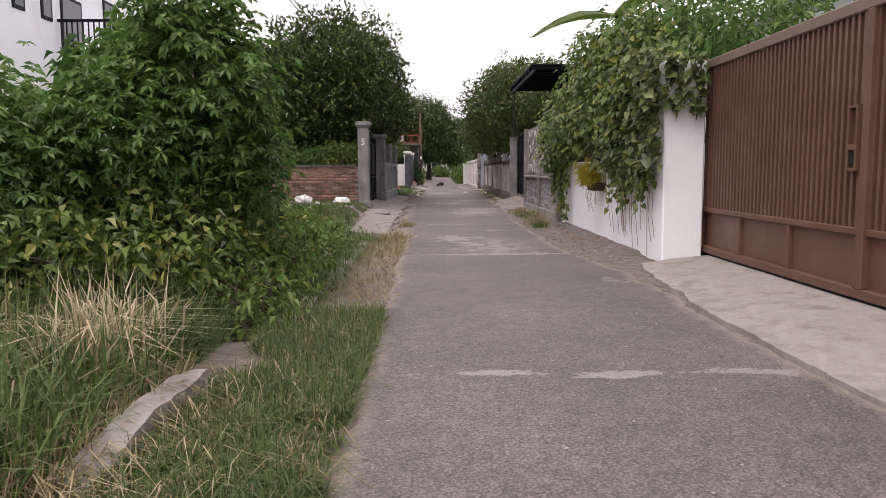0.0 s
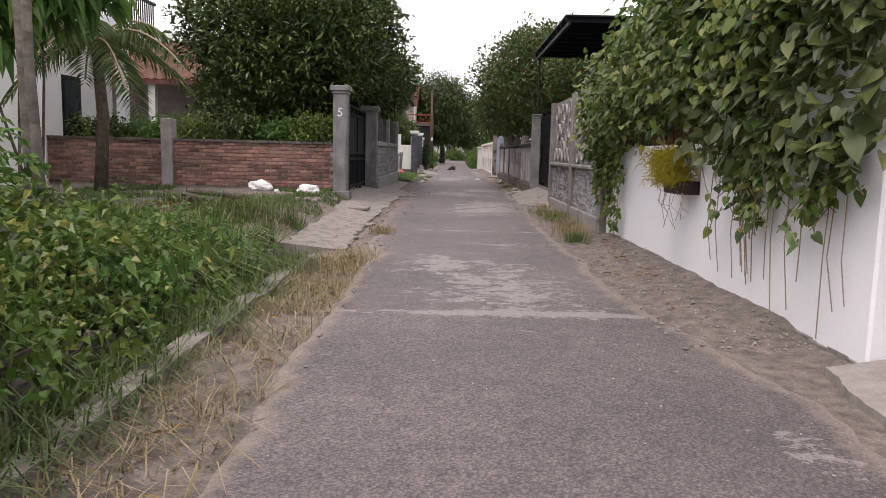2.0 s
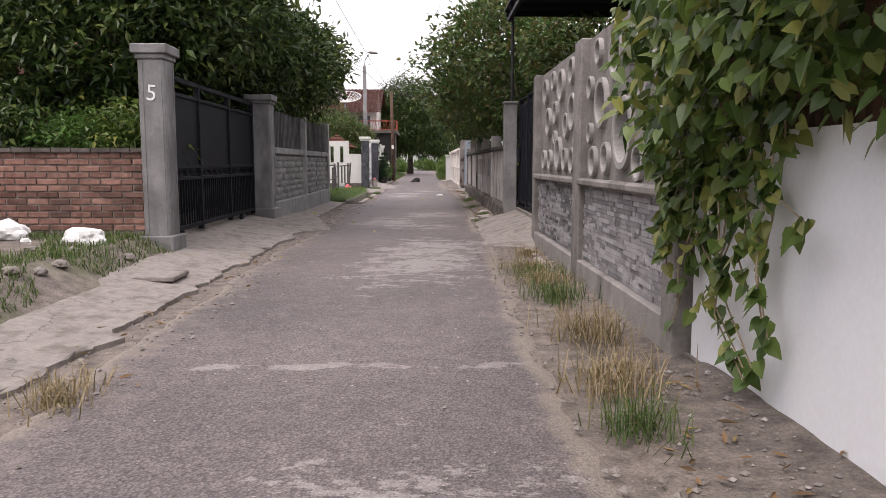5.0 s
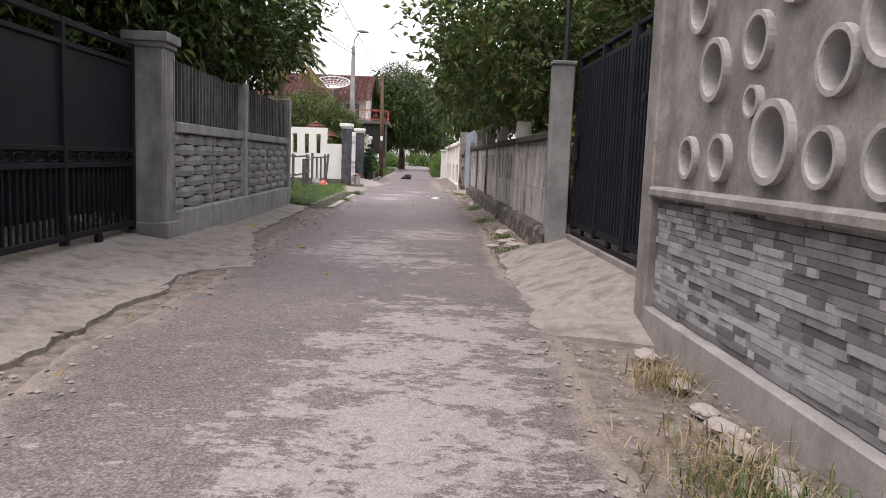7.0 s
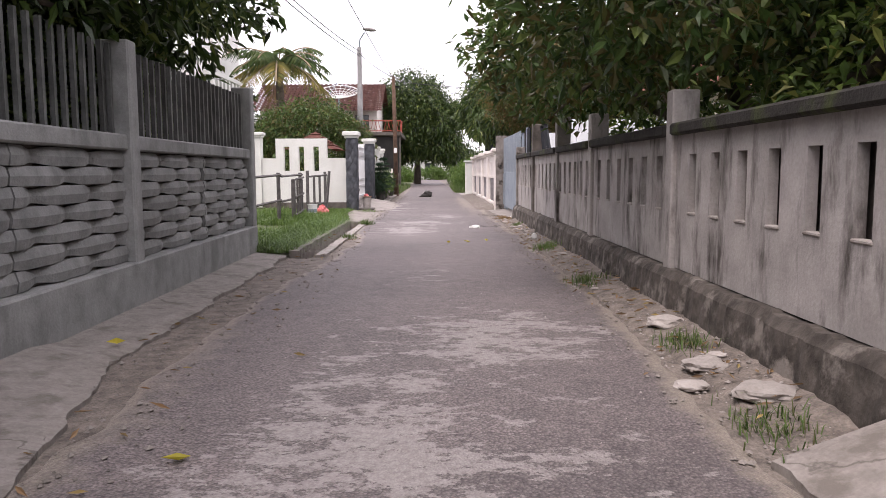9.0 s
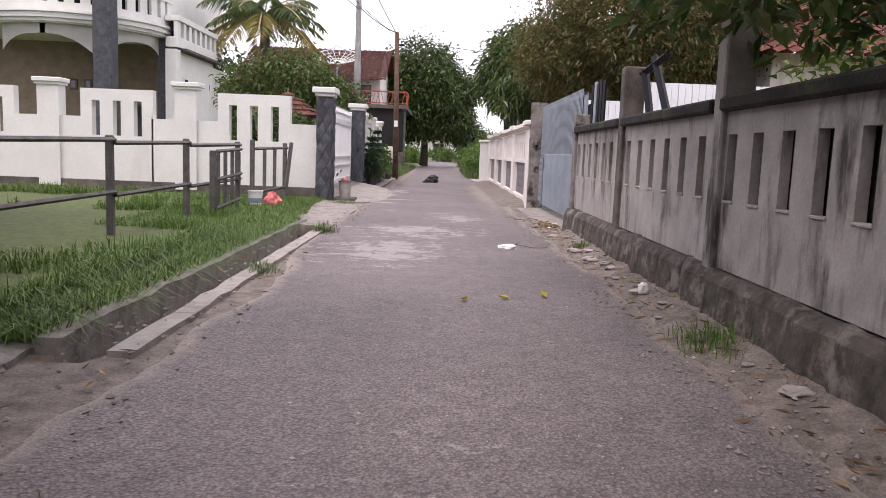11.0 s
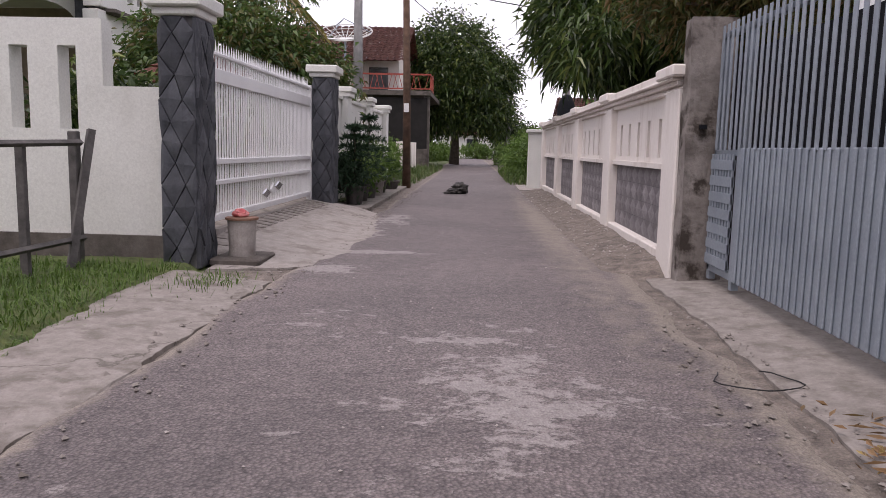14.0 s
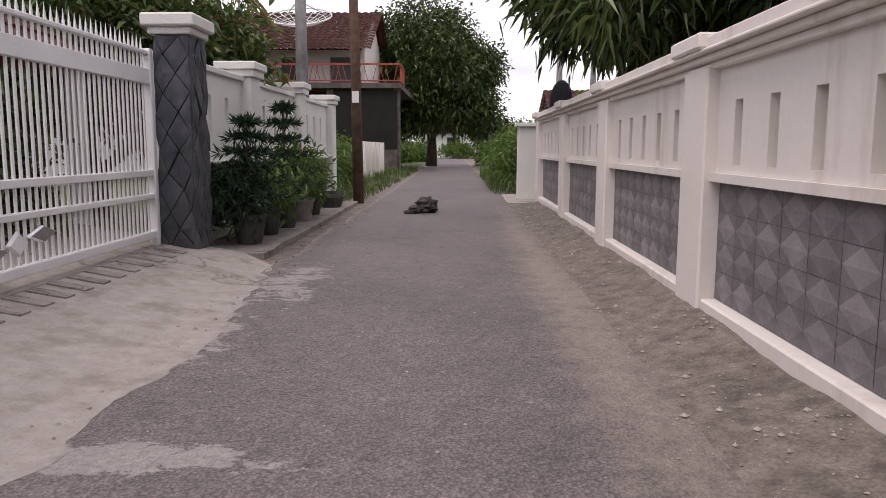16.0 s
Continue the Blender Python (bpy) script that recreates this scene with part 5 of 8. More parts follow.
def right_gate():
    t = thing("bar_gate", (2.52, 20.8, 0.18), "dark navy steel bar gate on small wheels", "gate")
    y0, y1 = 19.42, 22.30
    for z0, z1 in ((0.37, 0.43), (1.86, 1.90), (1.97, 2.0)):
        part("rail", box(2.49, 2.54, y0, y1, z0, z1), M_NAVY, t, bev=0.004)
    for y in (y0, 20.35, 20.42, 21.3, y1 - 0.06):
        part("stile", box(2.475, 2.545, y, y + 0.06, 0.345, 2.0), M_NAVY, t, bev=0.005)
    n = 31
    for i in range(n):
        y = y0 + 0.09 + i * (y1 - y0 - 0.15) / n
        part("bar", box(2.485, 2.525, y, y + 0.038, 0.43, 1.86), M_NAVY, t)
    for y in (20.0, 20.9, 21.8):
        part("hinge_block", box(2.462, 2.475, y, y + 0.05, 1.42, 1.47), M_NAVY, t, "small steel block", 0.004)
    part("latch", box(2.44, 2.475, 22.1, 22.2, 1.0, 1.25), M_BLACK, t, "black steel latch box", 0.006)
    for y in (19.9, 20.9, 21.9):
        part("wheel", lathe_x(2.51, y, 0.34, 0.035, 0.03), M_BLACK, t)
    part("track", box(2.485, 2.53, 19.37, 22.32, 0.286, 0.31), M_BLACK, t, "dark steel track rail")
    part("threshold", box(2.44, 2.60, 19.37, 22.32, 0.0, 0.284), M_SLABDARK, t, "concrete gate threshold")
    # Black sheet added in place of the dark carport behind the bars.
    part("shade_sheet", box(2.57, 2.58, y0, y1, 0.72, 1.86), M_BLACK, t, "black sheet put in for darkness behind the bars")
    g = thing("gate_post", (2.36, 22.45, -0.05), "grey cement gate post carrying a thin steel pole", "post")
    part("shaft", box(2.24, 2.45, 22.33, 22.495, -0.05, 1.93), M_POST, g, bev=0.01)
    part("cap", box(2.225, 2.465, 22.315, 22.51, 1.93, 1.97), M_POST, g, bev=0.01)
    part("pole", tube(bmesh.new(), [(2.37, 22.42, 1.96), (2.37, 22.42, 3.3)], 0.025, 8), M_CABLE, g, "thin dark steel pole")
    c = thing("carport_roof", (3.6, 20.6, 3.1), "dark sheet metal carport roof on steel ribs", "roof")
    part("sheet", slab_mesh([(2.25, 17.6), (5.2, 17.6), (5.2, 22.6), (2.25, 22.6)], 3.40, lambda x, y: 3.43), M_BLACK, c)
    for i in range(9):
        y = 17.7 + i * 0.6
        part("rib", box(2.27, 5.2, y, y + 0.04, 3.32, 3.398), M_BLACK, c)
    for x in (2.3, 5.1):
        part("beam", box(x, x + 0.05, 17.6, 22.6, 3.25, 3.319), M_BLACK, c)
    for y in (17.8, 22.5):
        part("leg", box(5.1, 5.16, y, y + 0.06, -0.05, 3.25), M_BLACK, c)


def zinc_gate():
    t = thing("zinc_gate", (2.42, 37, 0.06), "blue-grey ribbed zinc sheet gate with barred upper half", "gate")
    y0, y1 = 35.12, 38.93
    for z0, z1 in ((0.12, 0.17), (0.92, 0.96), (1.70, 1.74)):
        part("rail", box(2.41, 2.45, y0, y1, z0, z1), M_ZINC, t, bev=0.004)
    part("ribbed_sheet", box(2.398, 2.402, y0, 38.43, 0.13, 0.97), M_ZINC, t)
    for i in range(40):
        y = y0 + 0.02 + i * 0.0805
        part("rib", box(2.384, 2.398, y, y + 0.03, 0.13, 0.97), M_ZINC, t, bev=0.005)
    bm = bmesh.new()
    for j in range(7):
        z = 0.18 + j * 0.108
        bx(bm, 2.385, 2.405, 38.47, 38.91, z, z + 0.065)
    part("louvre_panel", bm, M_ZINC, t, "slotted zinc panel")
    for k in range(8):
        y = 38.47 + k * 0.058
        part("louvre_bar", box(2.390, 2.4, y, y + 0.03, 0.17, 0.93), M_ZINC, t)
    # Added sheet paints the holes of the louvre panel dark.
    part("louvre_back", box(2.47, 2.48, 38.47, 38.91, 0.15, 0.93), M_BLACK, t, "dark sheet put in for shade behind the slots")
    k = 42
    for i in range(k):
        y = y0 + 0.02 + i * (y1 - y0 - 0.04) / k
        part("bar", box(2.392, 2.397, y, y + 0.042, 0.96, 1.78), M_ZINC, t)
    for y in (y0, 38.41, y1 - 0.05):
        part("stile", box(2.41, 2.46, y, y + 0.05, 0.06, 1.74), M_ZINC, t, bev=0.004)
    # Added sheet paints the gaps between the upper bars dark.
    part("back_sheet", box(2.50, 2.51, y0, y1, 0.9, 1.6), M_BLACK, t, "dark sheet put in for shade behind the bars")
    p = thing("stub_pillar", (2.35, 39.07, -0.05), "blackened brick and mortar stub pillar", "pillar")
    bm = box(2.22, 2.52, 38.96, 39.14, -0.05, 1.86)
    bmesh.ops.subdivide_edges(bm, edges=bm.edges[:], cuts=11, use_grid_fill=True)
    for v in bm.verts:
        k = noise.noise(v.co * 6) * 0.022 + noise.noise(v.co * 17) * 0.012
        v.co += Vector((k, 0.7 * k, 0))
    part("masonry", bm, M_STUB, p)
    part("anchor", box(2.30, 2.34, 38.90, 38.98, 1.1, 1.13), M_BLACK, p, "rusty steel anchor")


def white_gate():
    t = thing("white_gate", (-1.56, 41.8, 0.1), "white painted steel gate with spiked bars", "gate")
    y0, y1 = 39.66, 43.96
    for z0, z1 in ((0.24, 0.30), (0.56, 0.60), (0.74, 0.79), (1.46, 1.58), (1.69, 1.72)):
        part("rail", box(-1.585, -1.535, y0, y1, z0, z1), M_WHITEMETAL, t, bev=0.005)
    for y in (y0, y1 - 0.06):
        part("stile", box(-1.595, -1.525, y, y + 0.06, 0.18, 1.74), M_WHITEMETAL, t, bev=0.005)
    n = 58
    for i in range(n):
        y = y0 + 0.09 + i * (y1 - y0 - 0.17) / n
        bm = box(-1.566, -1.554, y, y + 0.02, 0.30, 1.74)
        tip = bm.verts.new((-1.56, y + 0.01, 1.83))
        top = [v for v in bm.verts if abs(v.co.z - 1.74) < 1e-4]
        for f in list(bm.faces):
            if all(v in top for v in f.verts):
                for e in f.edges:
                    bm.faces.new((*e.verts, tip))
                bm.faces.remove(f)
                break
        part("bar", bm, M_WHITEMETAL, t)
    for y in (39.98, 40.07):
        part("wicket_stile", box(-1.59, -1.53, y, y + 0.05, 0.24, 1.72), M_WHITEMETAL, t, bev=0.005)
    part("handle", box(-1.53, -1.50, 39.93, 39.96, 0.98, 1.10), M_BLACK, t, "dark steel handle", 0.004)
    for k, (y, hy, hz) in enumerate(((41.75, 0.17, 0.055), (42.0, 0.11, 0.075), (42.25, 0.17, 0.055))):
        bm = bmesh.new()
        lo_ = [bm.verts.new((-1.545, y + dy * hy, 0.43 + 0.03 * (k - 1) + dz * hz)) for dy, dz in ((-1, 0), (0, -1), (1, 0), (0, 1))]
        hi_ = [bm.verts.new((-1.528, y + dy * hy * 0.8, 0.43 + 0.03 * (k - 1) + dz * hz * 0.8)) for dy, dz in ((-1, 0), (0, -1), (1, 0), (0, 1))]
        for e in range(4):
            bm.faces.new((lo_[e], lo_[(e + 1) % 4], hi_[(e + 1) % 4], hi_[e]))
        bm.faces.new(hi_)
        bm.faces.new(lo_[::-1])
        bmesh.ops.recalc_face_normals(bm, faces=bm.faces[:])
        part("lozenge", bm, M_CHROME if k != 1 else M_WHITEMETAL, t, "polished steel lozenge" if k != 1 else "white lozenge")
    part("track", box(-1.62, -1.50, y0, y1, 0.05, 0.178), M_SLAB, t, "concrete track strip")


brown_gate()
left_gate()
right_gate()
zinc_gate()
white_gate()


# ---- houses ----
def window(parent, x0, x1, y0, y1, z0, z1, face, frame_mat=M_WOOD):
    """A window set 3 cm proud of its wall, with a frame and a pane."""
    o = 0.03
    if face == "x":
        fr = box(x1 - 0.02, x1 + o, y0, y1, z0, z1)
        pane = box(x1 + o, x1 + o + 0.004, y0 + 0.07, y1 - 0.07, z0 + 0.07, z1 - 0.07)
    else:
        fr = box(x0, x1, y0 - o, y0 + 0.02, z0, z1)
        pane = box(x0 + 0.07, x1 - 0.07, y0 - o - 0.004, y0 - o, z0 + 0.07, z1 - 0.07)
    w = part("window", fr, frame_mat, parent, bev=0.006)
    part("pane", pane, M_GLASS, w)
    return w


def tiled_roof(parent, x0, x1, ye, ze, yr, zr, mat, rows=16, name="roof"):
    """A roof slope of stepped tile courses from the eave to the ridge."""
    bm = bmesh.new()
    d = Vector((0, yr - ye, zr - ze))
    nrm = Vector((0, -(zr - ze), yr - ye)).normalized()
    if nrm.z < 0:
        nrm = -nrm
    cols = max(4, int((x1 - x0) / 0.3))
    for j in range(rows):
        a = Vector((0, ye, ze)) + d * (j / rows)
        b = Vector((0, ye, ze)) + d * ((j + 1.12) / rows)
        for i in range(cols):
            p0, p1 = x0 + (x1 - x0) * i / cols, x0 + (x1 - x0) * (i + 1) / cols
            pm = (p0 + p1) / 2
            v = [bm.verts.new(c) for c in ((p0, a.y, a.z), (pm, *(a + nrm * 0.07).yz), (p1, a.y, a.z), (p1, *(b - nrm * 0.03).yz), (pm, *(b + nrm * 0.04).yz), (p0, *(b - nrm * 0.03).yz))]
            bm.faces.new((v[0], v[1], v[4], v[5]))
            bm.faces.new((v[1], v[2], v[3], v[4]))
    bmesh.ops.solidify(bm, geom=bm.faces[:], thickness=0.02)
    return part(name, bm, mat, parent)


def gable(parent, x, y0, y1, z0, yr, zr, w, mat):
    bm = bmesh.new()
    a = [bm.verts.new((x, *c)) for c in ((y0, z0), (y1, z0), (yr, zr))]
    b = [bm.verts.new((x + w, *c)) for c in ((y0, z0), (y1, z0), (yr, zr))]
    bm.faces.new(a)
    bm.faces.new(b[::-1])
    for i in range(3):
        bm.faces.new((a[i], a[(i + 1) % 3], b[(i + 1) % 3], b[i]))
    bmesh.ops.recalc_face_normals(bm, faces=bm.faces[:])
    part("gable", bm, mat, parent)


def house_white():
    h = thing("white_house", (-12, 17, -0.05), "white two-storey house with a black-railed balcony", "house")
    part("wall", box(-17, -8.3, 9.0, 22.6, -0.05, 7.2), M_WHITEWALL, h)
    part("roof", box(-17.3, -7.9, 8.6, 23.0, 7.2, 7.35), M_WHITEWALL, h)
    b = part("balcony", box(-8.3, -6.81, 17.0, 22.6, 3.30, 3.57), M_WHITEWALL, h, bev=0.02)
    part("fascia", box(-6.81, -6.74, 17.0, 22.6, 3.38, 3.60), M_WHITEWALL, b)
    for i in range(46):
        y = 17.08 + i * 0.12
        part("baluster", box(-6.86, -6.835, y, y + 0.025, 3.57, 4.3), M_BLACK, b, "black steel baluster")
    part("handrail", box(-6.88, -6.81, 17.0, 22.6, 4.3, 4.36), M_BLACK, b, "black steel handrail")
    part("handrail", box(-8.3, -6.88, 17.03, 17.09, 4.3, 4.36), M_BLACK, b, "black steel handrail")
    for i in range(12):
        part("baluster", box(-8.24 + i * 0.12, -8.215 + i * 0.12, 17.05, 17.075, 3.57, 4.3), M_BLACK, b, "black steel baluster")
    for y in (17.2, 20.75):
        part("column", box(-7.02, -6.82, y, y + 0.24, -0.05, 3.30), M_WHITEWALL, h, bev=0.012)
    part("ground_wall", box(-8.3, -7.1, 17.2, 20.75, -0.05, 3.30), M_PLASTER, h)
    for y in (13.6, 15.25, 16.35):
        window(h, 0, -8.3, y, y + 0.45, 4.25, 5.45, "x", M_BLACK)
    window(h, 0, -8.3, 17.2, 18.2, 3.58, 4.95, "x", M_BLACK)
    window(h, 0, -8.3, 19.4, 20.2, 4.3, 5.3, "x", M_BLACK)
    window(h, 0, -7.1, 18.6, 19.3, 0.9, 2.3, "x", M_BLACK)


def house_rust():
    h = thing("rust_roof_house", (-8, 30, -0.05), "single-storey cream house under a rusty sheet roof", "house")
    # Cream wall given grey render, so the porch shade is in its colour.
    part("wall", box(-12, -4.6, 28.6, 33, -0.05, 3.0), M_RENDER, h, "porch wall in grey, its shade put into the colour")
    bm = bmesh.new()
    n = 70
    for y0, z0, y1, z1 in ((26.6, 2.95, 30.2, 4.5), (30.2, 4.5, 33.8, 2.95)):
        lo = [bm.verts.new((-12.4 + i * 8.4 / n, y0, z0 + 0.03 * (i % 2))) for i in range(n + 1)]
        hi = [bm.verts.new((-12.4 + i * 8.4 / n, y1, z1 + 0.03 * (i % 2))) for i in range(n + 1)]
        for i in range(n):
            bm.faces.new((lo[i], lo[i + 1], hi[i + 1], hi[i]))
    bmesh.ops.solidify(bm, geom=bm.faces[:], thickness=0.02)
    part("roof", bm, M_RUST, h, "rusty corrugated roof")
    part("fascia", box(-12.4, -4.0, 26.58, 26.64, 2.80, 2.94), M_ROOFDARK, h)
    gable(h, -4.66, 27.4, 33, 3.0, 30.2, 4.4, 0.06, M_RENDER)
    for x in (-11.0, -8.6, -6.4):
        part("porch_post", box(x - 0.1, x + 0.1, 26.7, 26.9, -0.05, 2.95), M_PLASTER, h)
    for x in (-7.2, -5.6):
        window(h, x, x + 0.8, 28.6, 28.7, 0.9, 2.2, "y", M_PLASTER)
    part("porch_post", box(-4.2, -4.0, 26.7, 26.9, -0.05, 2.95), M_CREAM, h)


def house_villa():
    h = thing("villa", (-11, 55, -0.05), "white villa with a curved balcony, arches and balustrades", "house")
    part("wall", box(-20, -10.2, 54.6, 63, -0.05, 8.4), M_PLASTER, h)
    part("porch_back", box(-19, -10.0, 54.3, 54.59, -0.05, 4.5), M_PORCH, h, "brown porch wall with shade in its colour")
    part("side_wall", box(-10.19, -9.1, 56.4, 62, -0.05, 4.1), M_PLASTER, h)
    cx, cy, r = -11.9, 52.4, 3.0

    def arc_wall(r0, r1, z0, z1, a0, a1, n):
        q = bmesh.new()
        rows = []
        for k in range(n + 1):
            a = a0 + (a1 - a0) * k / n
            rows.append([q.verts.new((cx + rr * math.cos(a), cy + rr * math.sin(a), z)) for rr, z in ((r0, z0), (r1, z0), (r1, z1), (r0, z1))])
        for p0, p1 in zip(rows, rows[1:]):
            for e in range(4):
                q.faces.new((p0[e], p0[(e + 1) % 4], p1[(e + 1) % 4], p1[e]))
        q.faces.new(rows[0])
        q.faces.new(rows[-1][::-1])
        bmesh.ops.recalc_face_normals(q, faces=q.faces[:])
        return q
    A0, A1 = math.pi * 0.98, math.pi * 2.02
    b = part("balcony", arc_wall(0.05, r - 0.12, 4.46, 4.86, A0, A1, 32), M_PLASTER, h)
    part("balcony_floor", box(-19, -9.1, 52.35, 54.29, 4.5, 4.84), M_PLASTER, b)
    for r1, z0, z1 in ((r - 0.04, 4.50, 4.60), (r + 0.06, 4.60, 4.76), (r + 0.14, 4.76, 4.84)):
        part("band", arc_wall(r - 0.121, r1, z0, z1, A0, A1, 32), M_PLASTER, b)
    part("parapet_foot", arc_wall(r - 0.14, r, 4.84, 5.08, A0, A1, 32), M_PLASTER, b)
    part("parapet_top", arc_wall(r - 0.17, r + 0.05, 5.66, 5.84, A0, A1, 32), M_PLASTER, b)
    for k in range(21):
        a = A0 + (A1 - A0) * (k + 0.5) / 21
        part("parapet_pier", arc_wall(r - 0.13, r - 0.01, 5.08, 5.66, a - 0.048, a + 0.048, 2), M_PLASTER, b)
    # Dark curved lining added to stand for shade inside the openings.
    part("parapet_lining", arc_wall(r - 0.24, r - 0.21, 4.86, 5.72, A0, A1, 32), M_NAVY, b, "dark lining put in for shade in the parapet openings")
    # two flat arches on dark square columns
    for a0, a1 in ((1.31 * math.pi, 1.67 * math.pi), (1.71 * math.pi, 2.0 * math.pi)):
        q = bmesh.new()
        n = 18
        lo, hi = [], []
        for k in range(n + 1):
            a = a0 + (a1 - a0) * k / n
            x, y = cx + (r - 0.3) * math.cos(a), cy + (r - 0.3) * math.sin(a)
            w = abs(2 * k / n - 1)
            lo.append(q.verts.new((x, y, 4.16 - 0.52 * w ** 2.6)))
            hi.append(q.verts.new((x, y, 4.458)))
        for k in range(n):
            q.faces.new((lo[k], lo[k + 1], hi[k + 1], hi[k]))
        bmesh.ops.solidify(q, geom=q.faces[:], thickness=0.18)
        part("arch", q, M_PLASTER, h)
    for x0, y0 in ((-9.93, 48.8), (-14.4, 48.8)):
        part("dark_column", box(x0, x0 + 0.55, y0, y0 + 0.5, -0.05, 7.6), M_STONE, h, "tall dark stone-clad column", 0.012)
    part("pier", box(-9.25, -8.95, 52.15, 52.5, -0.05, 4.46), M_STONE, h, "dark stone-clad pier")
    for k in range(4):
        window(h, -13.9 + k * 0.55, -13.6 + k * 0.55, 54.3, 54.4, 2.75, 3.15, "y", M_WOOD)
    part("porch_door", box(-12.9, -11.9, 54.24, 54.3, 0.0, 2.2), M_WOOD, h, "dark wooden door", 0.01)
    window(h, -11.4, -10.3, 54.3, 54.4, 0.9, 2.3, "y", M_WOOD)
    # low wing with its own parapet and a canopy ledge
    w = part("wing", box(-8.93, -8.62, 52.0, 56.3, -0.05, 4.1), M_PLASTER, h)
    part("pilaster", box(-8.9, -8.5, 51.9, 52.3, -0.05, 4.1), M_PLASTER, w, bev=0.015)
    part("canopy", box(-9.1, -8.28, 52.3, 56.4, 4.08, 4.17), M_PLINTH, w, "dark-edged canopy ledge", 0.01)
    part("parapet_foot", box(-8.9, -8.46, 51.95, 56.3, 4.171, 4.52), M_PLASTER, w, bev=0.01)
    part("parapet_top", box(-8.92, -8.42, 51.93, 56.34, 5.04, 5.22), M_PLASTER, w, bev=0.012)
    for i in range(8):
        y = 51.96 + i * 0.585
        part("parapet_pier", box(-8.62, -8.48, y, y + 0.27, 4.52, 5.04), M_PLASTER, w)
    # Dark flat lining added to stand for shade inside the wing's openings.
    part("parapet_lining", box(-8.72, -8.70, 52.0, 56.2, 4.52, 5.04), M_NAVY, w, "dark lining put in for shade in the parapet openings")
    for y in (52.9, 54.2):
        window(h, 0, -8.62, y, y + 0.45, 2.7, 3.25, "x", M_PLASTER)


def house_balcony():
    h = thing("balcony_house", (-6, 70, -0.05), "two-storey house with red balcony rails and old tile roof", "house")
    # Ground floor shade is painted in as a near-black wall.
    part("ground_wall", box(-10.5, -2.4, 69.2, 76, -0.05, 3.2), M_DARKIN, h, "near-black wall standing for ground floor shade")
    part("upper_wall", box(-10.5, -3.0, 69.0, 76, 3.4, 4.9), M_CREAM, h)
    part("floor_slab", box(-10.5, -1.35, 66.6, 76, 3.2, 3.4), M_PLINTH, h)
    for x in (-10.3, -7.2, -4.2, -1.65):
        part("column", box(x, x + 0.25, 66.8, 67.05, -0.05, 3.2), M_PLINTH, h)
    # Near-black panel added to deepen the ground floor's shade.
    part("shade_panel", box(-3.9, -1.5, 66.75, 66.79, 0.9, 3.1), M_DARKIN, h, "near-black panel added for ground floor shade")
    part("low_wall", box(-10.3, -1.5, 66.7, 66.74, -0.05, 0.9), M_PLINTH, h)
    b = part("balcony_rail", box(-10.4, -1.36, 66.62, 66.68, 4.05, 4.12), M_ORANGE, h, "red painted balcony rail")
    part("bottom_rail", box(-10.4, -1.36, 66.62, 66.68, 3.45, 3.50), M_ORANGE, b)
    part("side_rail", box(-1.42, -1.36, 66.68, 69.0, 4.05, 4.12), M_ORANGE, b)
    part("side_rail", box(-1.42, -1.36, 66.68, 69.0, 3.45, 3.50), M_ORANGE, b)
    for i in range(46):
        x = -10.4 + i * 0.2
        bm = bmesh.new()
        s = 0.14 if i % 4 < 2 else -0.14
        tube(bm, [(x, 66.65, 3.5), (x + s, 66.65, 4.05)], 0.014, 5)
        part("baluster", bm, M_ORANGE, b)
    for i in range(11):
        part("baluster", box(-1.40, -1.37, 66.8 + i * 0.2, 66.83 + i * 0.2, 3.5, 4.05), M_ORANGE, b)
    for x in (-9.0, -6.4, -4.4):
        window(h, x, x + 0.9, 69.0, 69.1, 3.45, 4.6, "y", M_WOOD)
    tiled_roof(h, -11, -2.6, 67.6, 4.75, 72.2, 6.9, M_ROOFDARK, 14)
    tiled_roof(h, -11, -2.6, 76.6, 4.75, 72.2, 6.9, M_ROOFDARK, 14)
    gable(h, -10.5, 69, 76, 4.9, 72.2, 6.6, 0.1, M_CREAM)
    gable(h, -3.1, 69, 76, 4.9, 72.2, 6.6, 0.1, M_CREAM)
    d = thing("satellite_dish", (-5.2, 67.2, 3.4), "large pale mesh satellite dish on a pole", "dish")
    part("mast", tube(bmesh.new(), [(-5.2, 67.2, 3.4), (-5.2, 67.2, 5.55)], 0.05, 8), M_ZINC, d)
    bm = bmesh.new()
    rot = Matrix.Rotation(radians(24), 3, "X")

    def bowl(u, a):
        return Vector((-5.2, 67.2, 5.6)) + rot @ Vector((1.2 * u * math.cos(a), 1.2 * u * math.sin(a), 0.32 * u * u))
    for k in range(20):
        tube(bm, [bowl(q / 4, k * math.pi / 10) for q in range(5)], 0.016, 4)
    for q in (0.2, 0.4, 0.6, 0.8, 1.0):
        tube(bm, [bowl(q, k * math.pi / 16) for k in range(33)], 0.012 if q < 1 else 0.03, 4)
    part("dish", bm, M_PLASTIC_W, d, "open wire mesh bowl")
    bm = bmesh.new()
    for k in range(3):
        a = k * 2.1
        tube(bm, [Vector((-5.2, 67.2, 5.6)) + rot @ Vector((1.2 * math.cos(a), 1.2 * math.sin(a), 0.28)), Vector((-5.2, 67.2, 5.6)) + rot @ Vector((0, 0, 0.9))], 0.02, 5)
    part("feed_arm", bm, M_ZINC, d)


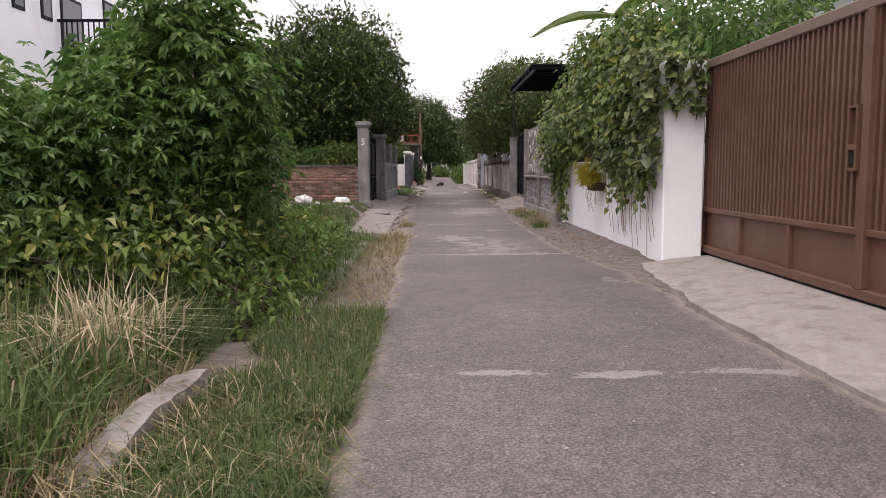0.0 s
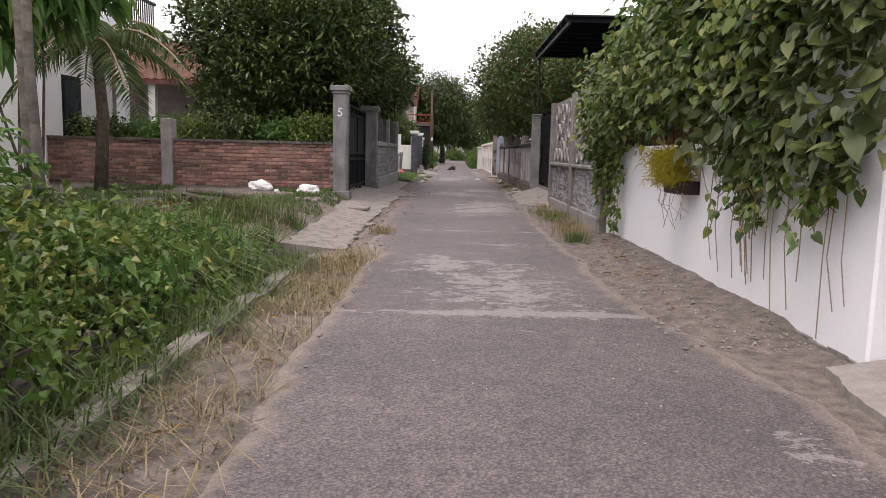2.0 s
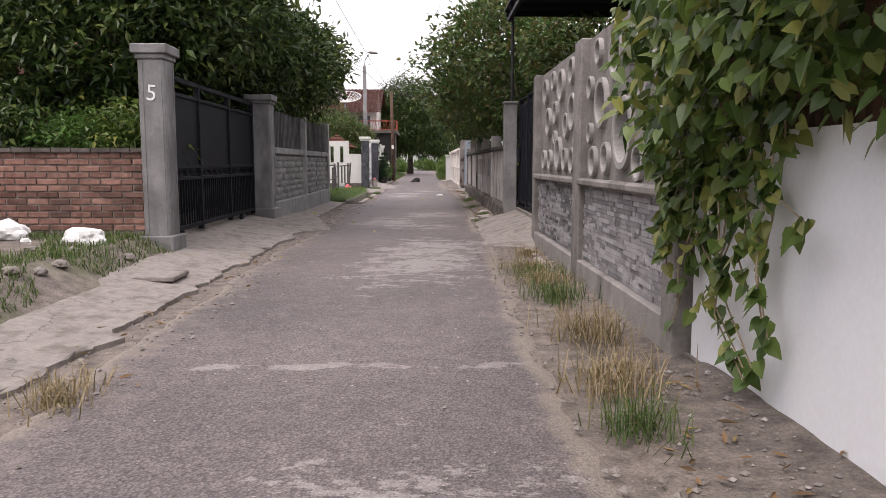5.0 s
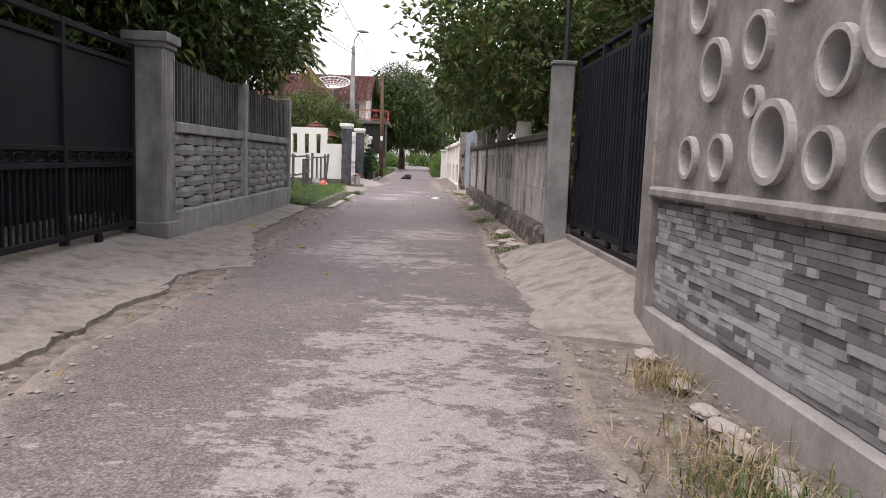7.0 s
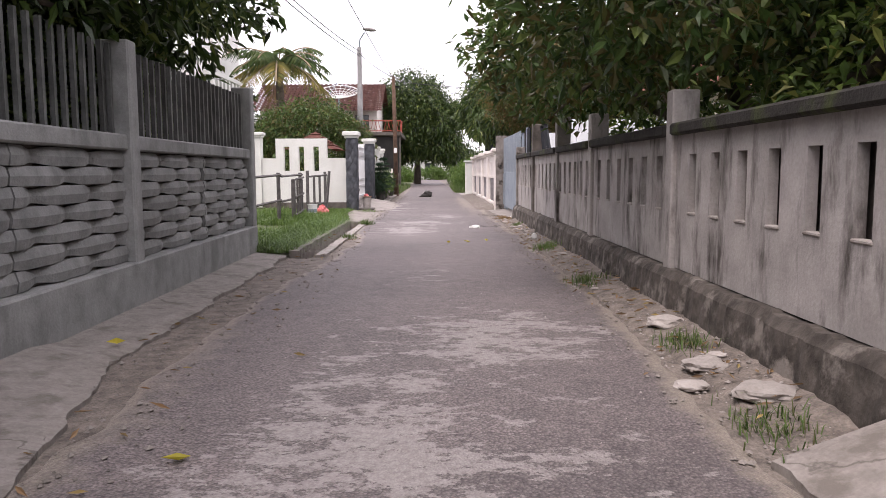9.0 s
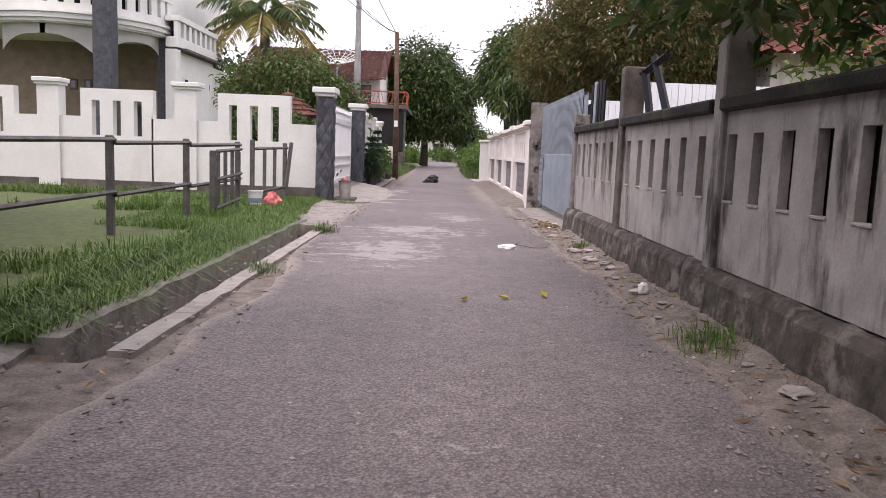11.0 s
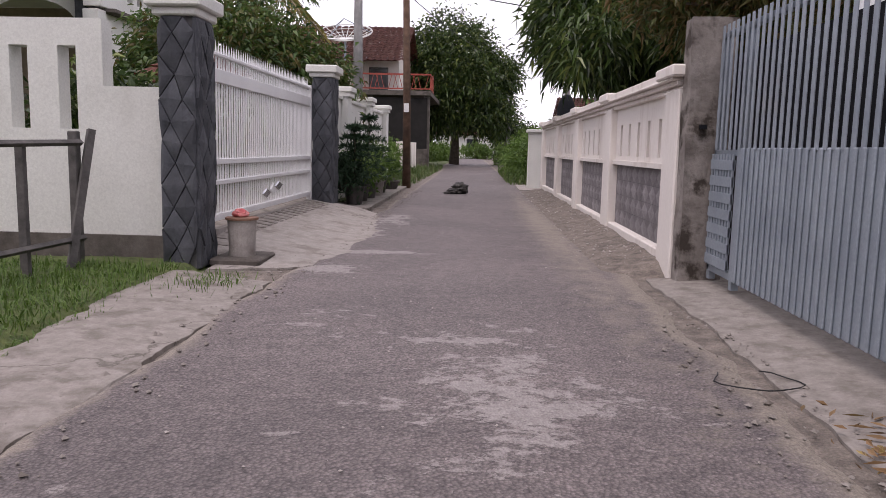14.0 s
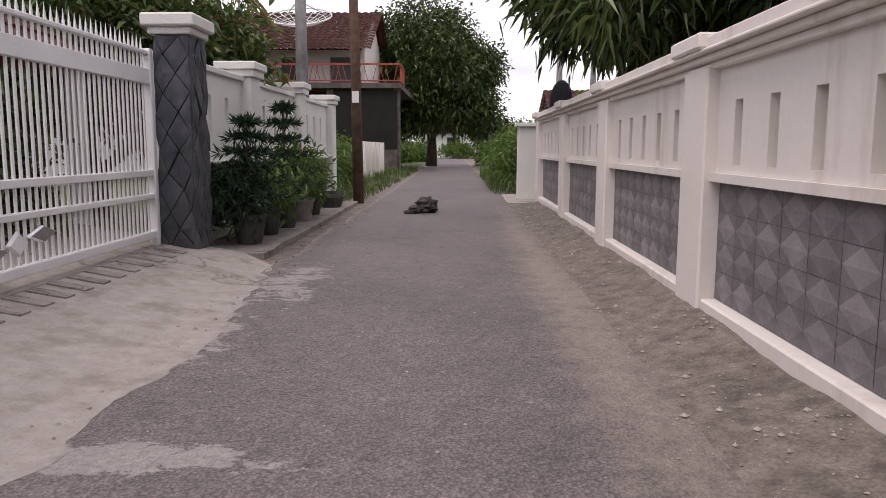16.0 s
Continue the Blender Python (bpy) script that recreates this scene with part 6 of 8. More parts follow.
def house_tiles():
    h = thing("tile_roof_house", (10, 43, -0.05), "cream house under a red tile roof with zinc vents", "house")
    part("wall", box(7.0, 15, 40.6, 47, -0.05, 3.1), M_CREAM, h)
    tiled_roof(h, 6.15, 15.5, 39.8, 3.0, 43.8, 5.0, M_ROOFRED, 16)
    tiled_roof(h, 6.15, 15.5, 47.8, 3.0, 43.8, 5.0, M_ROOFRED, 16)
    gable(h, 7.0, 40.6, 47, 3.1, 43.8, 4.6, 0.1, M_CREAM)
    part("barge_board", slab_mesh([(6.10, 39.8), (6.17, 39.8), (6.17, 43.8), (6.10, 43.8)], 2.9, lambda x, y: 3.02 + (y - 39.8) * 0.5), M_ROOFRED, h)
    for i in range(14):
        part("vent_slat", box(6.3, 6.34, 40.8 + i * 0.12, 40.87 + i * 0.12, 1.6, 2.6), M_ZINC, h)
    part("vent_frame", box(6.26, 6.3, 40.7, 42.6, 1.5, 1.6), M_PLASTER, h)
    part("vent_wall", box(6.3, 7.0, 40.7, 42.6, -0.05, 1.5), M_PLASTER, h)


def house_right():
    h = thing("garden_house", (6.5, 10, -0.05), "pale house behind the brown gate and the vines", "house")
    part("wall", box(5.5, 12, -2, 17, -0.05, 3.4), M_WHITEWALL, h)
    part("roof", box(5.1, 12.4, -2.4, 17.4, 3.4, 3.6), M_WHITEWALL, h)
    # Unseen house and yard wall added to darken the carport and rings.
    h2 = thing("carport_house", (7, 21, -0.05), "grey house added for darkness behind the carport", "house")
    part("wall", box(5.4, 12, 17.6, 24.5, -0.05, 3.9), M_RENDER, h2)
    part("roof", box(5.2, 12.2, 17.4, 24.8, 3.9, 4.1), M_ROOFDARK, h2)
    part("added_yard_wall", box(4.2, 4.32, 13.6, 17.6, -0.05, 2.0), M_RENDER, h2)


house_white()
house_rust()
house_villa()
house_balcony()
house_tiles()
house_right()

# small tiled gate roof behind the off-white wall
SX, SY, SZ = -0.45, 2.6, 0.20
g = thing("gate_shelter", (-2.6 + SX, 41.4 + SY, -0.05), "small shelter with a pinkish red tiled roof", "shelter")
for x, y in ((-3.1, 40.7), (-2.1, 40.7), (-3.1, 42.1), (-2.1, 42.1)):
    part("post", box(x - 0.06 + SX, x + 0.06 + SX, y - 0.06 + SY, y + 0.06 + SY, -0.05, 1.45 + SZ), M_PLASTER, g)
bm = bmesh.new()
for s in range(4):
    a, b = ((-3.4, 40.4), (-1.8, 40.4)), None
    cs = [(-3.4, 40.4), (-1.8, 40.4), (-1.8, 42.4), (-3.4, 42.4)]
    p, q = Vector((*cs[s], 1.45)), Vector((*cs[(s + 1) % 4], 1.45))
    apex = Vector((-2.6, 41.4, 2.05))
    for j in range(5):
        u0, u1 = j / 5, (j + 1.08) / 5
        nrm = (q - p).cross(apex - p).normalized()
        for i in range(6):
            c = [p.lerp(q, i / 6), p.lerp(q, (i + 1) / 6)]
            v = [c[0].lerp(apex, u0) + nrm * 0.03, c[1].lerp(apex, u0) + nrm * 0.03, c[1].lerp(apex, min(1, u1)), c[0].lerp(apex, min(1, u1))]
            vv = [bm.verts.new(k) for k in v]
            bm.faces.new(vv)
bmesh.ops.solidify(bm, geom=bm.faces[:], thickness=0.02)
bmesh.ops.translate(bm, verts=bm.verts[:], vec=(SX, SY, SZ))
part("roof", bm, M_ROOFRED, g, "pinkish red tile roof")


# ---- yards behind the right walls ----
# Unseen dark wall added so no bright yard shows through the slots.
solid("added_yard_wall", box(3.38, 3.5, 22.6, 39, -0.05, 1.1), M_PLINTH, "dark yard wall added to darken the slots", "wall", "", "structure")
bm = bmesh.new()
for i in range(30):
    bx(bm, 3.1 + i * 0.115, 3.208 + i * 0.115, 38.50 - 0.008 * (i % 2), 38.56, -0.05, 1.90 if i < 8 else 2.23)
solid("yard_screen", bm, M_YARDWHITE, "whitewashed sheet screen across the yard", "wall", "", "structure")
t = thing("leaning_frame", (2.39, 32.2, 1.2), "blackened timber frame leaning on the wall top", "frame")
for a, b in (((2.42, 31.6, 1.25), (2.42, 32.1, 1.78)), ((2.42, 32.1, 1.25), (2.42, 32.38, 1.70)), ((2.42, 31.75, 1.75), (2.42, 32.45, 1.68))):
    part("beam", tube(bmesh.new(), [a, b], 0.035, 4), M_BLACK, t)
t = thing("zinc_stack", (2.42, 34.6, 1.26), "upright zinc strips fixed above the wall", "sheet")
for i in range(5):
    part("strip", box(2.44, 2.46, 34.1 + i * 0.16, 34.21 + i * 0.16, 1.20, 1.78 + 0.03 * (i % 2)), M_ZINC if i == 3 else M_BLACK, t)


# ---- poles, wires ----
t = thing("street_lamp", (-2.75, 55.5, -0.05), "tall concrete street lamp pole with a curved arm", "lamp")
part("pole", tube(bmesh.new(), [(-2.75, 55.5, -0.05), (-2.75, 55.5, 6.7)], [0.17, 0.10], 12), M_POST, t, smooth=True)
part("arm", tube(bmesh.new(), [(-2.75, 55.5, 6.6), (-2.70, 55.3, 7.0), (-2.45, 54.9, 7.25)], 0.035, 7), M_ZINC, t)
bm = bmesh.new()
bmesh.ops.create_uvsphere(bm, u_segments=12, v_segments=8, radius=1, matrix=Matrix.Translation((-2.2, 54.6, 7.32)) @ Matrix.Rotation(radians(40), 4, "Z") @ Matrix.Diagonal((0.38, 0.15, 0.08, 1)))
part("lamp_head", bm, M_RENDER, t, "grey street lamp head", smooth=True)
t = thing("utility_pole", (-0.92, 51.3, -0.05), "brown wooden utility pole with a small notice", "pole")
part("pole", tube(bmesh.new(), [(-0.90, 51.3, -0.05), (-0.93, 51.3, 2.5), (-0.98, 51.3, 4.85)], [0.10, 0.085, 0.07], 10), M_POLEWOOD, t, smooth=True)
part("bracket", box(-1.0, -0.72, 51.27, 51.33, 4.4, 4.46), M_BLACK, t)
part("notice", box(-0.98, -0.86, 51.19, 51.196, 1.75, 1.95), M_PLASTIC_W, t, "small white paper notice")
for x, y, hgt in ((3.05, 90, 6.8), (2.6, 84, 7.0), (4.0, 62, 4.6), (5.4, 64, 5.2)):
    p = thing("utility_pole", (x, y, -0.05), "distant grey utility pole", "pole", "far poles")
    part("pole", tube(bmesh.new(), [(x, y, -0.05), (x, y, hgt)], [0.13, 0.08], 8), M_POST, p, smooth=True)
    part("cross_arm", box(x - 0.5, x + 0.5, y - 0.04, y + 0.04, hgt - 0.5, hgt - 0.42), M_POST, p)


def wire(a, b, sag, r=0.019):
    bm = bmesh.new()
    a, b = Vector(a), Vector(b)
    pts = [a.lerp(b, i / 14) - Vector((0, 0, sag * 4 * (i / 14) * (1 - i / 14))) for i in range(15)]
    tube(bm, pts, r, 5)
    solid("overhead_wire", bm, M_CABLE, "thin black overhead wire between the poles", "wire", "overhead wires", base=a)


wire((-2.75, 55.4, 6.5), (-5.4, 20.5, 7.6), 0.7)
wire((-2.75, 55.4, 6.3), (-5.2, 20.5, 7.2), 0.7)
wire((-2.75, 55.4, 6.4), (-0.95, 51.3, 4.8), 0.1)
wire((-2.75, 55.6, 6.5), (2.6, 84, 6.6), 0.5, 0.015)
wire((-0.97, 51.3, 4.75), (-3.6, 24, 9.6), 0.4, 0.014)
wire((-0.97, 51.3, 4.65), (14, 66, 6.2), 0.4, 0.014)
wire((2.6, 84, 6.8), (3.05, 90, 6.6), 0.1, 0.015)


# ---- timber fences on the grass plot ----
def timber_fence(pts, hgt, label, rails=(0.42, 0.90)):
    t = thing("timber_fence", (pts[0][0], pts[0][1], 0.0), label, "fence", "timber fences")
    for x, y in pts:
        part("post", box(x - 0.032, x + 0.032, y - 0.032, y + 0.032, -0.05, hgt + 0.06 * noise.noise((x, y, 0))), M_WOOD, t, bev=0.008)
    for a, b in zip(pts, pts[1:]):
        for z in rails:
            part("rail", tube(bmesh.new(), [(a[0] + 0.05, a[1], z), (b[0] + 0.05, b[1], z + 0.03)], 0.022, 4), M_WOOD, t)
    return t


timber_fence([(-2.55, 28.9), (-2.45, 30.8), (-2.38, 32.7), (-2.32, 34.6), (-2.25, 36.55)], 1.0, "dark weathered timber rail fence")
t = timber_fence([(-2.1, 34.9), (-2.2, 36.4)], 0.86, "dark weathered timber hurdle", (0.15, 0.5, 0.84))
for k in range(3):
    y = 35.2 + k * 0.32
    part("upright", box(-2.15, -2.11, y, y + 0.04, 0.0, 0.84), M_WOOD, t)
t = timber_fence([(-2.20, 37.2), (-2.02, 38.7)], 1.0, "dark timber gate leaf standing open", (0.22, 0.88))
for k in range(2):
    part("upright", box(-2.16 + k * 0.06, -2.11 + k * 0.06, 37.7 + k * 0.45, 37.74 + k * 0.45, 0.0, 0.9), M_WOOD, t)
part("leaning_post", tube(bmesh.new(), [(-1.98, 38.5, 0.0), (-1.92, 38.75, 1.0)], 0.035, 4), M_WOOD, t)

# ---- bucket, bag, drum, pots ----
t = thing("paint_bucket", (-2.0, 36.6, 0.02), "white plastic paint bucket with a blue label", "bucket")
part("body", lathe(bmesh.new(), -2.0, 36.6, [(0.09, 0.02), (0.095, 0.10), (0.102, 0.265), (0.11, 0.265), (0.11, 0.285), (0.095, 0.285), (0.085, 0.06)], 20), M_PLASTIC_W, t, smooth=False)
part("label", lathe(bmesh.new(), -2.0, 36.6, [(0.0985, 0.11), (0.1015, 0.18)], 20), M_ZINC, t, "faded blue-grey label")
bm = bmesh.new()
bmesh.ops.create_icosphere(bm, subdivisions=3, radius=1)
for v in bm.verts:
    k = 1 + 0.25 * noise.noise(v.co * 2.2)
    k += 0.35 * noise.noise(v.co * 5) + 0.15 * noise.noise(v.co * 13)
    v.co = Vector((-1.84 + v.co.x * 0.13 * k, 37.0 + v.co.y * 0.13 * k, 0.09 + max(-0.7, v.co.z) * (0.17 - 0.06 * abs(v.co.x)) * k))
solid("plastic_bag", bm, M_PLASTIC_R, "crumpled red plastic bag on the grass", "bag")
t = thing("concrete_drum", (-1.06, 39.36, 0.0), "pale concrete drum with a rusty lid on a base", "drum")
part("base", box(-1.25, -0.86, 39.13, 39.6, 0.0, 0.06), M_PLINTH, t, "dark stone base", 0.015)
part("drum", lathe(bmesh.new(), -1.06, 39.36, [(0.10, 0.06), (0.105, 0.20), (0.112, 0.34)], 20), M_PITCH, t, smooth=False)
part("lid", lathe(bmesh.new(), -1.06, 39.36, [(0.118, 0.34), (0.128, 0.342), (0.128, 0.358), (0.10, 0.36), (0.04, 0.362)], 20), M_RUST, t, "rusty lid")


def pot(x, y, r, h, mat=M_CLAY):
    t = thing("plant_pot", (x, y, 0.04), "round flower pot on the roadside", "pot", "pots by the wall")
    part("body", lathe(bmesh.new(), x, y, [(r * 0.72, 0.04), (r * 0.85, h * 0.5), (r, h), (r * 1.1, h), (r * 1.1, h + 0.03), (r * 0.95, h + 0.03), (r * 0.9, h - 0.03)], 16), mat, t)
    part("soil", lathe(bmesh.new(), x, y, [(r * 0.85, h - 0.028), (r * 0.85, h - 0.012)], 14), M_BARK, t, "dark soil")


for x, y, r, h, m_ in ((-1.12, 45.1, 0.16, 0.30, M_CLAY), (-1.15, 45.9, 0.15, 0.30, M_CLAY), (-1.12, 46.6, 0.15, 0.28, M_CLAY), (-1.10, 47.4, 0.16, 0.30, M_SLAB), (-1.15, 48.3, 0.15, 0.26, M_CLAY), (-1.1, 49.6, 0.2, 0.2, M_CLAY), (-1.25, 50.4, 0.15, 0.22, M_CLAY)):
    pot(x, y, r, h, m_)
solid("kerb_5", slab_mesh(jag((-0.80, 44.4), (-0.86, 51.0), 0.2, 0.03, 31) + [Vector((-1.55, 51.0)), Vector((-1.55, 44.4))], -0.1, lambda x, y: 0.045), M_SLABDARK, "low concrete kerb bed with flower pots", "kerb", "", "structure")


def araucaria(x, y, z0, hgt):
    t = thing("araucaria", (x, y, z0), "small potted araucaria with tiered dark branches", "plant", "araucarias")
    part("stem", tube(bmesh.new(), [(x, y, z0), (x, y, z0 + hgt)], [0.022, 0.008], 6), M_BARK, t)
    sets = []
    lv = 6
    for j in range(lv):
        u = (j + 0.6) / lv
        z = z0 + hgt * (0.12 + 0.86 * u)
        rad = 0.50 * (1 - u) + 0.07
        for k in range(6):
            a = k * math.pi / 3 + j * 0.5
            d = np.array([math.cos(a), math.sin(a), 0.22])
            m_ = 44
            s = rng.random(m_) * rad
            P = np.array([x, y, z]) + d * s[:, None] + np.array([0, 0, 1]) * (-0.25 * s[:, None] ** 2 / rad)
            D = np.tile(d, (m_, 1)) + rng.normal(size=(m_, 3)) * 0.75
            sets.append(leaf_set(P, D, 0.11 * (0.7 + 0.5 * rng.random(m_)), 0.022, 0.0))
    v, f = join_sets(sets)
    part_np("foliage", v, f, L_PINE, t)


araucaria(-1.12, 45.1, 0.28, 1.0)
araucaria(-1.12, 46.6, 0.26, 1.25)


# ---- far roadside walls ----
w = thing("low_white_wall", (-1.9, 61, -0.05), "pale low wall with dark gates beyond the pole", "wall", "", "structure")
for a, b, h_, m_ in ((53.6, 57.0, 0.75, M_PLASTER), (57.0, 59.0, 0.95, M_ZINC), (59.0, 62.0, 1.05, M_CREAM), (63.4, 66.0, 1.1, M_PLASTER)):
    part("panel", box(-2.3, -2.15, a, b, -0.05, h_), m_, w)
for y in (59.0, 60.2, 61.4, 62.6, 64.0):
    part("pier", box(-2.0, -1.75, y, y + 0.25, -0.05, 1.15), M_CREAM, w)
    part("bars", box(-1.90, -1.87, y + 0.25, y + 1.1, 0.1, 1.0), M_BLACK, w, "black gate panel")
p = thing("white_pillar", (2.15, 52.0, -0.05), "white gate pillar with a flat cap", "pillar")
part("shaft", box(1.98, 2.32, 51.8, 52.15, -0.05, 1.36), M_PLASTER, p, bev=0.012)
part("cap", box(1.93, 2.37, 51.75, 52.2, 1.36, 1.43), M_PLASTER, p, bev=0.01)
g = thing("far_gate", (2.4, 51.2, 0.0), "narrow black steel gate between cream pillars", "gate")
for i in range(7):
    part("bar", box(2.34, 2.37, 50.95 + i * 0.12, 50.98 + i * 0.12, 0.04, 1.3), M_BLACK, g)
part("rail", box(2.33, 2.38, 50.92, 51.78, 1.1, 1.16), M_BLACK, g)
part("rail", box(2.33, 2.38, 50.92, 51.78, 0.12, 0.18), M_BLACK, g)
d = thing("black_dish", (3.4, 57, -0.05), "dark mesh satellite dish on a mast", "dish")
part("mast", tube(bmesh.new(), [(3.4, 57, -0.05), (3.4, 57, 1.9)], 0.04, 7), M_BLACK, d)
bm = bmesh.new()
bmesh.ops.create_uvsphere(bm, u_segments=18, v_segments=10, radius=1, matrix=Matrix.Translation((3.4, 56.9, 2.1)) @ Matrix.Rotation(radians(35), 4, "Z") @ Matrix.Diagonal((0.05, 0.42, 0.55, 1)))
part("dish", bm, M_BLACK, d, smooth=True)
for x0, x1, y0, h_, m_ in ((-3.5, 2.6, 112, 2.4, M_PLASTER), (-14, -4.5, 96, 3.4, M_PLASTER), (6, 15, 80, 3.0, M_CREAM)):
    h = thing("far_house", ((x0 + x1) / 2, y0 + 2, -0.05), "distant pale house among trees", "house", "far houses")
    part("wall", box(x0, x1, y0, y0 + 5, -0.05, h_), m_, h)
    tiled_roof(h, x0 - 0.3, x1 + 0.3, y0 - 0.5, h_, y0 + 2.5, h_ + 1.3, M_ROOFDARK, 8)
    tiled_roof(h, x0 - 0.3, x1 + 0.3, y0 + 5.5, h_, y0 + 2.5, h_ + 1.3, M_ROOFDARK, 8)
    window(h, (x0 + x1) / 2, (x0 + x1) / 2 + 1.2, y0, y0, 0.9, 2.0, "y")

# ---- trees ----
tree("mango_tree", (-3.4, 21.6, 0.1), [(-3.4, 21.0, 3.0, 1.8, 1.9, 1.6), (-2.0, 20.6, 3.5, 1.2, 1.4, 1.3), (-3.7, 20.1, 2.2, 1.4, 0.8, 0.8), (-2.7, 24.0, 2.5, 0.9, 1.2, 1.0), (-2.6, 26.0, 2.45, 0.8, 1.2, 0.9), (-2.3, 23.2, 3.2, 0.9, 0.9, 0.8), (-1.7, 25.6, 2.7, 0.7, 1.2, 0.6), (-3.0, 22.2, 4.3, 1.7, 1.6, 1.3), (-4.7, 21.3, 3.6, 1.2, 1.2, 0.9), (-2.4, 24.5, 3.0, 1.5, 1.8, 1.2), (-1.9, 27.0, 3.1, 1.2, 1.8, 1.0), (-3.8, 25.5, 3.0, 1.6, 1.6, 1.3), (-2.9, 23.6, 2.2, 0.9, 1.3, 0.8), (-2.8, 26.6, 2.2, 0.8, 1.6, 0.8), (-3.4, 28.6, 2.5, 1.0, 1.0, 0.8)],
     6200, 12, (0.155, 0.066), L_MANGO, "big dense dark green mango tree behind the gate", 0.2, 0.3, droop=0.12, up=0.25, scatter=0.1)
tree("mango_tree", (3.6, 27.0, 0.05), [(2.7, 26.3, 3.0, 1.8, 2.0, 1.5), (3.4, 28.0, 4.0, 1.7, 1.8, 1.1), (2.4, 29.5, 2.7, 1.3, 1.6, 1.1), (4.6, 25.8, 2.4, 1.6, 1.6, 1.0), (5.2, 28.5, 2.6, 1.6, 1.8, 1.2), (3.6, 23.4, 2.9, 1.0, 1.0, 0.8)],
     3000, 13, (0.135, 0.066), L_MIXED, "mango tree with green and russet leaves over the wall", 0.15, 0.3, droop=0.12, up=0.25, scatter=0.1)
tree("mango_tree", (5.0, 41.5, 0.05), [(4.4, 41.0, 3.5, 1.9, 1.8, 1.3), (6.0, 42.0, 3.8, 1.7, 1.7, 1.3), (3.4, 42.5, 3.2, 1.2, 1.4, 1.0)],
     4600, 11, (0.125, 0.042), L_BROWN, "mango tree with russet young leaves behind the zinc gate", 0.18, 0.3, droop=0.25, up=0.1)
tree("mango_tree", (3.6, 48.0, 0.05), [(2.9, 47.5, 3.2, 1.2, 1.5, 1.0), (3.6, 46.5, 2.9, 1.1, 1.3, 0.9), (3.2, 49.0, 3.9, 1.2, 1.4, 0.9), (2.6, 45.6, 2.6, 0.6, 0.9, 0.55), (4.6, 44.6, 2.8, 1.3, 1.4, 1.0)],
     2600, 10, (0.22, 0.06), L_MANGO, "mango tree with long drooping leaves over the cream wall", 0.16, 0.3, droop=0.55, up=-0.05)
tree("round_tree", (-3.8, 47.6, 0.05), [(-3.8, 47.3, 2.3, 1.6, 1.5, 1.15), (-2.5, 48.2, 2.1, 0.8, 0.9, 0.7), (-4.8, 47.5, 2.2, 0.8, 0.9, 0.7)],
     2000, 10, (0.16, 0.065), L_MIXED, "round mid-green tree behind the white gate", 0.12, 0.3)
tree("broad_tree", (-0.6, 77, 0.05), [(-0.8, 76, 5.2, 2.6, 2.2, 2.9), (1.0, 77, 4.4, 1.7, 1.8, 1.9), (-2.4, 77, 4.6, 1.6, 1.8, 1.8), (-0.4, 78, 6.6, 1.7, 1.5, 1.4), (-1.6, 75.5, 3.2, 1.9, 1.4, 1.5), (0.9, 76, 3.0, 1.7, 1.4, 1.2), (2.0, 77, 5.2, 1.0, 1.2, 1.1), (-2.2, 76, 6.3, 1.1, 1.1, 0.9), (1.9, 76.5, 2.6, 1.0, 1.0, 0.9)],
     3600, 9, (0.27, 0.12), L_MANGO, "tall dense dark green tree beside the balcony house", 0.25, 0.3, scatter=0.25)
for x, y, s, m_ in ((7.5, 74, 0.8, L_LIGHT), (4.2, 104, 0.9, L_MANGO), (-5.5, 92, 1.3, L_MANGO), (1.5, 118, 1.3, L_LIGHT), (-12, 62, 1.5, L_MANGO), (9, 60, 1.2, L_MANGO), (-14, 40, 1.3, L_MANGO), (8.5, 31, 1.1, L_MANGO)):
    tree("far_tree", (x, y, -0.02), [(x, y, 2.6 * s, 2.0 * s, 2.0 * s, 1.5 * s), (x + 1.3 * s, y + 0.5, 2.0 * s, 1.3 * s, 1.3 * s, 1.0 * s), (x - 1.2 * s, y, 2.1 * s, 1.3 * s, 1.3 * s, 1.1 * s)],
         700, 8, (0.34, 0.16), m_, "green tree in the distance", 0.18, 0.35, scatter=0.25)


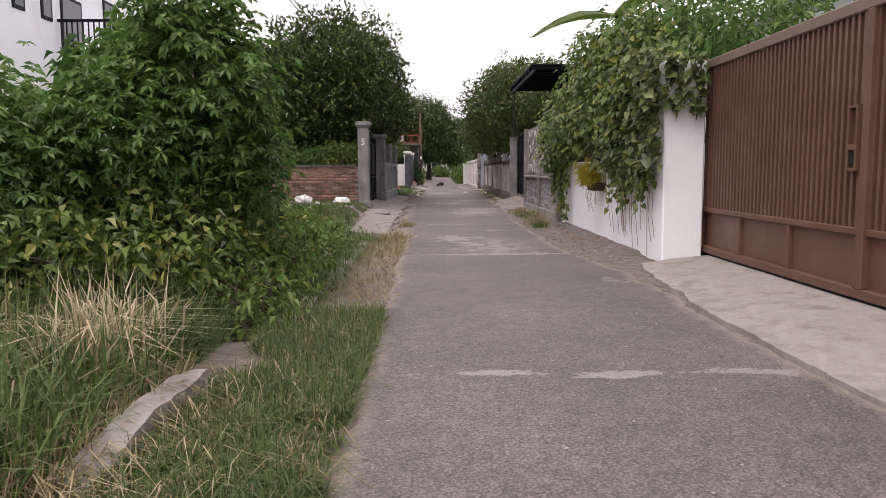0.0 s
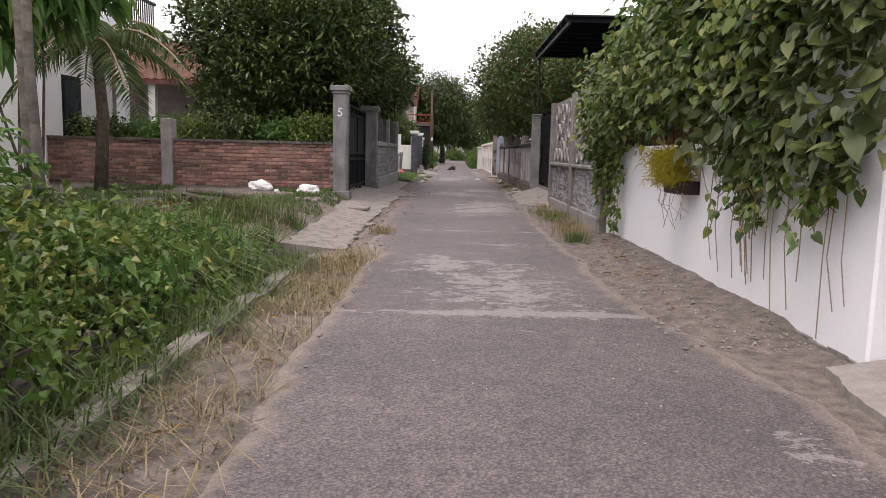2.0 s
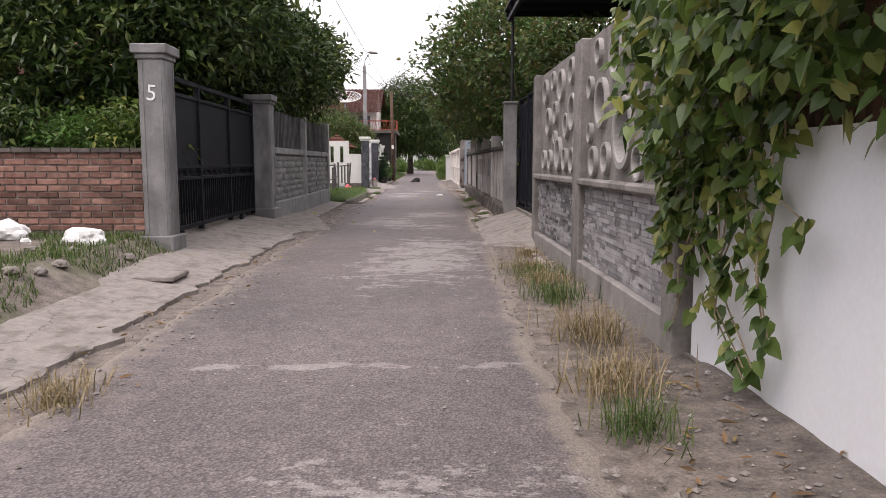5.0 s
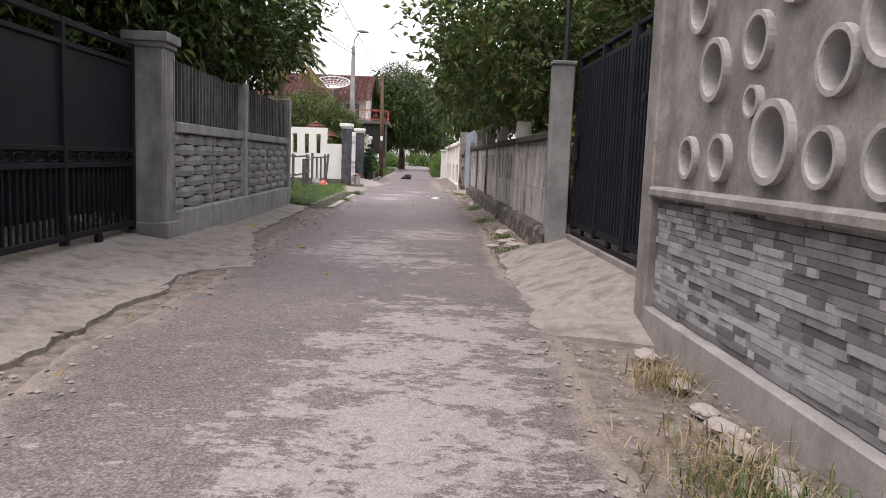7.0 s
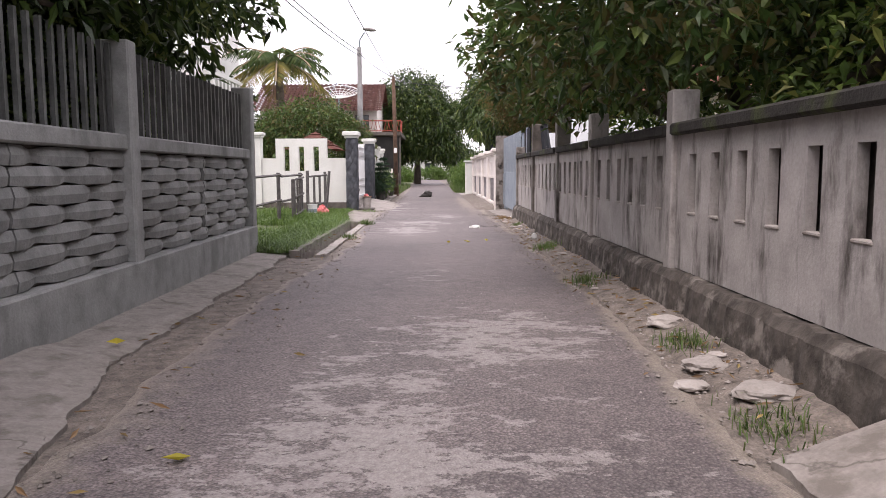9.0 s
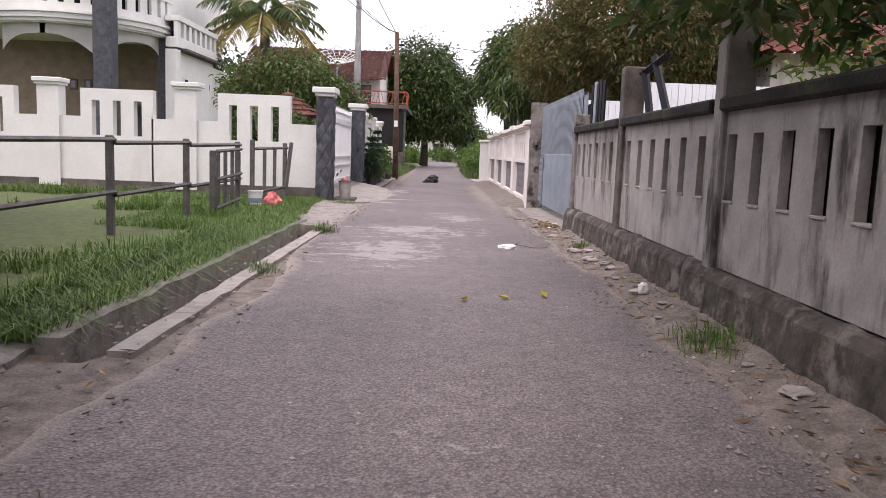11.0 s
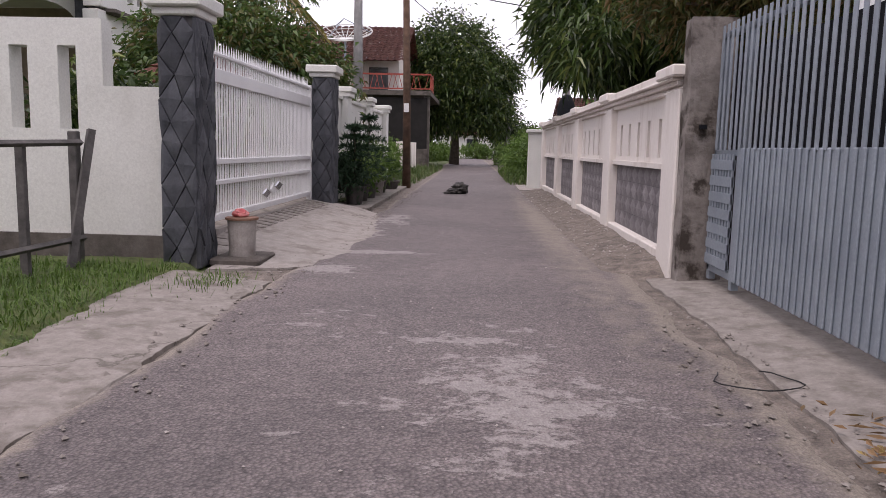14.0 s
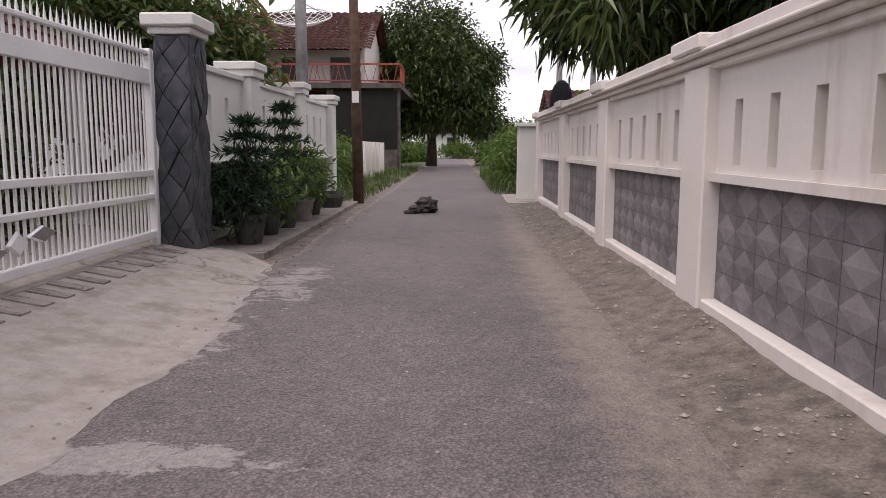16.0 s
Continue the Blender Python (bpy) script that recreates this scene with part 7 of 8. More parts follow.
def palm(name, x, y, z0, hgt, n, ln, label, trunk_r=0.16, mat=L_PALM, trunk_mat=None, sag=0.75, old=None):
    t = thing(name, (x, y, z0), label, "palm")
    bm = tube(bmesh.new(), [(x, y, z0), (x + 0.08, y, z0 + hgt * 0.5), (x, y, z0 + hgt)], [trunk_r * 1.2, trunk_r, trunk_r * 0.85], 9)
    part("trunk", bm, trunk_mat or M_BARK, t, smooth=True)
    top = np.array([x, y, z0 + hgt])
    for k in range(n):
        a = k * 2.399 + 0.3
        el = 0.95 - 1.1 * (k / n)
        d = np.array([math.cos(a), math.sin(a), 0.0])
        m_ = 34
        s = np.linspace(0.05, 1, m_)[:, None]
        L_ = ln * (0.85 + 0.3 * rng.random())
        spine = top + d * L_ * s * math.cos(el * 0.8) + np.array([0, 0, 1.0]) * L_ * (math.sin(el) * s - sag * s ** 2)
        side = np.array([-d[1], d[0], 0.0])
        sets = []
        for sg in (1, -1):
            D = side * sg + d * 0.55 + np.array([0, 0, -0.55]) + rng.normal(size=(m_, 3)) * 0.08
            sets.append(leaf_set(spine, D, ln * 0.34 * np.sin(0.25 + 2.6 * s[:, 0]), ln * 0.022, 0.25))
        v, f = join_sets(sets)
        fr = part_np("frond", v, f, old if old and k > n * 0.62 else mat, t, "yellowing old frond" if old and k > n * 0.62 else "")
        part("rib", tube(bmesh.new(), [tuple(q) for q in spine[::4]], 0.012 * ln, 4), M_TWIG, fr)


palm("coconut_palm", -7.2, 59.0, 0.0, 6.5, 22, 2.9, "coconut palm with yellowing lower fronds", 0.22, sag=0.62, old=L_OLDPALM)
palm("garden_palm", -5.2, 16.0, 0.2, 2.4, 13, 1.5, "small feathery garden palm before the brick wall", 0.09)
palm("garden_palm", -7.0, 19.4, 0.2, 0.5, 9, 0.9, "small yellow-green garden palm behind the brick wall", 0.06)
palm("garden_palm", -5.5, 19.3, 0.2, 0.7, 9, 0.9, "small yellow-green garden palm behind the brick wall", 0.06)
palm("garden_palm", 3.3, 8.4, 0.0, 1.7, 9, 1.0, "small palm behind the brown gate", 0.06)


def shrub(name, base, blobs, clumps, per, leaf, mat, label, up=0.2, droop=0.3, scatter=0.08, stems=7, fingered=False):
    t = thing(name, base, label, "shrub")
    bm = bmesh.new()
    for k in range(stems):
        q = blobs[k % len(blobs)]
        c = Vector(q[:3]) + Vector((random.uniform(-0.5, 0.5) * q[3], random.uniform(-0.5, 0.5) * q[4], 0.3 * q[5]))
        b = Vector(base) + Vector((random.uniform(-0.15, 0.15), random.uniform(-0.15, 0.15), 0))
        tube(bm, [b, b.lerp(c, 0.5) + Vector((0.05, 0, 0.1)), c], [0.022, 0.016, 0.008], 5)
    part("stem", bm, M_BARK, t)
    C, A = crown_points(blobs, clumps)
    C = C[C[:, 2] > base[2] + 0.03]
    A = A[:len(C)]
    if fingered:
        C, A = np.repeat(C, 2, 0) + rng.normal(size=(len(C) * 2, 3)) * 0.07, np.repeat(A, 2, 0)
        v, f = palmate(C, A, per, leaf[0], leaf[1], droop)
    else:
        v, f = rosettes(C, A, per, leaf[0], leaf[1], 0.8, droop, up, scatter)
    part_np("foliage", v, f, mat, t)
    return t


# ---- overgrown left verge ----
shrub("tall_shrub", (-1.75, 5.8, -0.05), [(-1.75, 5.7, 1.6, 0.62, 0.6, 0.62), (-2.25, 5.6, 1.25, 0.6, 0.6, 0.55), (-1.5, 5.9, 1.1, 0.36, 0.5, 0.4), (-1.8, 5.5, 2.1, 0.42, 0.42, 0.32)],
      1500, 7, (0.072, 0.036), L_LIGHT, "tall bright green shrub with drooping fingered leaves", 0.1, 0.18, fingered=True)
shrub("tall_shrub", (-3.6, 5.6, -0.05), [(-3.6, 5.6, 1.1, 0.9, 0.9, 0.8), (-3.0, 5.2, 0.9, 0.6, 0.6, 0.6)], 800, 7, (0.09, 0.04), L_LIGHT, "leafy green shrub on the verge", 0.1, 0.2, fingered=True)
shrub("tall_shrub", (-4.6, 8.2, -0.05), [(-4.6, 8.2, 1.2, 1.1, 1.1, 0.9), (-3.6, 9.2, 0.8, 0.9, 0.9, 0.6)], 700, 7, (0.10, 0.042), L_LIGHT, "leafy green shrub on the verge", 0.1, 0.2, fingered=True)
shrub("low_shrub", (-2.0, 5.4, -0.05), [(-2.0, 5.4, 0.45, 0.65, 0.8, 0.4), (-2.6, 4.7, 0.4, 0.6, 0.6, 0.4), (-1.75, 6.4, 0.45, 0.45, 0.7, 0.4)], 700, 7, (0.10, 0.05), L_VINE, "dense low dark green shrub on the verge", 0.2, 0.4)
shrub("low_shrub", (-1.8, 8.5, -0.05), [(-1.8, 8.2, 0.30, 0.42, 0.6, 0.32), (-2.7, 8.8, 0.40, 0.5, 0.6, 0.38), (-1.75, 9.6, 0.16, 0.3, 0.5, 0.2), (-3.2, 10.4, 0.3, 0.5, 0.5, 0.3)], 420, 7, (0.10, 0.055), L_VINE, "bright green creeping weed thicket", 0.25, 0.4)
shrub("papaya_tree", (-4.7, 13.2, 0.2), [(-4.7, 13.2, 3.0, 0.9, 0.9, 0.5), (-5.2, 12.6, 2.6, 0.8, 0.8, 0.5)], 260, 8, (0.26, 0.12), L_LIGHT, "slender grey-trunked tree with broad hanging leaves", 0.0, 0.7, 0.12, 3)
t = thing("slender_trunk", (-3.17, 10.5, 0.0), "slender pale grey palm trunk among the weeds", "trunk")
part("trunk", tube(bmesh.new(), [(-3.17, 10.5, -0.05), (-3.20, 10.52, 0.7), (-3.24, 10.55, 1.5), (-3.30, 10.6, 2.6), (-3.34, 10.6, 4.2)], [0.075, 0.065, 0.06, 0.058, 0.05], 10), M_PALMBARK, t, smooth=True)
t = thing("slender_trunk", (-2.98, 10.3, 0.0), "thin pale grey palm trunk among the weeds", "trunk")
part("trunk", tube(bmesh.new(), [(-2.98, 10.3, -0.05), (-3.04, 10.32, 0.8), (-3.1, 10.35, 1.7), (-3.12, 10.4, 3.6)], [0.05, 0.042, 0.04, 0.035], 9), M_PALMBARK, t, smooth=True)
for k in range(11):
    x, y, hgt = -2.5 - k * 0.82, 19.1 + 0.3 * random.random(), 1.15 + 0.35 * random.random()
    shrub("garden_shrub", (x, y, 0.2), [(x, y, 0.2 + hgt * 0.62, 0.62, 0.5, hgt * 0.5), (x + 0.3, y - 0.2, 0.2 + hgt * 0.8, 0.35, 0.35, hgt * 0.3)], 330, 8, (0.12, 0.045), (L_VINE, L_LIGHT, L_MANGO)[k % 3], "leafy garden shrub behind the brick wall", 0.2, 0.4)

# grass, as sheets of blades
P = scatter_in(-4.5, -1.2, 1.0, 5.4, 9000, 1.0, 0.9)
v, f = blades(P, 0.25 + 0.32 * rng.random(len(P)), 0.011, 0.8, 0.6)
stuff("tall_grass", v, f, L_GRASS, "tall green grass on the overgrown verge", "grass")
P = scatter_in(-1.05, -0.35, 0.8, 5.2, 19000, 0.62)
v, f = blades(P, 0.05 + 0.13 * rng.random(len(P)), 0.005, 1.1, 0.6)
stuff("verge_grass", v, f, L_GRASS, "short green and yellow grass beside the asphalt", "grass")
P = scatter_in(-0.98, -0.40, 1.0, 11.0, 12000, 0.80, 2.6)
P = P[rng.random(len(P)) < np.where((P[:, 1] > 5) & (P[:, 1] < 8.6), 0.35, 0.8)]
v, f = blades(P, 0.03 + 0.13 * rng.random(len(P)), 0.006, 2.2, 0.8)
stuff("dry_grass", v, f, L_DRY, "dry yellow grass along the lane edge", "grass")
P = np.array([(-1.62 + 0.12 * rng.normal(), 3.55 + 0.15 * rng.normal(), -0.03) for _ in range(300)])
v, f = blades(P, 0.36 + 0.34 * rng.random(len(P)), 0.012, 0.8, 0.9)
stuff("straw_tuft", v, f, L_STRAW, "bleached straw-coloured grass tuft", "grass")
P = scatter_in(-2.6, -1.3, 3.0, 5.4, 700, 0.9)
v, f = blades(P, 0.25 + 0.35 * rng.random(len(P)), 0.008, 1.4, 0.7)
stuff("dead_grass", v, f, L_DRY, "brown dead grass lying over the drain", "grass")
P = scatter_in(-6.0, -1.36, 7.0, 12.6, 15000, 1.05)
v, f = blades(P, 0.16 + 0.36 * rng.random(len(P)), 0.010, 0.8, 0.6)
stuff("tall_grass", v, f, L_GRASS, "fresh green grass over the empty lot", "grass")
P = scatter_in(-7.5, -1.5, 12.0, 17.9, 42000, 1.1, 0.7)
v, f = blades(P, 0.04 + 0.08 * rng.random(len(P)), 0.008, 0.9, 0.6)
stuff("short_grass", v, f, L_GRASS, "short patchy grass before the brick wall", "grass")
P = scatter_in(-3.2, -1.45, 10.3, 12.6, 2200, 0.9)
v, f = blades(P, 0.1 + 0.2 * rng.random(len(P)), 0.008, 1.3, 0.7)
stuff("dead_grass", v, f, L_DRY, "brown dead grass at the drain mouth", "grass")
P = scatter_in(-8.5, -1.08, 29.1, 38.9, 60000, 1.2, 0.8)
P = P[(P[:, 0] < -1.22) | (P[:, 1] < 34.5)]
v, f = blades(P, 0.07 + 0.15 * rng.random(len(P)), 0.011, 0.9, 0.6)
stuff("short_grass", v, f, L_WEED, "bright green grass on the fenced plot", "grass")
P = scatter_in(-2.2, -0.85, 51.6, 70, 5000, 0.9)
v, f = blades(P, 0.1 + 0.25 * rng.random(len(P)), 0.015, 0.8, 0.6)
stuff("short_grass", v, f, L_GRASS, "green grass verge beyond the wooden pole", "grass")
P = scatter_in(1.6, 3.4, 53.6, 66, 4200, 0.8)
v, f = blades(P, 0.15 + 0.4 * rng.random(len(P)), 0.016, 0.8, 0.6)
stuff("tall_grass", v, f, L_GRASS, "long green grass along the far verge", "grass")


def tuft(x, y, n, r, hgt, mat, label):
    P = np.array([(x + r * rng.normal(), y + r * 1.6 * rng.normal(), 0.0) for _ in range(n)])
    P[:, 2] = [bank(q[0], q[1]) for q in P]
    v, f = blades(P, hgt * (0.5 + 0.6 * rng.random(n)), 0.006, 0.9, 0.6)
    stuff("grass_tuft", v, f, mat, label, "grass")


for x, y, n, r, hgt, m_ in ((1.85, 13.4, 260, 0.10, 0.22, L_DRY), (1.95, 14.4, 260, 0.10, 0.25, L_DRY), (1.8, 12.9, 160, 0.07, 0.18, L_GRASS), (-0.5, 13.3, 200, 0.07, 0.16, L_DRY), (-0.55, 11.0, 200, 0.1, 0.18, L_DRY), (-0.7, 10.4, 180, 0.1, 0.2, L_DRY),
                            (2.02, 16.4, 420, 0.12, 0.13, L_DRY), (2.0, 17.2, 420, 0.13, 0.12, L_DRY), (2.0, 16.8, 420, 0.13, 0.13, L_GRASS), (1.95, 15.6, 260, 0.1, 0.2, L_GRASS), (2.1, 18.2, 180, 0.08, 0.16, L_DRY), (-0.62, 31.2, 130, 0.06, 0.12, L_GRASS), (-0.6, 34.0, 200, 0.07, 0.16, L_GRASS),
                            (2.05, 29.4, 200, 0.08, 0.12, L_WEED), (2.0, 26.6, 200, 0.08, 0.10, L_GRASS), (2.05, 24.2, 160, 0.06, 0.09, L_GRASS), (-0.95, 38.3, 200, 0.12, 0.12, L_WEED), (1.95, 22.9, 160, 0.08, 0.08, L_GRASS), (2.1, 33.2, 120, 0.05, 0.08, L_GRASS)):
    tuft(x, y, n, r, hgt, m_, "dry roadside grass tuft" if m_ is L_DRY else "small green roadside grass tuft")

P = scatter_in(-2.6, -1.26, 1.0, 5.2, 12000)
v, f = blades(P, 0.12 + 0.26 * rng.random(len(P)), 0.006, 1.0, 0.6)
stuff("tall_grass", v, f, L_GRASS, "matted green grass around the kerb piece", "grass")
P = scatter_in(-2.2, -0.6, 1.2, 5.4, 1500, 0.95)
v, f = blades(P, 0.08 + 0.18 * rng.random(len(P)), 0.004, 1.8, 0.9)
stuff("dead_grass", v, f, L_STRAW, "pale dead grass lying on the verge", "grass")
P = scatter_in(-0.66, -0.36, 1.0, 3.3, 3200)
v, f = blades(P, 0.04 + 0.10 * rng.random(len(P)), 0.005, 1.3, 0.6)
stuff("verge_grass", v, f, L_GRASS, "thin green grass at the asphalt edge", "grass")
P = scatter_in(-1.36, -1.12, 2.0, 3.5, 1100)
v, f = blades(P, 0.12 + 0.16 * rng.random(len(P)), 0.006, 1.6, 0.9)
stuff("dead_grass", v, f, L_DRY, "dry grass hanging over the kerb piece", "grass")
P = np.array([(-1.0 + 0.07 * rng.normal(), 4.7 + 6.1 * rng.random(), 0.0) for _ in range(2600)])
P = P[np.array([noise.noise((0, q[1] * 1.5, 4)) > -0.12 for q in P])]
v, f = blades(P, 0.08 + 0.16 * rng.random(len(P)), 0.008, 1.8, 0.9)
stuff("drain_grass", v, f, L_GRASS, "green grass matted over the drain wall", "grass")
# weeds hanging over the drain and dead grass in it
for k in range(9):
    y = 4.9 + k * 0.62
    x = -1.14 - 0.12 * random.random() - 0.02 * k
    up_ = random.uniform(0.7, 1.25)
    shrub("drain_weed", (x - 0.1, y, -0.05), [(x, y, 0.14 * up_, 0.32, 0.42, 0.20 * up_), (x - 0.45, y + 0.2, 0.26 * up_, 0.38, 0.40, 0.28 * up_)], 110, 7, (random.uniform(0.06, 0.10), 0.045), (L_WEED, L_VINE, L_LIGHT)[k % 3], "leafy weed hanging over the drain wall", 0.2, 0.5, 0.08, 4)
for x0, x1, y0, y1, n, h0, h1, m_, lab in ((-3.4, -1.42, 7.6, 11.5, 5200, 0.26, 0.36, L_WEED, "long arching bright green grass"), (-2.1, -1.40, 8.4, 11.6, 3000, 0.25, 0.34, L_GRASS, "long arching grass over the drain mouth"),
                                         (-2.4, -1.35, 4.8, 8.4, 900, 0.25, 0.4, L_GRASS, "long grass standing among the weeds"), (-2.0, -1.36, 9.2, 11.4, 420, 0.2, 0.25, L_STRAW, "bleached grass blades at the drain mouth")):
    P = scatter_in(x0, x1, y0, y1, n, 0.95, 1.6)
    v, f = blades(P, h0 + h1 * rng.random(len(P)), 0.013, 1.3, 0.8)
    stuff("long_grass", v, f, m_, lab, "grass")
P = np.array([(-1.17 + 0.12 * rng.normal(), 4.6 + 5.2 * rng.random(), -0.38) for _ in range(1700)])
v, f = blades(P, 0.25 + 0.3 * rng.random(len(P)), 0.008, 1.4, 0.7)
stuff("dead_grass", v, f, L_DRY, "tangled dead grass in the drain", "grass")
P = np.array([(-1.20 + 0.14 * rng.normal(), 7.6 + 3.3 * rng.random(), -0.39) for _ in range(2600)])
P = P[(P[:, 0] > -1.38) & (P[:, 0] < -1.01)]
v, f = blades(P, 0.40 + 0.32 * rng.random(len(P)), 0.011, 1.0, 0.7)
stuff("drain_grass", v, f, L_GRASS, "long green grass growing out of the drain", "grass")
P = scatter_in(-4.6, -1.4, 10.8, 13.4, 9000, 1.1)
v, f = blades(P, 0.12 + 0.26 * rng.random(len(P)), 0.010, 0.8, 0.6)
stuff("tall_grass", v, f, L_GRASS, "fresh green grass at the end of the drain", "grass")


# pebbles and crumbs along the lane
def pebbles(x0, x1, y0, y1, n, smin, smax, mat, label):
    P = np.stack([x0 + (x1 - x0) * rng.random(n), y0 + (y1 - y0) * rng.random(n), np.full(n, 0.012)], 1)
    P[:, 2] = [max(0.012, bank(q[0], q[1]) + 0.004) for q in P]
    S = (smin + (smax - smin) * rng.random(n) ** 3)[:, None]
    J = 0.6 + 0.8 * rng.random((n, 6))
    dirs = np.array([[1, 0, 0.1], [0, 1, 0], [-1, 0, 0.1], [0, -1, 0], [0, 0, 0.7], [0, 0, -0.5]], dtype=float)
    v = (P[:, None, :] + dirs[None] * J[:, :, None] * S[:, :, None]).reshape(-1, 3)
    f = (np.array([[0, 1, 4], [1, 2, 4], [2, 3, 4], [3, 0, 4], [1, 0, 5], [2, 1, 5], [3, 2, 5], [0, 3, 5]])[None] + (np.arange(n) * 6)[:, None, None]).reshape(-1, 3)
    stuff("pebbles", v, f, mat, label, "pebbles")


pebbles(1.55, 2.3, 8.0, 19.0, 2600, 0.003, 0.02, M_SLABDARK, "loose grey rubble beside the walls")
pebbles(1.65, 2.2, 22.5, 38.0, 2300, 0.003, 0.016, M_SLABDARK, "loose grey rubble below the slotted wall")
pebbles(-1.0, -0.3, 3.0, 30.0, 2600, 0.004, 0.02, M_SLABDARK, "loose pebbles along the lane edge")
pebbles(-0.9, -0.4, 29.0, 50.0, 1200, 0.004, 0.018, M_SLABDARK, "loose pebbles along the lane edge")
pebbles(1.7, 2.25, 39.5, 52.0, 450, 0.003, 0.012, M_SLABDARK, "loose pebbles below the cream wall")
pebbles(1.8, 2.2, 22.8, 35.2, 420, 0.005, 0.016, M_PITCH, "pale mortar crumbs below the slotted wall")
pebbles(1.9, 2.3, 8.0, 14.0, 260, 0.004, 0.014, M_PITCH, "pale mortar crumbs below the white wall")
pebbles(1.7, 2.2, 39.6, 50.0, 350, 0.005, 0.018, M_PITCH, "pale mortar crumbs below the cream wall")
pebbles(-0.4, 1.8, 1.5, 46.0, 2200, 0.002, 0.008, M_PITCH, "fine pale grit on the asphalt")

# ---- vines over the white wall ----
t = thing("vine", (2.6, 11, 0.9), "dense hanging vine over the white wall and fence", "vine")
blobs = [(2.45, 8.3, 1.95, 0.32, 0.5, 0.42), (2.35, 9.2, 1.8, 0.36, 0.7, 0.5), (2.35, 10.3, 1.85, 0.38, 0.7, 0.55), (2.3, 11.4, 1.85, 0.38, 0.8, 0.58), (2.28, 12.5, 1.75, 0.36, 0.8, 0.6), (2.2, 13.5, 1.55, 0.33, 0.6, 0.62), (2.6, 10.4, 2.5, 0.6, 1.6, 0.45)]
C, A = crown_points(blobs, 2400)
C = np.repeat(C, 5, 0) + rng.normal(size=(len(C) * 5, 3)) * 0.07
v, f = heart_set(C, np.tile([-0.45, -0.3, -0.55], (len(C), 1)) + rng.normal(size=C.shape) * 0.55, 0.05 + 0.045 * rng.random(len(C)), 0.045 + 0.035 * rng.random(len(C)))
part_np("foliage", v, f, L_VINE, t)
# broad heart-shaped leaves near the pillar
C = np.array([(2.30 - 0.16 * rng.random(), 7.62 + 2.7 * rng.random() ** 1.1, 0.98 + 1.25 * rng.random() ** 0.85) for _ in range(1250)])
C = np.concatenate([C, np.array([(2.35 + 0.4 * rng.random(), 7.70 - 0.06 * rng.random(), 2.14 - 0.55 * rng.random() ** 1.5) for _ in range(150)])])
v, f = heart_set(C, np.tile([-0.45, -0.35, -0.6], (len(C), 1)) + rng.normal(size=(len(C), 3)) * 0.75, 0.05 + 0.10 * rng.random(len(C)) ** 1.5, 0.05 + 0.09 * rng.random(len(C)) ** 1.5)
part_np("broad_leaves", v, f, L_VINEBIG, t, "broad heart-shaped leaves")
# trailing curtain
hang = []
bm = bmesh.new()
for k in range(70):
    y = random.choice((random.uniform(7.9, 9.9), random.uniform(12.7, 14.1), random.uniform(7.9, 9.5)))
    z1 = 1.25
    z0 = random.uniform(0.45, 0.95) if y < 10 else random.uniform(0.08, 0.7)
    x = 2.30 - 0.10 * random.random()
    pts = [(x + 0.03 * random.uniform(-1, 1), y + 0.05 * random.uniform(-1, 1) * i, z1 + (z0 - z1) * i / 5) for i in range(6)]
    tube(bm, pts, 0.004, 4)
    m_ = 14 if y < 10 else 26
    for _ in range(m_):
        i = random.randint(0, 4)
        u = random.random()
        q = Vector(pts[i]).lerp(Vector(pts[i + 1]), u)
        hang.append(tuple(q))
for k in range(16):
    y = random.uniform(7.85, 10.0)
    x = 2.33
    tube(bm, [(x, y, 0.9), (x - 0.01, y + 0.03 * random.uniform(-1, 1), 0.5), (x + 0.01, y + 0.06 * random.uniform(-1, 1), random.uniform(0.02, 0.35))], 0.0035, 4)
for k in range(11):
    y = 10.65 + random.uniform(-0.35, 0.35)
    tube(bm, [(2.22, y, 0.72), (2.20, y + random.uniform(-0.1, 0.1), 0.6), (2.24, y + random.uniform(-0.25, 0.25), random.uniform(0.35, 0.6))], 0.0022, 4)
tagged(part("stem_tangle", bm, M_TWIG, t, "thin bare hanging stems"), kind="stuff")
hang = np.array(hang)
v, f = heart_set(hang, np.tile([-0.4, -0.3, -0.7], (len(hang), 1)) + rng.normal(size=hang.shape) * 0.5, 0.045 + 0.04 * rng.random(len(hang)), 0.05 + 0.03 * rng.random(len(hang)))
part_np("trailing_leaves", v, f, L_VINE, t)
t = thing("planter_box", (2.3, 10.66, 0.70), "dark brown wall planter with yellow feathery foliage", "planter")
part("box", box(2.20, 2.47, 10.40, 10.82, 0.702, 0.81), M_BROWNSHADE, t, bev=0.01)
C = np.array([(2.2 + 0.07 * rng.normal(), 10.61 + 0.12 * rng.normal(), 0.82 + 0.24 * rng.random()) for _ in range(620)])
v, f = rosettes(C, np.tile([-0.4, 0, 0.2], (len(C), 1)), 10, 0.05, 0.005, 1.0, 0.5, 0.1, 0.03)
part_np("foliage", v, f, L_YELLOW, t, "yellow feathery foliage")
tree("garden_tree", (3.5, 10.5, 0.0), [(3.2, 10.0, 2.6, 0.9, 1.4, 0.6), (3.0, 12.2, 2.5, 0.8, 1.2, 0.6), (3.6, 8.6, 2.6, 0.8, 1.0, 0.5), (3.5, 14.0, 2.7, 0.8, 1.0, 0.6)], 1000, 8, (0.13, 0.05), L_LIGHT, "leafy green garden tree behind the vine wall", 0.08, 0.4)


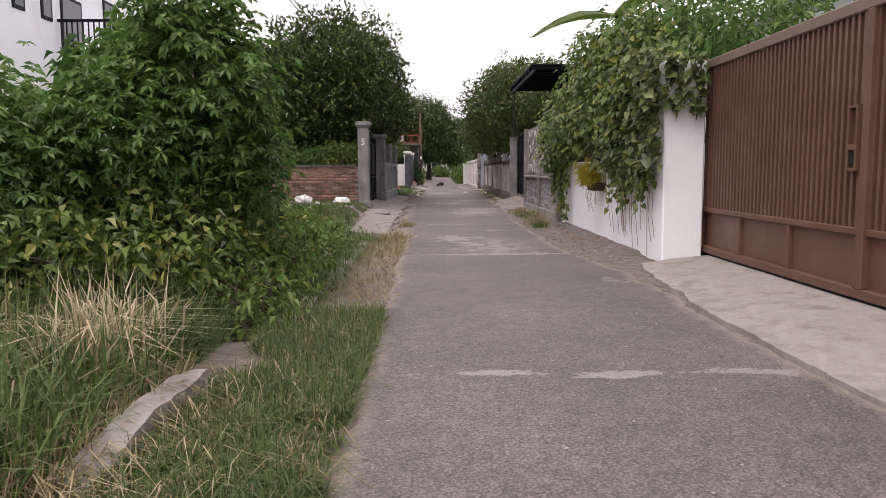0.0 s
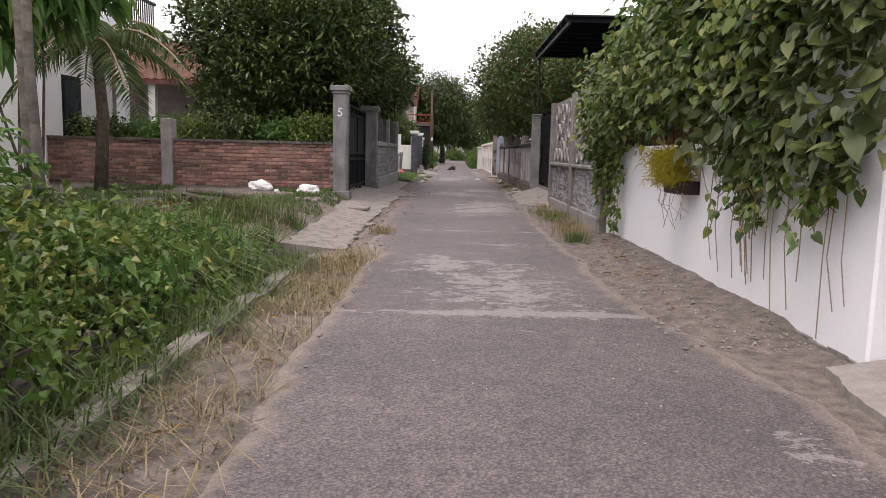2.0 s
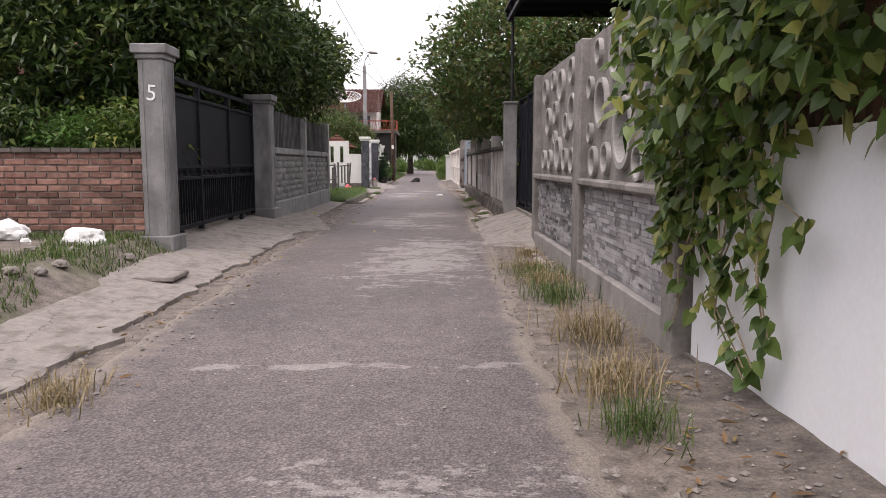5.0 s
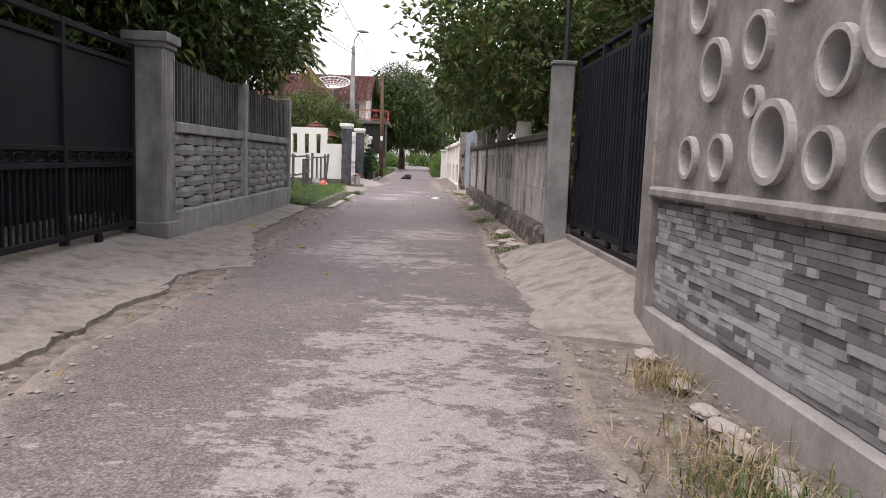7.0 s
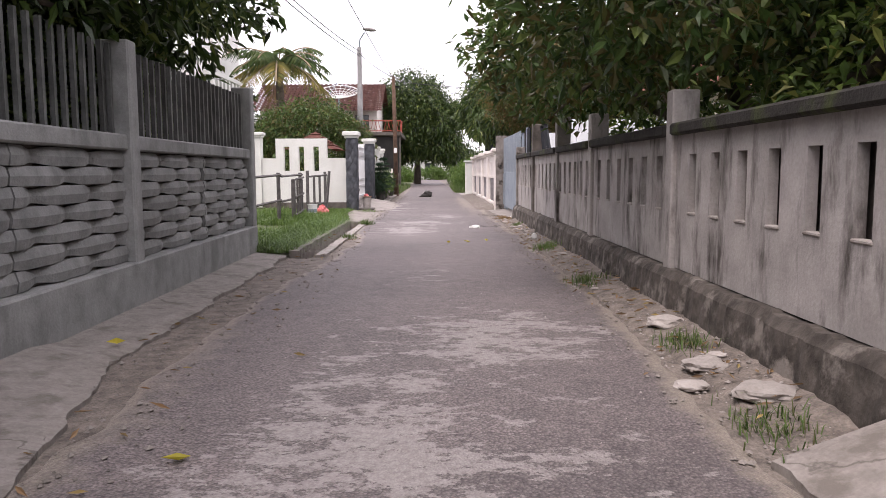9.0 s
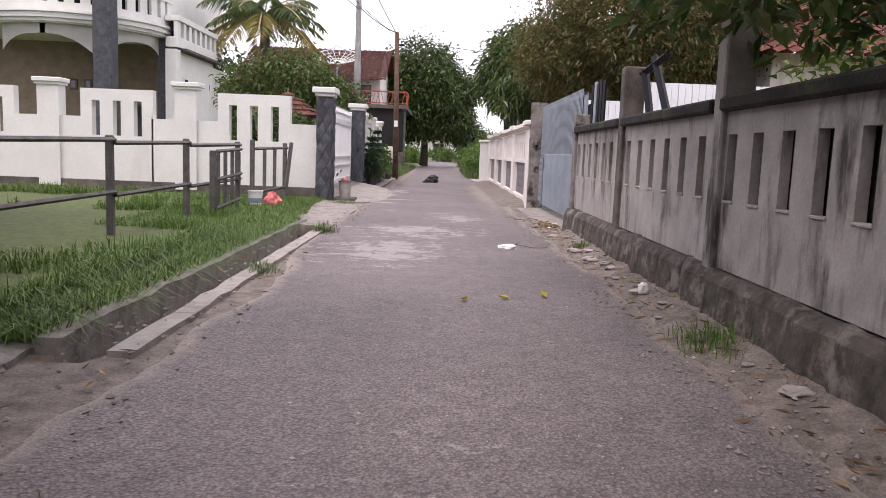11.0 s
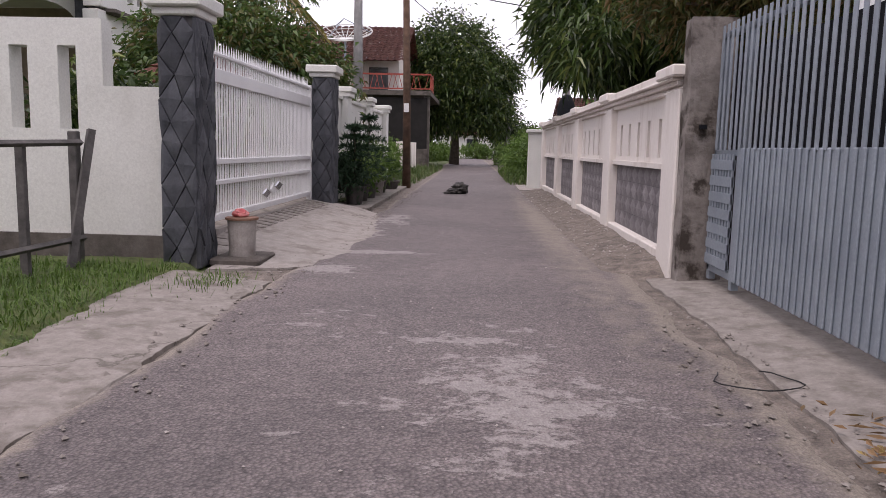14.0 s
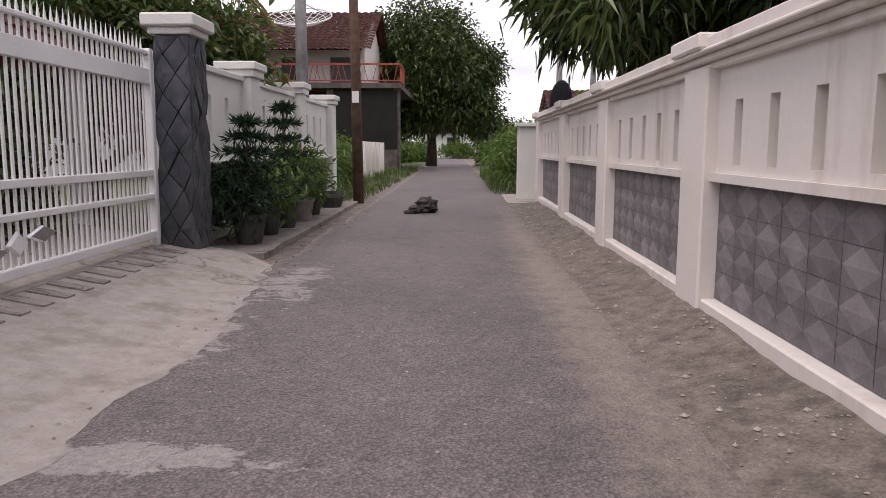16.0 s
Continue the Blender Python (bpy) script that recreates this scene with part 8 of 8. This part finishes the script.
def banana_leaf(a, b, w, label):
    t = thing("banana_leaf", a, label, "leaf")
    bm = bmesh.new()
    a, b = Vector(a), Vector(b)
    n = 14
    side = (b - a).cross(Vector((0, 0, 1))).normalized()
    rows = []
    for i in range(n + 1):
        u = i / n
        c = a.lerp(b, u) + Vector((0, 0, 0.35 * math.sin(math.pi * u) * (b - a).length * 0.4))
        ww = w * math.sin(math.pi * min(1, 0.08 + u * 0.92)) ** 0.6
        rows.append([bm.verts.new(c + side * ww * k + Vector((0, 0, -abs(k) * ww * 0.5 + 0.01 * random.random()))) for k in (-1, -0.5, 0, 0.5, 1)])
    for p, q in zip(rows, rows[1:]):
        for k in range(4):
            bm.faces.new((p[k], p[k + 1], q[k + 1], q[k]))
    bmesh.ops.solidify(bm, geom=bm.faces[:], thickness=0.004)
    part("blade", bm, L_VINE, t)


p = thing("banana_plant", (3.1, 12.2, 0.0), "banana stem with arching leaves behind the wall", "plant")
part("stem", tube(bmesh.new(), [(3.1, 12.2, 0.0), (3.05, 12.2, 1.8), (2.9, 12.2, 3.47)], [0.10, 0.08, 0.03], 9), L_LIGHT, p, smooth=True)
banana_leaf((2.9, 12.2, 3.45), (1.5, 12.0, 3.05), 0.22, "long arching banana leaf")
banana_leaf((2.9, 12.2, 3.43), (3.2, 9.2, 2.6), 0.18, "long arching banana leaf")

# ---- far verge bush ----
shrub("roadside_bush", (2.5, 57, -0.05), [(2.3, 55.5, 0.7, 0.7, 1.3, 0.65), (2.6, 57.5, 0.8, 0.8, 1.4, 0.75), (2.5, 60, 0.7, 0.8, 1.5, 0.7), (3.2, 55.0, 1.1, 0.7, 0.8, 0.8)], 900, 8, (0.16, 0.06), L_WEED, "bright green roadside bush at the lane edge", 0.2, 0.4)
shrub("roadside_bush", (-2.0, 54.6, -0.05), [(-2.0, 54.6, 0.6, 0.6, 1.2, 0.55), (-2.4, 56.5, 0.8, 0.6, 0.9, 0.6)], 420, 8, (0.14, 0.06), L_WEED, "leafy green bush beside the pole", 0.2, 0.4)
shrub("croton", (-1.15, 47.5, 0.25), [(-1.2, 47.5, 0.65, 0.32, 0.5, 0.4), (-1.25, 48.3, 0.55, 0.3, 0.45, 0.35), (-1.15, 46.0, 0.5, 0.3, 0.4, 0.3)], 330, 8, (0.11, 0.035), L_WEED, "leafy potted shrub with yellow-green leaves", 0.3, 0.3)
shrub("croton", (-1.3, 45.3, 0.25), [(-1.3, 45.2, 0.45, 0.3, 0.5, 0.32)], 200, 8, (0.11, 0.03), L_PINE, "dark potted shrub beside the slate pillar", 0.3, 0.3)
for x, y, s in ((-3.0, 100, 1.0), (0.5, 108, 1.0), (4.0, 98, 1.2), (3.4, 72, 0.9), (-3.6, 84, 1.0), (3.0, 80, 0.8), (-2.6, 88, 0.7)):
    shrub("far_bush", (x, y, -0.02), [(x, y, 0.7 * s, 1.5 * s, 1.4 * s, 0.8 * s), (x + 0.9 * s, y, 0.5 * s, 1.0 * s, 1.0 * s, 0.6 * s)], 260, 8, (0.26, 0.13), L_WEED, "green bush at the far end of the lane", 0.2, 0.4, 0.2)
shrub("low_shrub", (2.9, 36, 0.0), [(3.6, 30, 1.2, 0.7, 2.2, 0.8), (3.6, 25.0, 1.3, 0.7, 1.6, 0.8)], 600, 8, (0.12, 0.05), L_VINE, "dark green shrub behind the grey wall", 0.2, 0.4)

# Shrub added as a dark ground behind the white bars.
shrub("yard_shrub", (-3.4, 42, 0.0), [(-2.9, 41.0, 0.8, 0.7, 1.2, 0.8), (-2.9, 43.0, 0.9, 0.7, 1.2, 0.85)], 1500, 8, (0.14, 0.06), L_MANGO, "dark green shrub added to darken the white gate's gaps", 0.2, 0.4)

# ---- litter ----
P = np.concatenate([scatter_in(-3.4, -1.5, 12.0, 14.5, 900), np.array([(-2.7 + 0.4 * rng.normal(), 13.3 + 0.35 * rng.normal(), 0.26 + 0.08 * rng.random()) for _ in range(900)])])
P = np.concatenate([P, np.array([(x, y, bank(x, y) + 0.012) for x, y in zip(2.05 + 0.12 * rng.normal(size=260), 23 + 12 * rng.random(260))]), np.array([(x, y, bank(x, y) + 0.012) for x, y in zip(2.0 + 0.13 * rng.normal(size=90), 9 + 5 * rng.random(90))]), np.array([(x, y, 0.025) for x, y in zip(2.12 + 0.09 * rng.normal(size=170), 35.55 + 0.3 * rng.normal(size=170))]), np.array([(x, y, 0.015) for x, y in zip(-0.7 + 0.2 * rng.normal(size=220), 2 + 32 * rng.random(220))])])
D = rng.normal(size=P.shape) * np.array([1, 1, 0.12])
v, f = leaf_set(P + np.array([0, 0, 0.006]), D, 0.05 + 0.05 * rng.random(len(P)), 0.018, 0.0, 0.15)
stuff("leaf_litter", v, f, L_DEAD, "scattered dry brown leaves on the ground", "leaves")
P = np.array([(0.25, 20.9, 0.02), (-1.05, 24.25, 0.06), (-0.17, 22.64, 0.02), (0.88, 30.39, 0.02), (1.16, 30.44, 0.02), (1.40, 30.53, 0.02)])
v, f = leaf_set(P, rng.normal(size=P.shape) * np.array([1, 1, 0.1]), 0.10, 0.05, -0.1, 0.2)
stuff("yellow_leaf", v, f, L_YELLOW, "fallen yellow leaves on the asphalt", "leaves")


def crumple(name, x, y, z, sx, sy, sz, mat, label, category, group="", seed=0):
    bm = bmesh.new()
    bmesh.ops.create_icosphere(bm, subdivisions=3, radius=1)
    for q in bm.verts:
        k = 1 + 0.32 * noise.noise(q.co * 1.8 + Vector((seed, 0, 0))) + 0.12 * noise.noise(q.co * 5 + Vector((seed, 0, 0)))
        q.co = Vector((x + q.co.x * sx * k, y + q.co.y * sy * k, z + max(-0.55, q.co.z) * sz * k))
    return solid(name, bm, mat, label, category, group)


crumple("plastic_sack", -3.05, 17.5, 0.32, 0.22, 0.14, 0.12, M_PLASTIC_W, "bulging white plastic sack on the grass", "sack", "sacks", 1)
crumple("plastic_sack", -2.12, 17.1, 0.29, 0.20, 0.14, 0.12, M_PLASTIC_W, "bulging white plastic sack on the grass", "sack", "sacks", 2)
crumple("plastic_bag", 1.36, 33.1, 0.022, 0.10, 0.06, 0.032, M_PLASTIC_W, "flat white plastic bag on the asphalt", "bag", "", 3)
crumple("plastic_bag", -1.07, 39.36, 0.385, 0.06, 0.055, 0.04, M_PLASTIC_R, "crumpled red plastic bag on the drum", "bag", "", 5)
crumple("packet", 2.08, 30.72, bank(2.08, 30.72) + 0.03, 0.035, 0.03, 0.05, M_PLASTIC_W, "small crumpled white packet at the wall foot", "litter", "", 7)
for k in range(6):
    y = 35.1 + 0.16 * k
    crumple("paper_scrap", 2.0 + 0.05 * (k % 3) + 0.03 * k, y, 0.026, 0.03, 0.022, 0.008, M_PLASTIC_W if k % 2 else M_PITCH, "pale scrap of paper before the gate", "litter", "paper scraps", 60 + k)
# Four crumpled dark lumps run together on the asphalt.
bm = bmesh.new()
for cx, cy, cz, rx, ry, rz in ((0.40, 49.1, 0.11, 0.17, 0.13, 0.13), (0.26, 49.0, 0.06, 0.12, 0.10, 0.06), (0.16, 48.9, 0.03, 0.07, 0.05, 0.03), (0.52, 49.15, 0.06, 0.06, 0.09, 0.06)):
    g = bmesh.ops.create_icosphere(bm, subdivisions=3, radius=1)
    for q in g["verts"]:
        k = 1 + 0.4 * noise.noise(q.co * 2.3 + Vector((cx * 9, 0, 0))) + 0.2 * noise.noise(q.co * 6)
        q.co = Vector((cx + q.co.x * rx * k, cy + q.co.y * ry * k, max(0.006, cz + q.co.z * rz * k)))
solid("dark_lump", bm, M_LUMP, "crumpled dark brown lump on the asphalt", "scrap")
shrub("fence_shrub", (-2.5, 25.8, 0.0), [(-2.5, 23.8, 1.2, 0.45, 1.2, 1.0), (-2.5, 26.0, 1.2, 0.45, 1.4, 1.0), (-2.5, 28.0, 1.2, 0.45, 1.0, 1.0)], 2200, 8, (0.14, 0.065), L_MANGO, "dark green shrubbery behind the concrete fence", 0.2, 0.3)
P = scatter_in(-2.9, -1.16, 33.4, 38.8, 16000)
v, f = blades(P, 0.03 + 0.08 * rng.random(len(P)), 0.007, 1.0, 0.6)
stuff("short_grass", v, f, L_WEED, "low green grass beside the concrete slab", "grass")
P = scatter_in(-1.45, -1.0, 28.9, 34.8, 9000)
P[:, 2] += 0.06
v, f = blades(P, 0.06 + 0.14 * rng.random(len(P)), 0.008, 1.4, 0.9)
stuff("drain_grass", v, f, L_WEED, "bright grass leaning over the drain wall", "grass")
for k in range(24):
    x, y = random.uniform(-3.2, -1.6), random.uniform(12.6, 17.2)
    crumple("rubble", x, y, ground_z(x, y) + 0.02, random.uniform(0.03, 0.07), random.uniform(0.03, 0.07), random.uniform(0.02, 0.04), M_SLABDARK if k % 5 else M_PLASTIC_W, "lump of rubble on the empty lot" if k % 5 else "scrap of white litter on the lot", "rubble", "rubble on the lot", k)
for k in range(34):
    y = random.uniform(22.9, 35)
    x = 2.12 - abs(random.gauss(0, 0.08))
    s = random.uniform(0.03, 0.09) if y < 25 else random.uniform(0.015, 0.04)
    crumple("stone", x, y, bank(x, y) + 0.01, s * 1.6, s * 1.4, s * 0.5, M_SLAB if k % 2 else M_PITCH, "broken piece of pale concrete beside the wall", "stone", "stones by the wall", 40 + k)
for k in range(10):
    y = random.uniform(16.4, 19)
    crumple("stone", 2.18 - 0.06 * random.random(), y, 0.015, 0.05, 0.08, 0.025, M_SLAB, "lump of pale mortar at the wall foot", "stone", "stones by the wall", 90 + k)
for k in range(7):
    y = random.uniform(12.8, 13.9)
    x = random.uniform(-3.0, -2.3)
    t_ = tube(bmesh.new(), [(x, y, ground_z(x, y)), (x + random.uniform(-0.3, 0.3), y + random.uniform(-0.3, 0.3), ground_z(x, y) + 0.12), (x + random.uniform(-0.5, 0.5), y + random.uniform(-0.4, 0.4), ground_z(x, y) + 0.2)], [0.05, 0.04, 0.025], 7)
    solid("log", t_, M_BARK, "short dark cut branch on the lot", "branch", "cut branches")
for cx, cy, rx, ry, a0, a1 in ((1.93, 36.62, 0.17, 0.14, 2.4, 7.6), (1.66, 33.5, 0.16, 0.32, 2.4, 6.6)):
    pts = [(cx + rx * math.cos(a0 + (a1 - a0) * k / 16) + 0.02 * math.sin(k * 1.3), cy + ry * math.sin(a0 + (a1 - a0) * k / 16), 0.016) for k in range(17)]
    solid("loose_wire", tube(bmesh.new(), pts, 0.003, 5), M_CABLE, "thin dark wire lying on the ground", "wire", "loose wires")
solid("concrete_slab", box(-1.35, -0.98, 16.1, 16.5, 0.06, 0.105), M_SLABDARK, "square concrete cover slab on the apron", "slab", bev=0.01)

# ---- walls made of many pieces ----
ring_wall()
brick_wall()
